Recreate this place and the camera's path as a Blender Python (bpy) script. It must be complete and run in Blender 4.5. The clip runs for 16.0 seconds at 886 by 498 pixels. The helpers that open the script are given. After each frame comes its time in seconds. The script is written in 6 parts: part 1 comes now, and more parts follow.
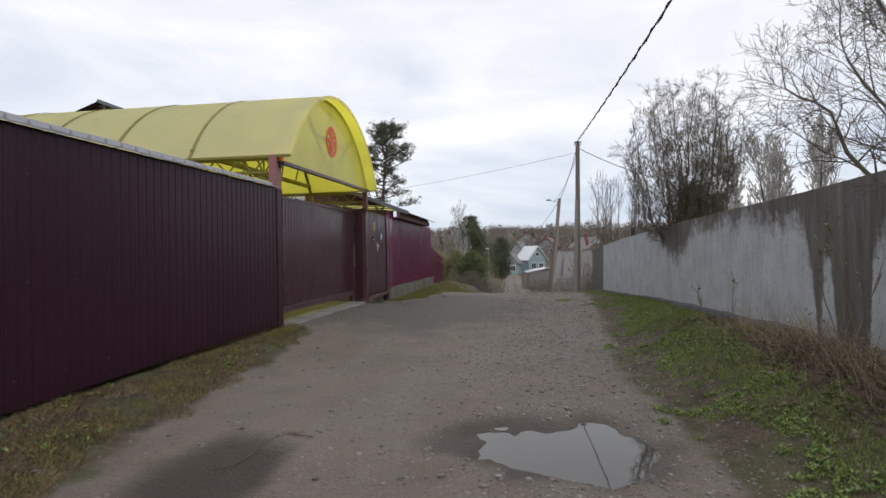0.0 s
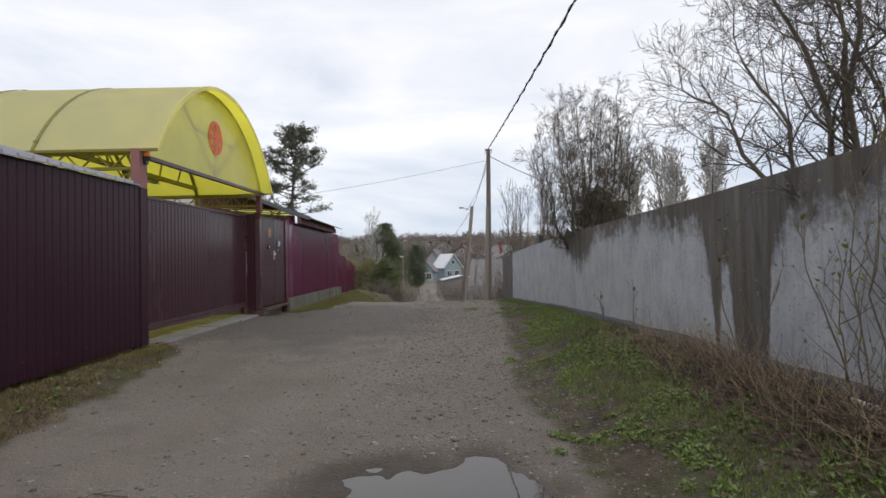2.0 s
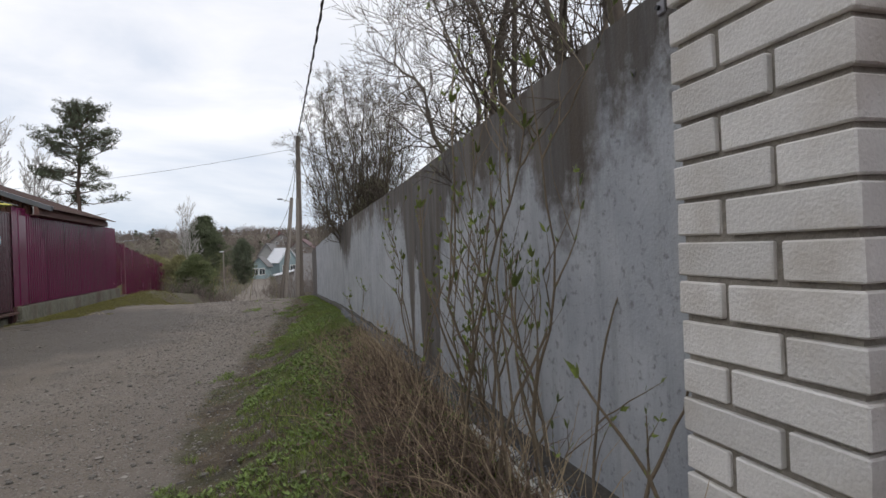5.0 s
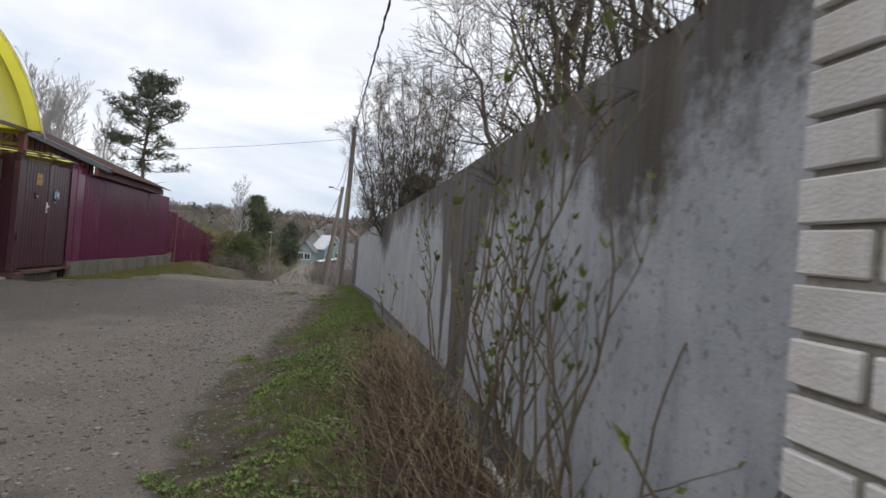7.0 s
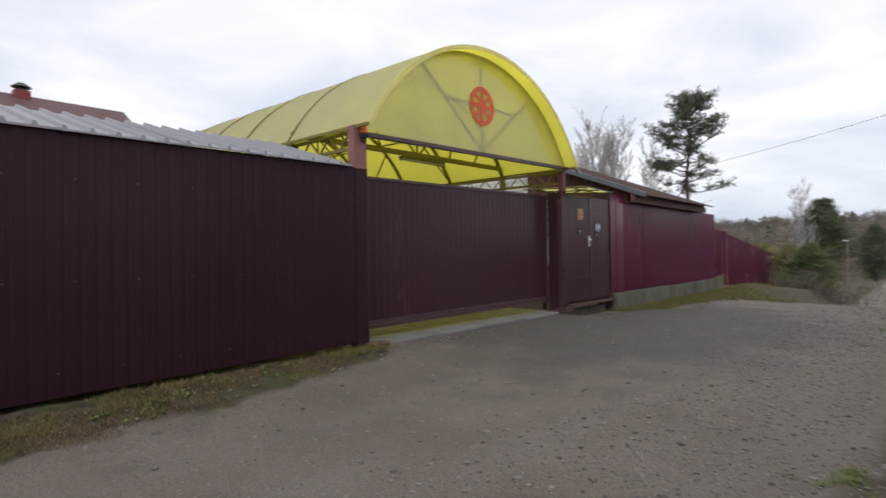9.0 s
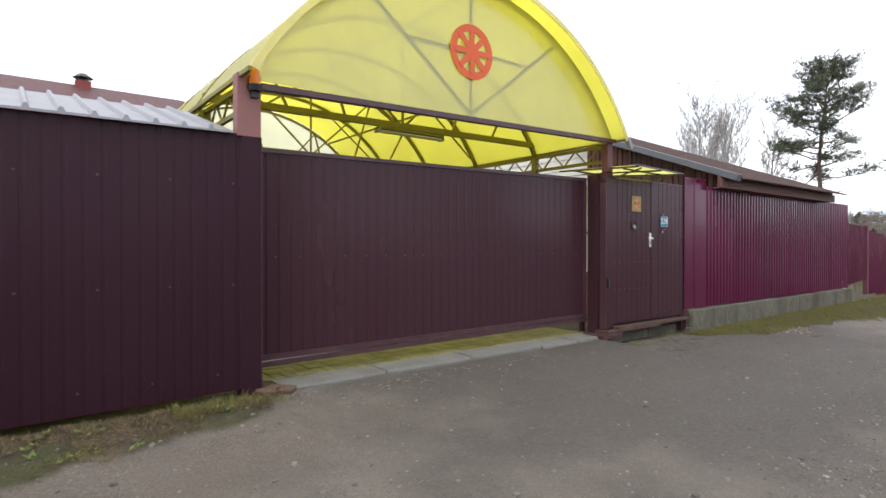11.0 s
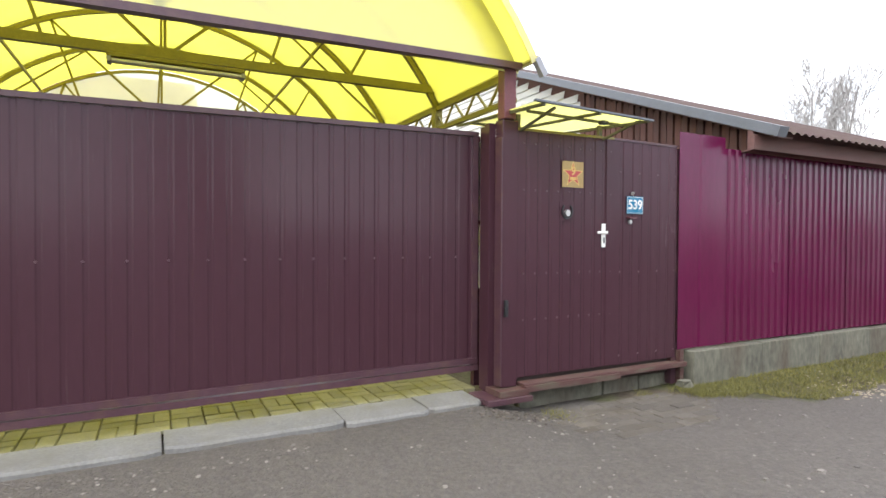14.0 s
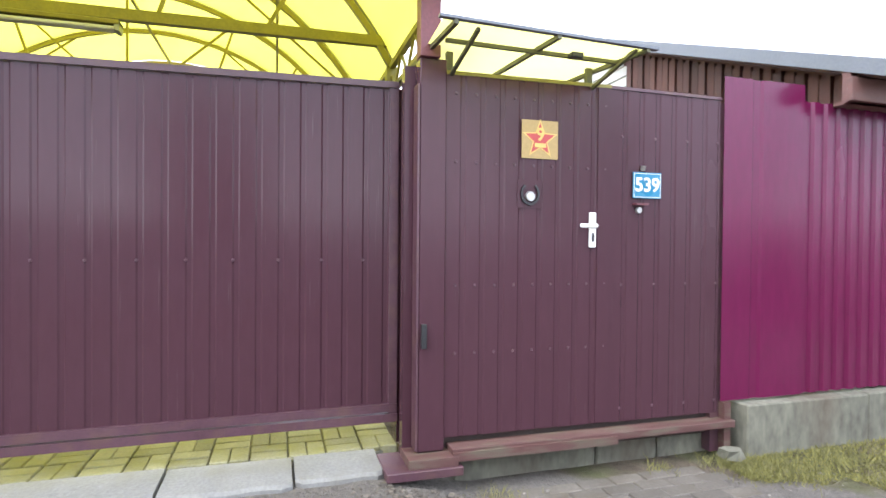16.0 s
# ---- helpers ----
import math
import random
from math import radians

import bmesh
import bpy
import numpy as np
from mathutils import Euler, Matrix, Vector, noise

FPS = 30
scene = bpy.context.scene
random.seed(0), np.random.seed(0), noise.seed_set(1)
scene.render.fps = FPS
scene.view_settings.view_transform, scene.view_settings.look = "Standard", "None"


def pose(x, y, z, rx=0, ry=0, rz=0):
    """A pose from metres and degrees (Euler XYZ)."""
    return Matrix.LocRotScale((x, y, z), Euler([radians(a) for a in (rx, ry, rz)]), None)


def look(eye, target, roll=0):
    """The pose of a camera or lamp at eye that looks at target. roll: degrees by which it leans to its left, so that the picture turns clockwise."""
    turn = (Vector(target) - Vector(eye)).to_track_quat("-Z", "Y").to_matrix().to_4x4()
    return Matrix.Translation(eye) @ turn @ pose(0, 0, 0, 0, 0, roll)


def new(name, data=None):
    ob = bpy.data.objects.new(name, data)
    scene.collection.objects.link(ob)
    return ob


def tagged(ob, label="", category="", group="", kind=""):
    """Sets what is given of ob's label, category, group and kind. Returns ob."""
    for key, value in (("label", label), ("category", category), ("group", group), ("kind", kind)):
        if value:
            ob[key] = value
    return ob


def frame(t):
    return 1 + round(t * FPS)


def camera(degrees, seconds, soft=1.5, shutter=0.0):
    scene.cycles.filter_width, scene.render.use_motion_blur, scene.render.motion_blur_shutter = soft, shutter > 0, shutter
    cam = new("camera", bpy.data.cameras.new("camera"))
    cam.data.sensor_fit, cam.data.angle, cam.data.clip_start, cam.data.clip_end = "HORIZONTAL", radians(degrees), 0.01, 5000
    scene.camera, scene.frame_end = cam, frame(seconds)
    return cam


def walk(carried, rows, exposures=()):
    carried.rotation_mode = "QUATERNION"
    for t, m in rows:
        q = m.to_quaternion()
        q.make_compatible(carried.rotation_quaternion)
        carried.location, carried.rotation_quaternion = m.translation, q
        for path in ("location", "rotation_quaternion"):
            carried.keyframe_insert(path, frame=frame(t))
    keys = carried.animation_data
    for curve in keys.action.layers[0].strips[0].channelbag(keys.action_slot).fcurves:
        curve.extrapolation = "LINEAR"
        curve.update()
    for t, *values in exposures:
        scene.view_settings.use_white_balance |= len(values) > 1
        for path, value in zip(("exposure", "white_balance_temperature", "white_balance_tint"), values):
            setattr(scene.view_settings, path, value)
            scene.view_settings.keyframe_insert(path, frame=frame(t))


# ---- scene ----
cam = camera(77.0, 16.0, shutter=0.25)
PATH = [
    (0, (0.002, 0.112, 1.292), (-0.281, 2.092, 1.317), -1.0),
    (0.5, (0.13, 0.386, 1.288), (-0.116, 2.371, 1.327), -1.1),
    (1, (0.191, 0.626, 1.289), (-0.008, 2.616, 1.328), -1.2),
    (1.5, (0.203, 0.707, 1.288), (0.12, 2.705, 1.331), -1.0),
    (2, (0.249, 0.752, 1.288), (0.261, 2.752, 1.336), -1.2),
    (2.5, (0.388, 0.802, 1.263), (0.514, 2.797, 1.306), -1.4),
    (3, (0.631, 0.828, 1.269), (0.849, 2.815, 1.31), -1.8),
    (3.5, (0.924, 1.031, 1.249), (1.221, 3.008, 1.277), -1.9),
    (4, (1.173, 1.183, 1.29), (1.628, 3.13, 1.305), -2.1),
    (4.5, (1.43, 1.268, 1.294), (1.976, 3.192, 1.313), -2.1),
    (4.7, (1.536, 1.335, 1.288), (2.096, 3.254, 1.298), -2.5),
    (6.8, (1.84, 1.576, 1.291), (2.265, 3.531, 1.306), 4.4),
    (7, (1.764, 1.685, 1.288), (2.166, 3.644, 1.304), 4.7),
    (7.5, (1.693, 1.997, 1.292), (1.869, 3.989, 1.304), 4.2),
    (8, (1.646, 2.443, 1.271), (1.143, 4.378, 1.287), -1.2),
    (8.5, (1.511, 3.132, 1.298), (0.566, 4.894, 1.311), -0.7),
    (9, (1.424, 3.749, 1.322), (0.101, 5.249, 1.341), -0.8),
    (9.2, (1.345, 4.017, 1.335), (-0.077, 5.423, 1.348), -0.4),
    (11.3, (0.814, 6.861, 1.493), (-0.773, 8.079, 1.488), -0.1),
    (11.5, (0.741, 7.103, 1.51), (-0.853, 8.311, 1.513), -0.2),
    (12, (0.68, 7.681, 1.498), (-0.994, 8.776, 1.502), -0.2),
    (12.5, (0.528, 8.38, 1.523), (-1.235, 9.325, 1.499), 0.1),
    (13, (0.256, 9.022, 1.538), (-1.497, 9.984, 1.505), 0.4),
    (13.5, (0.108, 9.711, 1.513), (-1.657, 10.651, 1.478), 0.3),
    (14, (0.032, 10.327, 1.507), (-1.745, 11.244, 1.47), 0.3),
    (14.5, (-0.161, 10.876, 1.463), (-1.958, 11.754, 1.43), 0.4),
    (15, (-0.334, 11.359, 1.444), (-2.14, 12.218, 1.419), 0.4),
    (15.5, (-0.522, 11.74, 1.447), (-2.389, 12.457, 1.428), 0.5),
    (16, (-0.746, 12.003, 1.468), (-2.662, 12.575, 1.441), 0.5),
]
EXPOSURES = [(0, -0.02, 6550, 11.5), (4.5, -0.02, 6550, 11.5), (7, 0.03, 6500, 11), (9, 0.0, 6550, 12), (11.5, 0.93, 6480, 11), (12.5, 1.08, 6500, 11), (13.5, 1.38, 6450, 11), (14.5, 1.72, 6350, 11), (16, 2.19, 6000, 11)]
walk(cam, [(t, look(eye, target, roll)) for t, eye, target, roll in PATH], EXPOSURES)

# ---- world, sun ----
world = bpy.data.worlds.new("sky")
scene.world = world
world.use_nodes = True
wt = world.node_tree
wt.nodes.clear()


def wn(kind, **kw):
    n = wt.nodes.new(kind)
    for k, v in kw.items():
        if k in n.inputs:
            n.inputs[k].default_value = v
    return n


w_out = wn("ShaderNodeOutputWorld")
w_bg = wn("ShaderNodeBackground", Strength=1.13)
w_sky = wt.nodes.new("ShaderNodeTexSky")
w_sky.sky_type = "NISHITA"
w_sky.sun_disc = False
w_sky.sun_elevation = radians(38)
w_sky.sun_rotation = radians(150)
w_mul = wt.nodes.new("ShaderNodeVectorMath")
w_mul.operation = "SCALE"
w_mul.inputs["Scale"].default_value = 0.1
w_tc = wn("ShaderNodeTexCoord")
w_sep = wn("ShaderNodeSeparateXYZ")
w_map = wn("ShaderNodeMapping")
w_map.inputs["Scale"].default_value = (1.0, 1.0, 3.2)
w_n = wn("ShaderNodeTexNoise", Scale=2.3, Detail=7.0, Roughness=0.55, Distortion=0.4)
w_ramp = wn("ShaderNodeValToRGB")
w_ramp.color_ramp.elements[0].position = 0.38
w_ramp.color_ramp.elements[0].color = (0.58, 0.66, 0.78, 1)
w_ramp.color_ramp.elements[1].position = 0.64
w_ramp.color_ramp.elements[1].color = (0.98, 0.99, 1.01, 1)
w_hi = wn("ShaderNodeMapRange")
for k, v in (("From Min", 0.08), ("From Max", 0.5), ("To Min", 0.0), ("To Max", 0.62)):
    w_hi.inputs[k].default_value = v
w_up = wn("ShaderNodeMixRGB")
w_up.inputs[2].default_value = (1.0, 1.0, 1.02, 1)
w_mix = wn("ShaderNodeMixRGB")
w_mix.inputs[0].default_value = 0.9
L = wt.links.new
L(w_tc.outputs["Generated"], w_map.inputs["Vector"])
L(w_map.outputs["Vector"], w_n.inputs["Vector"])
L(w_n.outputs["Fac"], w_ramp.inputs["Fac"])
L(w_tc.outputs["Generated"], w_sep.inputs[0])
L(w_sep.outputs["Z"], w_hi.inputs["Value"])
L(w_hi.outputs[0], w_up.inputs[0])
L(w_ramp.outputs["Color"], w_up.inputs[1])
L(w_sky.outputs["Color"], w_mul.inputs[0])
L(w_mul.outputs[0], w_mix.inputs[1])
L(w_up.outputs[0], w_mix.inputs[2])
L(w_mix.outputs[0], w_bg.inputs["Color"])
L(w_bg.outputs[0], w_out.inputs["Surface"])

sun_data = bpy.data.lights.new("sun", "SUN")
sun_data.energy = 0.6
sun_data.angle = radians(25)
sun_data.color = (1.0, 0.97, 0.92)
sun = new("sun", sun_data)
sun.matrix_world = look((0, 0, 30), (-12, 22, 0))


# ---- materials ----
def material(name, col=(0.5, 0.5, 0.5), rough=0.6, metal=0.0, var=0.12, scale=6.0, fine=60.0, bump=0.15, spec=0.5, stretch=(1, 1, 1), dirt=None, dirt_amt=0.0, dirt_scale=1.5, rand=0.0, island=0.0):
    """Painted or mineral surface: colour varied at two scales, a fine relief, and optional dirt patches."""
    m = bpy.data.materials.new(name)
    m.use_nodes = True
    nt = m.node_tree
    b = nt.nodes["Principled BSDF"]
    geo = nt.nodes.new("ShaderNodeNewGeometry")
    mp = nt.nodes.new("ShaderNodeMapping")
    mp.inputs["Scale"].default_value = stretch
    nt.links.new(geo.outputs["Position"], mp.inputs["Vector"])
    n1 = nt.nodes.new("ShaderNodeTexNoise")
    n1.inputs["Scale"].default_value, n1.inputs["Detail"].default_value = scale, 4
    n2 = nt.nodes.new("ShaderNodeTexNoise")
    n2.inputs["Scale"].default_value, n2.inputs["Detail"].default_value = fine, 3
    for n in (n1, n2):
        nt.links.new(mp.outputs[0], n.inputs["Vector"])
    add = nt.nodes.new("ShaderNodeMath")
    add.operation = "ADD"
    nt.links.new(n1.outputs["Fac"], add.inputs[0])
    nt.links.new(n2.outputs["Fac"], add.inputs[1])
    mr = nt.nodes.new("ShaderNodeMapRange")
    for k, v in (("From Min", 0.6), ("From Max", 1.4), ("To Min", 1 - var), ("To Max", 1 + var)):
        mr.inputs[k].default_value = v
    nt.links.new(add.outputs[0], mr.inputs["Value"])
    sc = nt.nodes.new("ShaderNodeVectorMath")
    sc.operation = "SCALE"
    sc.inputs[0].default_value = col
    nt.links.new(mr.outputs[0], sc.inputs["Scale"])
    last = sc.outputs[0]
    if rand:
        oi = nt.nodes.new("ShaderNodeObjectInfo")
        r2 = nt.nodes.new("ShaderNodeMapRange")
        r2.inputs["To Min"].default_value, r2.inputs["To Max"].default_value = 1 - rand, 1 + rand
        nt.links.new(oi.outputs["Random"], r2.inputs["Value"])
        s2 = nt.nodes.new("ShaderNodeVectorMath")
        s2.operation = "SCALE"
        nt.links.new(last, s2.inputs[0])
        nt.links.new(r2.outputs[0], s2.inputs["Scale"])
        last = s2.outputs[0]
    if island:
        r3 = nt.nodes.new("ShaderNodeMapRange")
        r3.inputs["To Min"].default_value, r3.inputs["To Max"].default_value = 1 - island, 1 + island
        nt.links.new(geo.outputs["Random Per Island"], r3.inputs["Value"])
        s3 = nt.nodes.new("ShaderNodeVectorMath")
        s3.operation = "SCALE"
        nt.links.new(last, s3.inputs[0])
        nt.links.new(r3.outputs[0], s3.inputs["Scale"])
        last = s3.outputs[0]
    if dirt:
        n3 = nt.nodes.new("ShaderNodeTexNoise")
        n3.inputs["Scale"].default_value, n3.inputs["Detail"].default_value = dirt_scale, 6
        nt.links.new(mp.outputs[0], n3.inputs["Vector"])
        d = nt.nodes.new("ShaderNodeMapRange")
        for k, v in (("From Min", 0.48), ("From Max", 0.68), ("To Min", 0.0), ("To Max", dirt_amt)):
            d.inputs[k].default_value = v
        nt.links.new(n3.outputs["Fac"], d.inputs["Value"])
        mx = nt.nodes.new("ShaderNodeMixRGB")
        mx.inputs[2].default_value = (*dirt, 1)
        nt.links.new(d.outputs[0], mx.inputs[0])
        nt.links.new(last, mx.inputs[1])
        last = mx.outputs[0]
    nt.links.new(last, b.inputs["Base Color"])
    rr = nt.nodes.new("ShaderNodeMapRange")
    for k, v in (("From Min", 0.3), ("From Max", 0.7), ("To Min", max(0.02, rough - 0.08)), ("To Max", min(1, rough + 0.08))):
        rr.inputs[k].default_value = v
    nt.links.new(n1.outputs["Fac"], rr.inputs["Value"])
    nt.links.new(rr.outputs[0], b.inputs["Roughness"])
    b.inputs["Metallic"].default_value = metal
    b.inputs["Specular IOR Level"].default_value = spec
    if bump:
        bp = nt.nodes.new("ShaderNodeBump")
        bp.inputs["Strength"].default_value, bp.inputs["Distance"].default_value = bump, 0.01
        nt.links.new(add.outputs[0], bp.inputs["Height"])
        nt.links.new(bp.outputs[0], b.inputs["Normal"])
    return m


def sheet_material(name, col, clear=0.12, var=0.08, top=None):
    """Thin translucent plastic sheet."""
    m = bpy.data.materials.new(name)
    m.use_nodes = True
    nt = m.node_tree
    nt.nodes.clear()
    out = nt.nodes.new("ShaderNodeOutputMaterial")
    geo = nt.nodes.new("ShaderNodeNewGeometry")
    n = nt.nodes.new("ShaderNodeTexNoise")
    n.inputs["Scale"].default_value, n.inputs["Detail"].default_value = 1.3, 5
    nt.links.new(geo.outputs["Position"], n.inputs["Vector"])
    mr = nt.nodes.new("ShaderNodeMapRange")
    for k, v in (("From Min", 0.3), ("From Max", 0.7), ("To Min", 1 - var), ("To Max", 1 + var)):
        mr.inputs[k].default_value = v
    nt.links.new(n.outputs["Fac"], mr.inputs["Value"])
    sc = nt.nodes.new("ShaderNodeVectorMath")
    sc.operation = "SCALE"
    sc.inputs[0].default_value = col
    nt.links.new(mr.outputs[0], sc.inputs["Scale"])
    tl = nt.nodes.new("ShaderNodeBsdfTranslucent")
    df = nt.nodes.new("ShaderNodeBsdfDiffuse")
    tr = nt.nodes.new("ShaderNodeBsdfTransparent")
    gl = nt.nodes.new("ShaderNodeBsdfGlossy")
    gl.inputs["Roughness"].default_value = 0.25
    for s in (tl, tr) if top else (tl, df, tr):
        nt.links.new(sc.outputs[0], s.inputs["Color"])
    if top:
        df.inputs["Color"].default_value = (*top, 1)
    m1, m2, m3 = (nt.nodes.new("ShaderNodeMixShader") for _ in range(3))
    m1.inputs[0].default_value = 0.34
    nt.links.new(tl.outputs[0], m1.inputs[1])
    nt.links.new(df.outputs[0], m1.inputs[2])
    m2.inputs[0].default_value = clear
    nt.links.new(m1.outputs[0], m2.inputs[1])
    nt.links.new(tr.outputs[0], m2.inputs[2])
    m3.inputs[0].default_value = 0.11
    nt.links.new(m2.outputs[0], m3.inputs[1])
    nt.links.new(gl.outputs[0], m3.inputs[2])
    nt.links.new(m3.outputs[0], out.inputs["Surface"])
    return m


BROWN = material("brown_painted_steel", (0.0585, 0.0245, 0.0335), 0.22, spec=0.25, var=0.08, scale=0.8, fine=30, bump=0.02, stretch=(1, 1, 0.25), dirt=(0.062, 0.034, 0.04), dirt_amt=0.22, dirt_scale=0.6)
PLUM = material("dark_plum_painted_steel", (0.037, 0.0142, 0.0228), 0.32, spec=0.14, var=0.12, scale=0.9, fine=30, bump=0.02, stretch=(1, 1, 0.25), dirt=(0.044, 0.022, 0.028), dirt_amt=0.25, dirt_scale=0.7)
BROWN_EDGE = material("brown_painted_frame", (0.075, 0.034, 0.046), 0.4, var=0.2, bump=0.08, dirt=(0.12, 0.07, 0.05), dirt_amt=0.4, dirt_scale=9)
RED = material("crimson_painted_steel", (0.098, 0.006, 0.040), 0.22, spec=0.36, var=0.12, scale=1.4, fine=26, bump=0.03, stretch=(1, 1, 0.25), dirt=(0.08, 0.018, 0.036), dirt_amt=0.35, dirt_scale=1.1)
PINK = material("faded_red_paint", (0.28, 0.12, 0.115), 0.6, var=0.14, dirt=(0.16, 0.07, 0.06), dirt_amt=0.5)
MAROON = material("maroon_post_paint", (0.12, 0.035, 0.045), 0.5, var=0.2)
GALV = material("galvanised_sheet", (0.30, 0.30, 0.325), 0.5, metal=0.3, var=0.12, scale=2, fine=18, bump=0.03)
GREYROOF = material("grey_flashing", (0.13, 0.14, 0.16), 0.45, metal=0.2, var=0.15)
BROWNROOF = material("brown_corrugated_roof", (0.075, 0.046, 0.044), 0.85, spec=0.15, var=0.2, dirt=(0.1, 0.09, 0.06), dirt_amt=0.5, dirt_scale=4)
FASCIA = material("stained_fascia_board", (0.13, 0.06, 0.052), 0.65, var=0.25, stretch=(6, 0.6, 6), dirt=(0.08, 0.05, 0.04), dirt_amt=0.5)
BOARD = material("brown_stained_board", (0.12, 0.05, 0.038), 0.7, var=0.25, stretch=(6, 6, 0.6), rand=0.3)
SIDING = material("white_siding", (0.72, 0.71, 0.66), 0.5, var=0.06, dirt=(0.5, 0.48, 0.4), dirt_amt=0.4)
# top is a paler diffuse colour with the sky's sheen on the roof painted in
YELLOW = sheet_material("yellow_polycarbonate", (0.93, 0.86, 0.09), 0.08, top=(0.90, 0.87, 0.45))
PALE = sheet_material("pale_yellow_polycarbonate", (0.94, 0.92, 0.33), 0.15, top=(0.78, 0.76, 0.34))
AWNING = sheet_material("faded_awning_polycarbonate", (0.94, 0.90, 0.28), 0.03)
REARPALE = sheet_material("clear_polycarbonate", (0.96, 0.97, 0.75), 0.35)
FRAMEY = material("olive_painted_frame", (0.20, 0.17, 0.02), 0.5, var=0.2)
ORANGE = material("orange_red_emblem", (0.72, 0.11, 0.03), 0.5, var=0.08, bump=0)
AMBER = material("amber_plastic", (0.75, 0.2, 0.03), 0.3, var=0.05, bump=0)
BLACK = material("black_plastic", (0.02, 0.02, 0.022), 0.4)
DARK = material("dark_gap_shade", (0.05, 0.035, 0.03), 0.9, var=0.3)
REDWOOD = material("red_painted_timber", (0.085, 0.036, 0.032), 0.7, var=0.25, stretch=(4, 0.7, 4), dirt=(0.10, 0.083, 0.058), dirt_amt=0.85, dirt_scale=6)
CONCRETE = material("weathered_concrete", (0.185, 0.182, 0.174), 0.85, var=0.25, scale=4, bump=0.4, dirt=(0.15, 0.14, 0.115), dirt_amt=0.7, dirt_scale=3)
FOUND = material("stained_foundation", (0.135, 0.13, 0.10), 0.9, var=0.5, scale=2.2, fine=22, bump=0.35, stretch=(1, 1, 0.5), dirt=(0.075, 0.05, 0.034), dirt_amt=0.8, dirt_scale=1.7)
PAVER = material("mossy_paver", (0.25, 0.235, 0.145), 0.9, var=0.22, bump=0.3, dirt=(0.22, 0.205, 0.06), dirt_amt=0.65, dirt_scale=5, rand=0.2)
GREYPAVER = material("grey_paver", (0.112, 0.098, 0.083), 0.85, var=0.25, bump=0.3, dirt=(0.085, 0.07, 0.052), dirt_amt=0.8, dirt_scale=5, rand=0.2)
BRICK = material("white_silicate_brick", (0.70, 0.675, 0.645), 0.85, var=0.09, scale=9, fine=150, bump=0.35, dirt=(0.50, 0.45, 0.39), dirt_amt=0.6, dirt_scale=5, rand=0.1)
MORTAR = material("grey_mortar", (0.27, 0.245, 0.21), 0.95, var=0.3, bump=0.9)
POLE = material("weathered_pole_concrete", (0.24, 0.215, 0.19), 0.9, var=0.2, scale=3, stretch=(2, 2, 0.4))
WOODPOLE = material("weathered_pole_timber", (0.15, 0.128, 0.11), 0.9, var=0.28, stretch=(6, 6, 0.4))
CABLE = material("black_cable", (0.03, 0.03, 0.032), 0.7)
WHITE = material("white_enamel", (0.78, 0.77, 0.75), 0.3, var=0.04, bump=0)
STEEL = material("worn_steel", (0.5, 0.49, 0.47), 0.35, metal=0.8, var=0.1)
GOLD = material("gold_plate", (0.36, 0.25, 0.10), 0.4, metal=0.3, var=0.15)
STAR = material("red_star_paint", (0.42, 0.06, 0.06), 0.5, bump=0)
STARLINE = material("yellow_star_edge", (0.62, 0.42, 0.13), 0.5, bump=0)
BLUE = material("blue_enamel", (0.015, 0.175, 0.31), 0.3, var=0.08, bump=0)
GLASS = material("dark_window_glass", (0.05, 0.06, 0.07), 0.08, bump=0)
BARK = material("grey_brown_bark", (0.115, 0.093, 0.075), 0.95, var=0.3, scale=8, dirt=(0.14, 0.15, 0.06), dirt_amt=0.4, dirt_scale=3)
TWIG = material("brown_twig", (0.10, 0.082, 0.066), 0.9, var=0.2, bump=0, island=0.3)
SHOOT = material("shrub_stem", (0.185, 0.145, 0.10), 0.8, var=0.3, scale=20, bump=0)
BIRCHBARK = material("pale_birch_twig", (0.46, 0.44, 0.425), 0.9, var=0.2, bump=0)
PINEBARK = material("pine_bark", (0.095, 0.068, 0.052), 0.9, var=0.3)
BUD = material("young_leaf", (0.19, 0.235, 0.05), 0.6, var=0.25, bump=0, island=0.3)
HAZE = material("spring_leaf_haze", (0.22, 0.225, 0.11), 0.7, var=0.25, bump=0)
NEEDLE = material("pine_needle", (0.082, 0.098, 0.058), 0.75, var=0.3, scale=1.5, bump=0, island=0.45)
MIDGREEN = material("mid_green_bush", (0.092, 0.112, 0.04), 0.75, var=0.35, scale=1.2, bump=0, island=0.4)
THUJA = material("conifer_green", (0.075, 0.092, 0.045), 0.75, var=0.35, scale=1.2, bump=0, island=0.4)
OLIVEBUSH = material("olive_shrub", (0.185, 0.175, 0.075), 0.85, var=0.3, bump=0, island=0.4)
FARWOOD = material("bare_wood_twigs", (0.155, 0.128, 0.112), 0.95, var=0.3, scale=0.05, bump=0, island=0.3)
DRYGRASS = material("dry_grass_stalk", (0.165, 0.118, 0.085), 0.9, var=0.3, scale=3, bump=0, island=0.5)
MOSSY = material("yellow_moss_grass", (0.17, 0.16, 0.045), 0.8, var=0.4, scale=3, bump=0, island=0.4)
PALESTALK = material("pale_dry_stalk", (0.36, 0.28, 0.18), 0.9, var=0.3, scale=3, bump=0)
OLDBRICK = material("old_red_brick", (0.125, 0.075, 0.055), 0.9, var=0.3, scale=14, bump=0.5, dirt=(0.12, 0.095, 0.075), dirt_amt=0.7, dirt_scale=9)
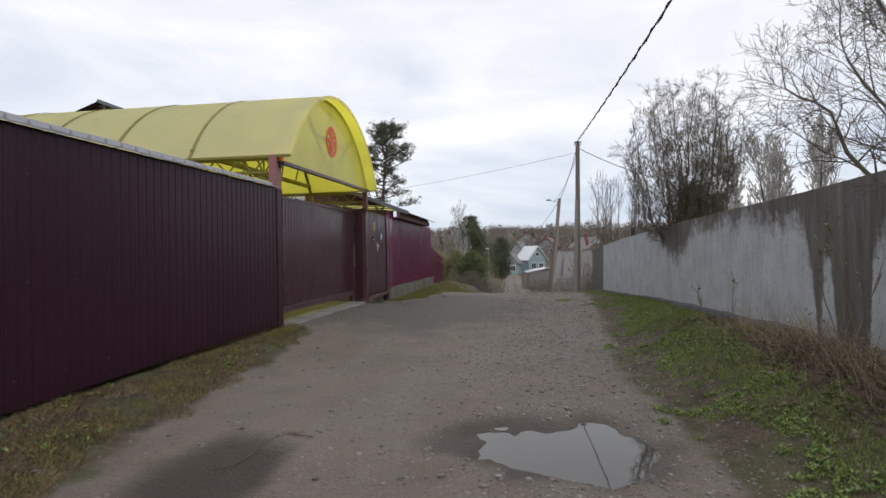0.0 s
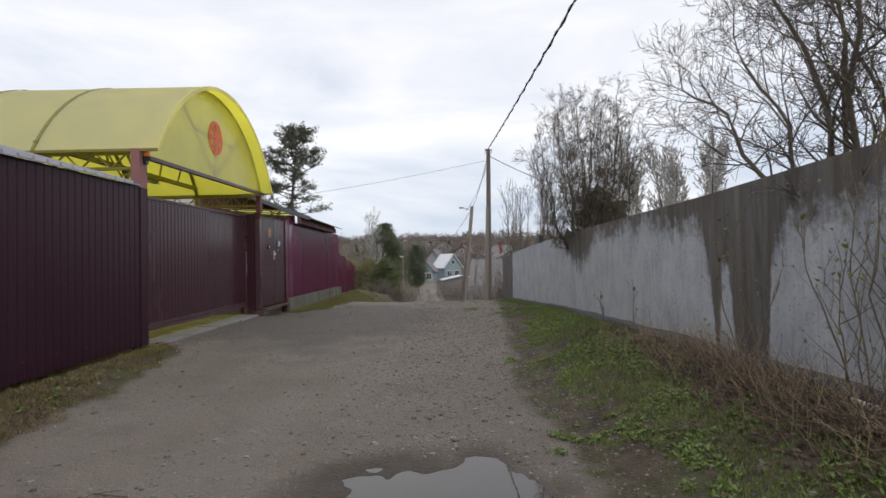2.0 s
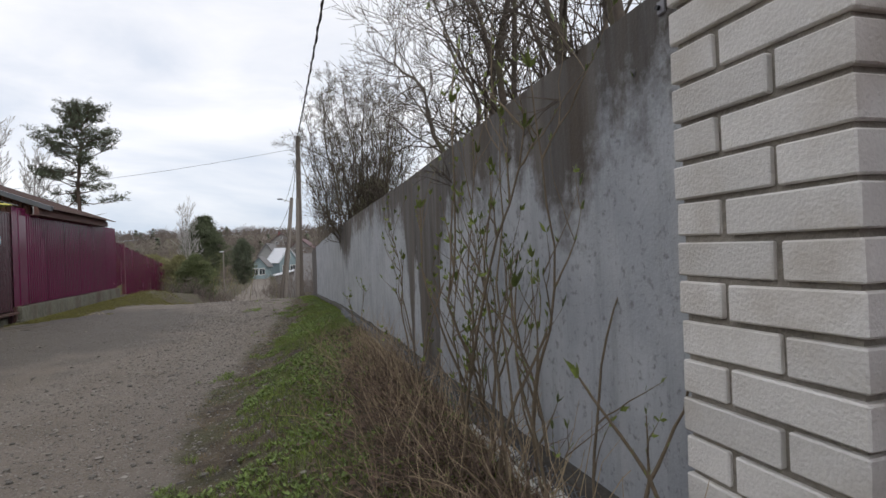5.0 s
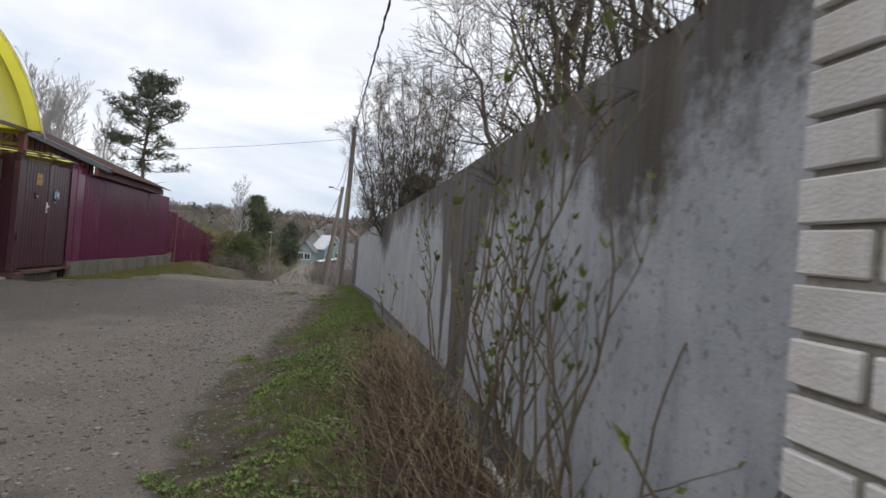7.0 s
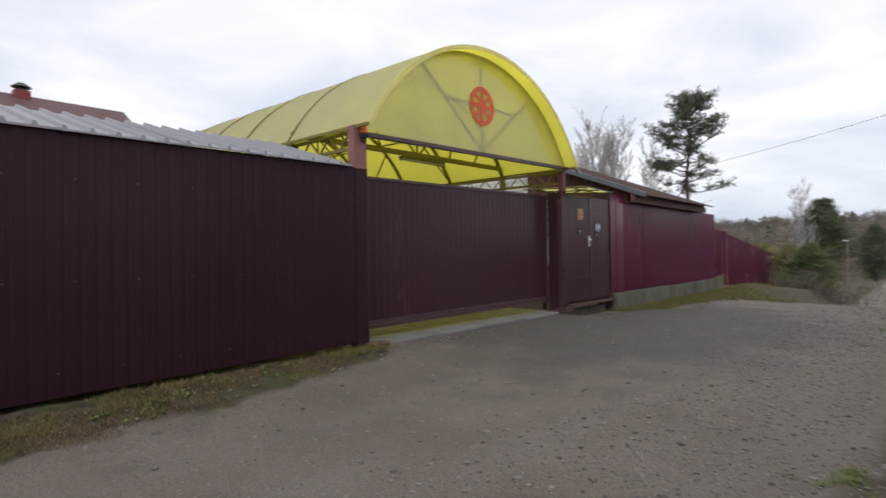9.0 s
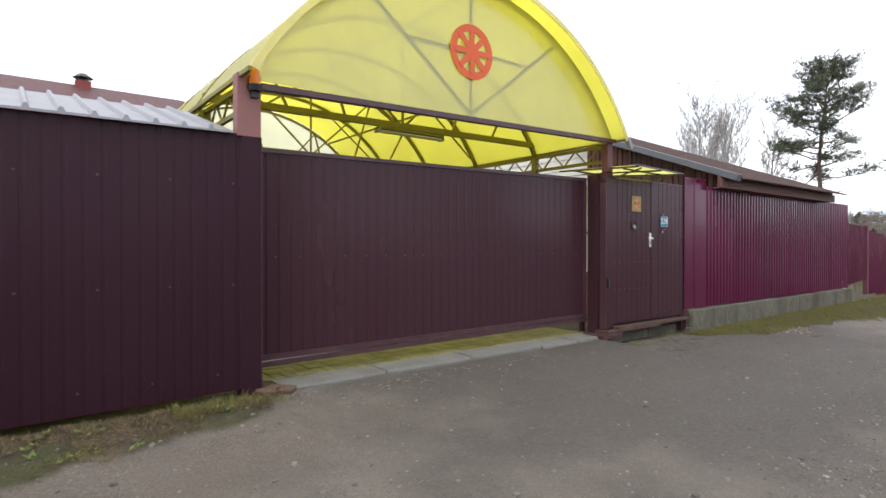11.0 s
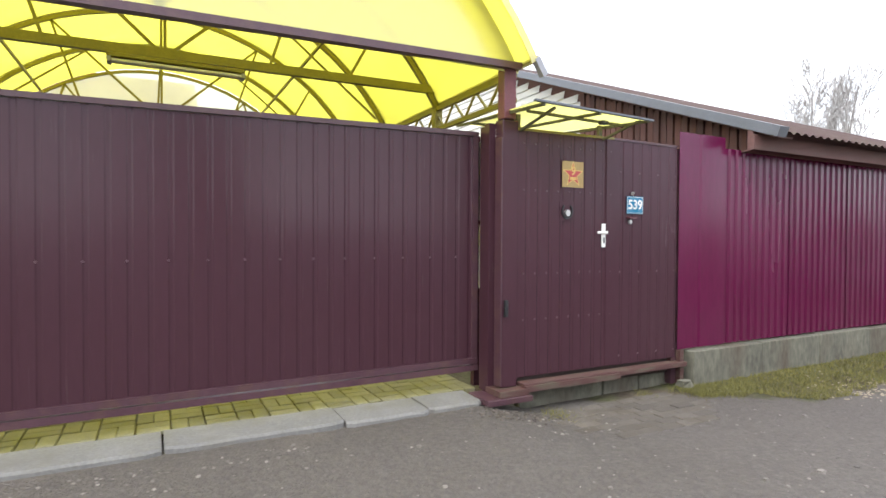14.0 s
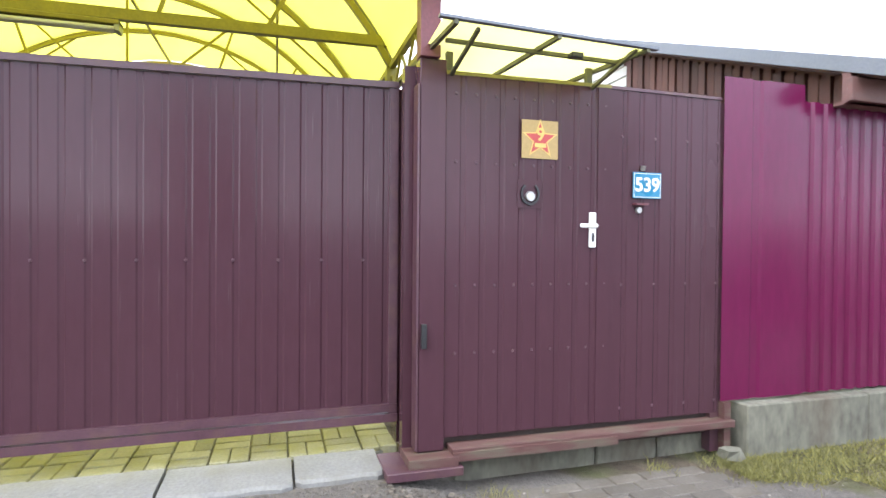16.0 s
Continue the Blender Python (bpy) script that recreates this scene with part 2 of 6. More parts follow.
RUBBLE = material("dirty_concrete_rubble", (0.115, 0.098, 0.082), 0.9, var=0.3, scale=14, bump=0.3, island=0.35)
AWNFRAME = material("dull_olive_steel", (0.085, 0.082, 0.045), 0.6, var=0.25)
DARKFOOT = material("dark_footing_concrete", (0.062, 0.056, 0.048), 0.9, var=0.35, scale=8, bump=0.6, dirt=(0.11, 0.105, 0.09), dirt_amt=0.6, dirt_scale=5)
LITTER = material("dead_leaf_litter", (0.10, 0.064, 0.046), 0.9, var=0.3, scale=4, bump=0, island=0.5)
SAND = material("sandy_rubble", (0.36, 0.31, 0.23), 0.9, var=0.2)
BLADE = material("fresh_grass_blade", (0.172, 0.235, 0.048), 0.65, var=0.45, scale=2.2, bump=0, island=0.45)
WEED = material("weed_leaf", (0.15, 0.215, 0.05), 0.6, var=0.3, scale=5, bump=0, island=0.4)
STRAW = material("straw_litter", (0.175, 0.125, 0.063), 0.9, var=0.4, scale=2.5, bump=0, island=0.55)
STONE = material("road_gravel", (0.205, 0.187, 0.168), 0.85, var=0.3, scale=12, bump=0.1, island=0.5)
HOUSEWHITE = material("pale_render", (0.33, 0.33, 0.32), 0.9, var=0.08)
HOUSEBLUE = material("pale_blue_boards", (0.27, 0.35, 0.37), 0.9, var=0.1)
HOUSEGREY = material("grey_boards", (0.23, 0.22, 0.21), 0.9, var=0.15, stretch=(3, 3, 0.5))
ROOFWHITE = material("light_metal_roof", (0.66, 0.68, 0.72), 0.5, var=0.06)
ROOFGREY = material("slate_roof", (0.17, 0.165, 0.165), 0.8, var=0.12)
ROOFBROWN = material("rust_brown_roof", (0.115, 0.052, 0.054), 0.6, var=0.1)
CHIMNEY = material("red_brick_chimney", (0.24, 0.06, 0.05), 0.85, var=0.2)

# water of the puddles
WATER = bpy.data.materials.new("puddle_water")
WATER.use_nodes = True
wb = WATER.node_tree.nodes["Principled BSDF"]
wb.inputs["Base Color"].default_value = (0.055, 0.05, 0.042, 1)
wb.inputs["Roughness"].default_value = 0.03
wb.inputs["IOR"].default_value = 1.45
wnz = WATER.node_tree.nodes.new("ShaderNodeTexNoise")
wnz.inputs["Scale"].default_value = 9
wbp = WATER.node_tree.nodes.new("ShaderNodeBump")
wbp.inputs["Strength"].default_value, wbp.inputs["Distance"].default_value = 0.03, 0.01
WATER.node_tree.links.new(wnz.outputs["Fac"], wbp.inputs["Height"])
WATER.node_tree.links.new(wbp.outputs[0], wb.inputs["Normal"])


def ramp_mix(nt, a, b, fac):
    n = nt.nodes.new("ShaderNodeMixRGB")
    for i, v in ((0, fac), (1, a), (2, b)):
        if isinstance(v, (int, float)):
            n.inputs[i].default_value = v
        elif isinstance(v, tuple):
            n.inputs[i].default_value = (*v, 1)
        else:
            nt.links.new(v, n.inputs[i])
    return n.outputs[0]


def noise_node(nt, vec, scale, detail=5, lo=0.35, hi=0.65, rough=0.55):
    n = nt.nodes.new("ShaderNodeTexNoise")
    n.inputs["Scale"].default_value, n.inputs["Detail"].default_value, n.inputs["Roughness"].default_value = scale, detail, rough
    nt.links.new(vec, n.inputs["Vector"])
    r = nt.nodes.new("ShaderNodeMapRange")
    r.inputs["From Min"].default_value, r.inputs["From Max"].default_value = lo, hi
    nt.links.new(n.outputs["Fac"], r.inputs["Value"])
    return r.outputs[0]


def math_node(nt, op, a, b=0.0, clamp=False):
    n = nt.nodes.new("ShaderNodeMath")
    n.operation, n.use_clamp = op, clamp
    for i, v in enumerate((a, b)):
        if isinstance(v, (int, float)):
            n.inputs[i].default_value = v
        else:
            nt.links.new(v, n.inputs[i])
    return n.outputs[0]


def ground_material():
    m = bpy.data.materials.new("gravel_road_and_verge")
    m.use_nodes = True
    nt = m.node_tree
    b = nt.nodes["Principled BSDF"]
    pos = nt.nodes.new("ShaderNodeNewGeometry").outputs["Position"]
    at = nt.nodes.new("ShaderNodeAttribute")
    at.attribute_name = "verge"
    wet = nt.nodes.new("ShaderNodeAttribute")
    wet.attribute_name = "wet"
    tan = noise_node(nt, pos, 0.7, 6)
    grit = noise_node(nt, pos, 45, 4, 0.3, 0.7)
    peb = nt.nodes.new("ShaderNodeTexVoronoi")
    peb.inputs["Scale"].default_value = 38
    nt.links.new(pos, peb.inputs["Vector"])
    road = ramp_mix(nt, (0.190, 0.159, 0.130), (0.244, 0.210, 0.178), tan)
    lane = nt.nodes.new("ShaderNodeMapping")
    lane.inputs["Scale"].default_value = (1.0, 0.16, 1.0)
    nt.links.new(pos, lane.inputs["Vector"])
    road = ramp_mix(nt, road, (0.245, 0.217, 0.190), math_node(nt, "MULTIPLY", noise_node(nt, lane.outputs[0], 2.2, 5, 0.48, 0.68), 0.7))
    road = ramp_mix(nt, road, (0.11, 0.095, 0.08), math_node(nt, "MULTIPLY", noise_node(nt, pos, 2.6, 8, 0.50, 0.72, 0.68), 0.38))
    light = nt.nodes.new("ShaderNodeMapRange")
    for k, v in (("From Min", 0.10), ("From Max", 0.30), ("To Min", 1.0), ("To Max", 0.0)):
        light.inputs[k].default_value = v
    nt.links.new(peb.outputs["Distance"], light.inputs["Value"])
    stony = math_node(nt, "MULTIPLY", light.outputs[0], math_node(nt, "MULTIPLY", noise_node(nt, pos, 1.1, 4, 0.36, 0.58), 0.9))
    road = ramp_mix(nt, road, (0.36, 0.34, 0.32), stony)
    road = ramp_mix(nt, road, (0.075, 0.065, 0.055), math_node(nt, "MULTIPLY", grit, 0.30))
    speck = noise_node(nt, pos, 120, 3, 0.58, 0.66)
    road = ramp_mix(nt, road, (0.36, 0.34, 0.315), math_node(nt, "MULTIPLY", speck, 0.45))
    # darker patch before the gate, painted in to offset the raised exposure there
    gap = nt.nodes.new("ShaderNodeVectorMath")
    gap.operation = "MULTIPLY"
    gap.inputs[1].default_value = (0.40, 0.23, 0)
    off = nt.nodes.new("ShaderNodeVectorMath")
    off.operation = "SUBTRACT"
    off.inputs[1].default_value = (-2.2, 12.9, 0)
    nt.links.new(pos, off.inputs[0])
    nt.links.new(off.outputs[0], gap.inputs[0])
    far = nt.nodes.new("ShaderNodeVectorMath")
    far.operation = "LENGTH"
    nt.links.new(gap.outputs[0], far.inputs[0])
    ap = nt.nodes.new("ShaderNodeMapRange")
    for k, v in (("From Min", 0.75), ("From Max", 1.25), ("To Min", 0.78), ("To Max", 0.0)):
        ap.inputs[k].default_value = v
    nt.links.new(math_node(nt, "ADD", far.outputs["Value"], math_node(nt, "MULTIPLY", math_node(nt, "SUBTRACT", noise_node(nt, pos, 1.4, 6, 0.2, 0.8), 0.5), 0.7)), ap.inputs["Value"])
    road = ramp_mix(nt, road, ramp_mix(nt, (0.088, 0.080, 0.075), (0.137, 0.125, 0.115), noise_node(nt, pos, 28, 5, 0.4, 0.65, 0.7)), ap.outputs[0])
    soil = ramp_mix(nt, (0.038, 0.028, 0.020), (0.145, 0.114, 0.080), noise_node(nt, pos, 5, 8, 0.35, 0.68, 0.68))
    moss = ramp_mix(nt, soil, (0.085, 0.098, 0.036), math_node(nt, "MULTIPLY", noise_node(nt, pos, 2.2, 6, 0.45, 0.68), 0.7))
    edge = math_node(nt, "ADD", at.outputs["Fac"], math_node(nt, "MULTIPLY", math_node(nt, "SUBTRACT", noise_node(nt, pos, 2.2, 7, 0.2, 0.8), 0.5), 1.0))
    er = nt.nodes.new("ShaderNodeMapRange")
    er.inputs["From Min"].default_value, er.inputs["From Max"].default_value = 0.36, 0.72
    nt.links.new(edge, er.inputs["Value"])
    col = ramp_mix(nt, road, moss, er.outputs[0])
    col = ramp_mix(nt, col, (0.042, 0.030, 0.021), math_node(nt, "MULTIPLY", wet.outputs["Fac"], 0.8))
    nt.links.new(col, b.inputs["Base Color"])
    rg = nt.nodes.new("ShaderNodeMapRange")
    rg.inputs["To Min"].default_value, rg.inputs["To Max"].default_value = 0.82, 0.6
    nt.links.new(wet.outputs["Fac"], rg.inputs["Value"])
    nt.links.new(rg.outputs[0], b.inputs["Roughness"])
    b.inputs["Specular IOR Level"].default_value = 0.35
    bp = nt.nodes.new("ShaderNodeBump")
    bp.inputs["Strength"].default_value, bp.inputs["Distance"].default_value = 0.9, 0.016
    h = math_node(nt, "ADD", math_node(nt, "MULTIPLY", light.outputs[0], 0.6), grit)
    nt.links.new(h, bp.inputs["Height"])
    nt.links.new(bp.outputs[0], b.inputs["Normal"])
    return m


def wall_material():
    """Grey paint on concrete with damp stains running down from the coping."""
    m = bpy.data.materials.new("stained_grey_painted_concrete")
    m.use_nodes = True
    nt = m.node_tree
    b = nt.nodes["Principled BSDF"]
    pos = nt.nodes.new("ShaderNodeNewGeometry").outputs["Position"]
    drop = nt.nodes.new("ShaderNodeAttribute")
    drop.attribute_name = "drop"
    band = nt.nodes.new("ShaderNodeAttribute")
    band.attribute_name = "band"
    mp = nt.nodes.new("ShaderNodeMapping")
    mp.inputs["Scale"].default_value = (1, 1, 0.10)
    nt.links.new(pos, mp.inputs["Vector"])
    run = noise_node(nt, mp.outputs[0], 2.6, 7, 0.25, 0.75, 0.62)
    paint = ramp_mix(nt, (0.325, 0.345, 0.378), (0.465, 0.485, 0.515), noise_node(nt, pos, 2.3, 7, 0.35, 0.65, 0.65))
    paint = ramp_mix(nt, paint, (0.52, 0.53, 0.54), math_node(nt, "MULTIPLY", noise_node(nt, mp.outputs[0], 9, 6, 0.46, 0.7, 0.7), 0.40))
    paint = ramp_mix(nt, paint, (0.18, 0.19, 0.20), math_node(nt, "MULTIPLY", noise_node(nt, mp.outputs[0], 20, 6, 0.5, 0.72, 0.7), 0.42))
    reach = math_node(nt, "ADD", math_node(nt, "MULTIPLY", run, 0.44), band.outputs["Fac"])
    wetness = math_node(nt, "SUBTRACT", reach, math_node(nt, "ADD", drop.outputs["Fac"], 0.06))
    fine = math_node(nt, "MULTIPLY", math_node(nt, "SUBTRACT", noise_node(nt, pos, 9, 8, 0.2, 0.8, 0.72), 0.5), 0.46)
    sr = nt.nodes.new("ShaderNodeMapRange")
    for k, v in (("From Min", -0.10), ("From Max", 0.13)):
        sr.inputs[k].default_value = v
    nt.links.new(math_node(nt, "ADD", wetness, fine), sr.inputs["Value"])
    stain = ramp_mix(nt, (0.040, 0.030, 0.022), (0.098, 0.076, 0.055), noise_node(nt, mp.outputs[0], 7, 6))
    patchy = nt.nodes.new("ShaderNodeMapRange")
    patchy.inputs["To Min"].default_value, patchy.inputs["To Max"].default_value = 0.72, 0.96
    nt.links.new(noise_node(nt, mp.outputs[0], 9, 7, 0.3, 0.6, 0.7), patchy.inputs["Value"])
    col = ramp_mix(nt, paint, stain, math_node(nt, "MULTIPLY", sr.outputs[0], patchy.outputs[0]))
    spots = noise_node(nt, pos, 34, 6, 0.55, 0.66, 0.7)
    col = ramp_mix(nt, col, (0.10, 0.09, 0.085), math_node(nt, "MULTIPLY", spots, 0.55))
    nt.links.new(col, b.inputs["Base Color"])
    b.inputs["Roughness"].default_value = 0.8
    bp = nt.nodes.new("ShaderNodeBump")
    bp.inputs["Strength"].default_value, bp.inputs["Distance"].default_value = 0.35, 0.004
    nt.links.new(math_node(nt, "ADD", noise_node(nt, pos, 90, 5, 0.2, 0.8), noise_node(nt, pos, 8, 4, 0.2, 0.8)), bp.inputs["Height"])
    nt.links.new(bp.outputs[0], b.inputs["Normal"])
    return m


def scuffed(m, col, amount):
    """Thin pale upright scratches in patches."""
    nt = m.node_tree
    b = nt.nodes["Principled BSDF"]
    src = b.inputs["Base Color"].links[0].from_socket
    pos = nt.nodes.new("ShaderNodeNewGeometry").outputs["Position"]
    mp = nt.nodes.new("ShaderNodeMapping")
    mp.inputs["Scale"].default_value = (60, 60, 2.2)
    nt.links.new(pos, mp.inputs["Vector"])
    line = noise_node(nt, mp.outputs[0], 1.0, 3, 0.64, 0.70)
    where = noise_node(nt, pos, 1.7, 4, 0.50, 0.62)
    nt.links.new(ramp_mix(nt, src, col, math_node(nt, "MULTIPLY", math_node(nt, "MULTIPLY", line, where), amount)), b.inputs["Base Color"])


scuffed(BROWN, (0.12, 0.09, 0.09), 0.35)
scuffed(PLUM, (0.08, 0.055, 0.06), 0.25)
GROUND = ground_material()
WALL = wall_material()


# ---- mesh helpers ----
def part(name, bm, mat, parent=None, label=""):
    me = bpy.data.meshes.new(name)
    bm.to_mesh(me)
    bm.free()
    return placed(name, me, mat, parent, label)


def placed(name, me, mat, parent=None, label=""):
    if mat and not me.materials:
        me.materials.append(mat)
    ob = new(name, me)
    if parent:
        ob.parent = parent
    return tagged(ob, label)


def raw(name, verts, faces, mat, parent=None, label="", smooth=False):
    me = bpy.data.meshes.new(name)
    me.from_pydata(verts, [], faces)
    if smooth:
        me.polygons.foreach_set("use_smooth", [True] * len(me.polygons))
    return placed(name, me, mat, parent, label)


def thing(name, label, category, group="", kind="", at=(0, 0, 0)):
    ob = new(name)
    ob.location = at
    return tagged(ob, label, category, group, kind)


def box(bm, x0, x1, y0, y1, z0, z1, bevel=0.0):
    r = bmesh.ops.create_cube(bm, size=1.0)
    for v in r["verts"]:
        v.co = Vector((x0 + (v.co.x + 0.5) * (x1 - x0), y0 + (v.co.y + 0.5) * (y1 - y0), z0 + (v.co.z + 0.5) * (z1 - z0)))
    if bevel:
        es = list({e for v in r["verts"] for e in v.link_edges})
        bmesh.ops.bevel(bm, geom=es, offset=bevel, segments=1, affect="EDGES")
    return bm


def boxed(*a, bevel=0.0):
    return box(bmesh.new(), *a, bevel=bevel)


def beam(bm, a, b, w, h=None):
    """A square bar from a to b."""
    a, b = Vector(a), Vector(b)
    d = b - a
    m = Matrix.Translation((a + b) / 2) @ d.to_track_quat("Z", "Y").to_matrix().to_4x4() @ Matrix.Diagonal((w, h or w, d.length, 1))
    bmesh.ops.create_cube(bm, size=1.0, matrix=m)
    return bm


def cyl(bm, a, b, r0, r1=None, seg=12):
    a, b = Vector(a), Vector(b)
    d = b - a
    m = Matrix.Translation((a + b) / 2) @ d.to_track_quat("Z", "Y").to_matrix().to_4x4()
    bmesh.ops.create_cone(bm, cap_ends=True, segments=seg, radius1=r0, radius2=r0 if r1 is None else r1, depth=d.length, matrix=m)
    return bm


def curve_bars(bm, pts, w, h=None):
    for a, b in zip(pts, pts[1:]):
        beam(bm, a, b, w, h)
    return bm


class Geo:
    """Loose vertices and faces for one mesh."""

    def __init__(self):
        self.v, self.f = [], []

    def tube(self, pts, radii, sides=5):
        base = len(self.v)
        for i, p in enumerate(pts):
            d = (pts[min(i + 1, len(pts) - 1)] - pts[max(i - 1, 0)]).normalized()
            u = d.orthogonal().normalized()
            w = d.cross(u)
            for k in range(sides):
                a = 2 * math.pi * k / sides
                self.v.append(p + (u * math.cos(a) + w * math.sin(a)) * radii[i])
        for i in range(len(pts) - 1):
            for k in range(sides):
                j = (k + 1) % sides
                self.f.append((base + i * sides + k, base + i * sides + j, base + (i + 1) * sides + j, base + (i + 1) * sides + k))

    def blade(self, p, d, w, side):
        n = len(self.v)
        self.v += [p - side * w, p + side * w, p + d]
        self.f.append((n, n + 1, n + 2))

    def leaf(self, p, d, w, side):
        n = len(self.v)
        mid = p + d * 0.45
        self.v += [p, mid - side * w, p + d, mid + side * w]
        self.f.append((n, n + 1, n + 2, n + 3))

    def stone(self, p, s, rng):
        n = len(self.v)
        k = 5
        for ring, (h, q) in enumerate(((-0.2, 0.9), (0.45, 0.75))):
            for i in range(k):
                a = 2 * math.pi * i / k + 0.4 * ring
                f = s * q * rng.uniform(0.7, 1.2)
                self.v.append(p + Vector((math.cos(a) * f, math.sin(a) * f, h * s)))
        for i in range(k):
            j = (i + 1) % k
            self.f.append((n + i, n + j, n + k + j, n + k + i))
        self.f.append(tuple(n + k + i for i in range(k)))

    def make(self, name, mat, parent=None, label="", smooth=False):
        return raw(name, self.v, self.f, mat, parent, label, smooth)


def rib_profile(y0, y1, pitch, shape):
    pts, y = [], y0
    while y < y1 - 1e-4:
        for u, d in shape:
            if y + u * pitch <= y1:
                pts.append((y + u * pitch, d))
        y += pitch
    pts.append((y1, shape[0][1]))
    return pts


FLAT_RIB = ((0, 0), (0.66, 0), (0.74, -0.006), (0.92, -0.006))
DEEP_RIB = ((0, 0), (0.42, 0), (0.55, -0.019), (0.87, -0.019))
WAVE = tuple((i / 8, -0.012 * (1 - math.cos(2 * math.pi * i / 8))) for i in range(8))


def ribbed_sheet(name, x, y0, y1, zb, zt, mat, parent, shape=FLAT_RIB, pitch=0.115, label=""):
    """An upright profiled steel sheet in the plane x, facing +x; zb and zt are functions of y."""
    prof = rib_profile(y0, y1, pitch, shape)
    v, f = [], []
    for y, d in prof:
        xx = x(y) if callable(x) else x
        for dz in (zb(y), zt(y)):
            v.append((xx + d, y, dz))
    n = len(v)
    v += [(a - 0.003, b, c) for a, b, c in v]
    for i in range(len(prof) - 1):
        f.append((2 * i, 2 * i + 2, 2 * i + 3, 2 * i + 1))
        f.append((n + 2 * i, n + 2 * i + 1, n + 2 * i + 3, n + 2 * i + 2))
        f.append((2 * i + 1, 2 * i + 3, n + 2 * i + 3, n + 2 * i + 1))
    return raw(name, v, f, mat, parent, label)


def rivets(parent, x, ys, zs, mat):
    for z in zs:
        for y in ys:
            b = bpy.data.objects.new("rivet", RIVET)
            scene.collection.objects.link(b)
            b.parent = parent
            b.location = (x, y, z)


rb = bmesh.new()
cyl(rb, (0, 0, 0), (0.006, 0, 0), 0.0095, 0.0065, 6)
RIVET = bpy.data.meshes.new("rivet")
rb.to_mesh(RIVET)
rb.free()
RIVET.materials.append(BROWN_EDGE)


def smooth01(t):
    t = min(1.0, max(0.0, t))
    return t * t * (3 - 2 * t)


# ---- ground ----
ROAD_Y = (-60, -10, 0, 6, 14, 17, 20, 25, 32, 40, 60, 90, 125, 170, 260, 420, 900)
ROAD_Z = (-0.4, 0.0, 0.06, 0.10, 0.13, 0.09, -0.04, -0.45, -1.05, -1.6, -2.15, -2.8, -2.6, 1.5, 11, 15, 17)
EDGE_Y = (0, 4, 6, 9, 14.5, 20, 30)
EDGE_X = (1.1, 1.08, 0.95, 1.25, 1.75, 1.95, 2.0)
BASE_Y = (0, 5.6, 10.7, 19.7, 22, 26)
BASE_Z = (0.56, 0.54, 0.42, 0.04, -0.12, -0.5)
FOOT_DROP = 0.055
LEFT_Y = (-5, 3.5, 8.0, 8.4, 12.5, 13.0, 15, 21, 24, 28, 34, 45)
LEFT_Z = (0.17, 0.20, 0.245, 0.235, 0.235, 0.12, 0.13, 0.15, 0.10, -0.10, -0.5, -1.3)


def road_z(y):
    return float(np.interp(y, ROAD_Y, ROAD_Z))


def wall_x(y):
    return 2.53 + 0.009 * (y - 2.4)


def wall_top(y):
    return float(np.interp(y, (0, 2.5, 5.6, 10.5, 15, 20, 24), (1.92, 1.89, 1.82, 1.78, 1.68, 1.53, 1.40)))


PUDDLES = ((0.20, 3.76, 0.66, 0.60), (-1.80, 3.15, 0.36, 0.55))


def puddle_d(x, y):
    best = 9.0
    for px, py, a, b in PUDDLES:
        d = math.hypot((x - px) / a, (y - py) / b) + 0.42 * noise.noise(Vector((x * 2.6, y * 2.6, 3.0))) + 0.15 * noise.noise(Vector((x * 8, y * 8, 1.0)))
        best = min(best, d)
    return best


def ground_z(x, y):
    z = road_z(y)
    fade = 1 - smooth01((y - 26) / 20)
    xr = float(np.interp(y, EDGE_Y, EDGE_X))
    base = float(np.interp(y, BASE_Y, BASE_Z))
    if x > xr:
        z += smooth01((x - xr) / (2.45 - xr)) * (base - FOOT_DROP - z) * fade
    if x < -2.2:
        left = float(np.interp(y, LEFT_Y, LEFT_Z))
        z += smooth01((-2.2 - x) / 1.1) * (left - z) * (1 - smooth01((y - 45) / 30))
    z += 0.14 * math.exp(-((x + 2.9) / 0.7) ** 2 - ((y - 25.5) / 2.4) ** 2)
    if -60 < x < 60 and y < 60:
        amp = 0.012 if y < 24 else 0.06
        z += amp * noise.noise(Vector((x * 1.7, y * 1.7, 0))) + 0.3 * amp * noise.noise(Vector((x * 7, y * 7, 5)))
        z -= 0.02 * math.exp(-((x + 1.1) / 0.35) ** 2) + 0.02 * math.exp(-((x - 0.55) / 0.35) ** 2) if y < 40 else 0
    if x < -2.5 and y < 8.4:
        z += smooth01((-2.5 - x) / 0.4) * (0.035 * noise.noise(Vector((x * 3.1, y * 3.1, 8))) + 0.015 * noise.noise(Vector((x * 9, y * 9, 3))))
    if y > 100:
        z += 2.0 * noise.noise(Vector((x / 60, y / 60, 9)))
    d = puddle_d(x, y) if y < 5 and -3 < x < 2 else 9
    if d < 1.3:
        z -= 0.055 * (1 - smooth01((d - 0.55) / 0.75))
    return z


def steps(stops):
    out = []
    for a, b, s in stops:
        n = max(1, round((b - a) / s))
        out += [a + (b - a) * i / n for i in range(n)]
    return out + [stops[-1][1]]


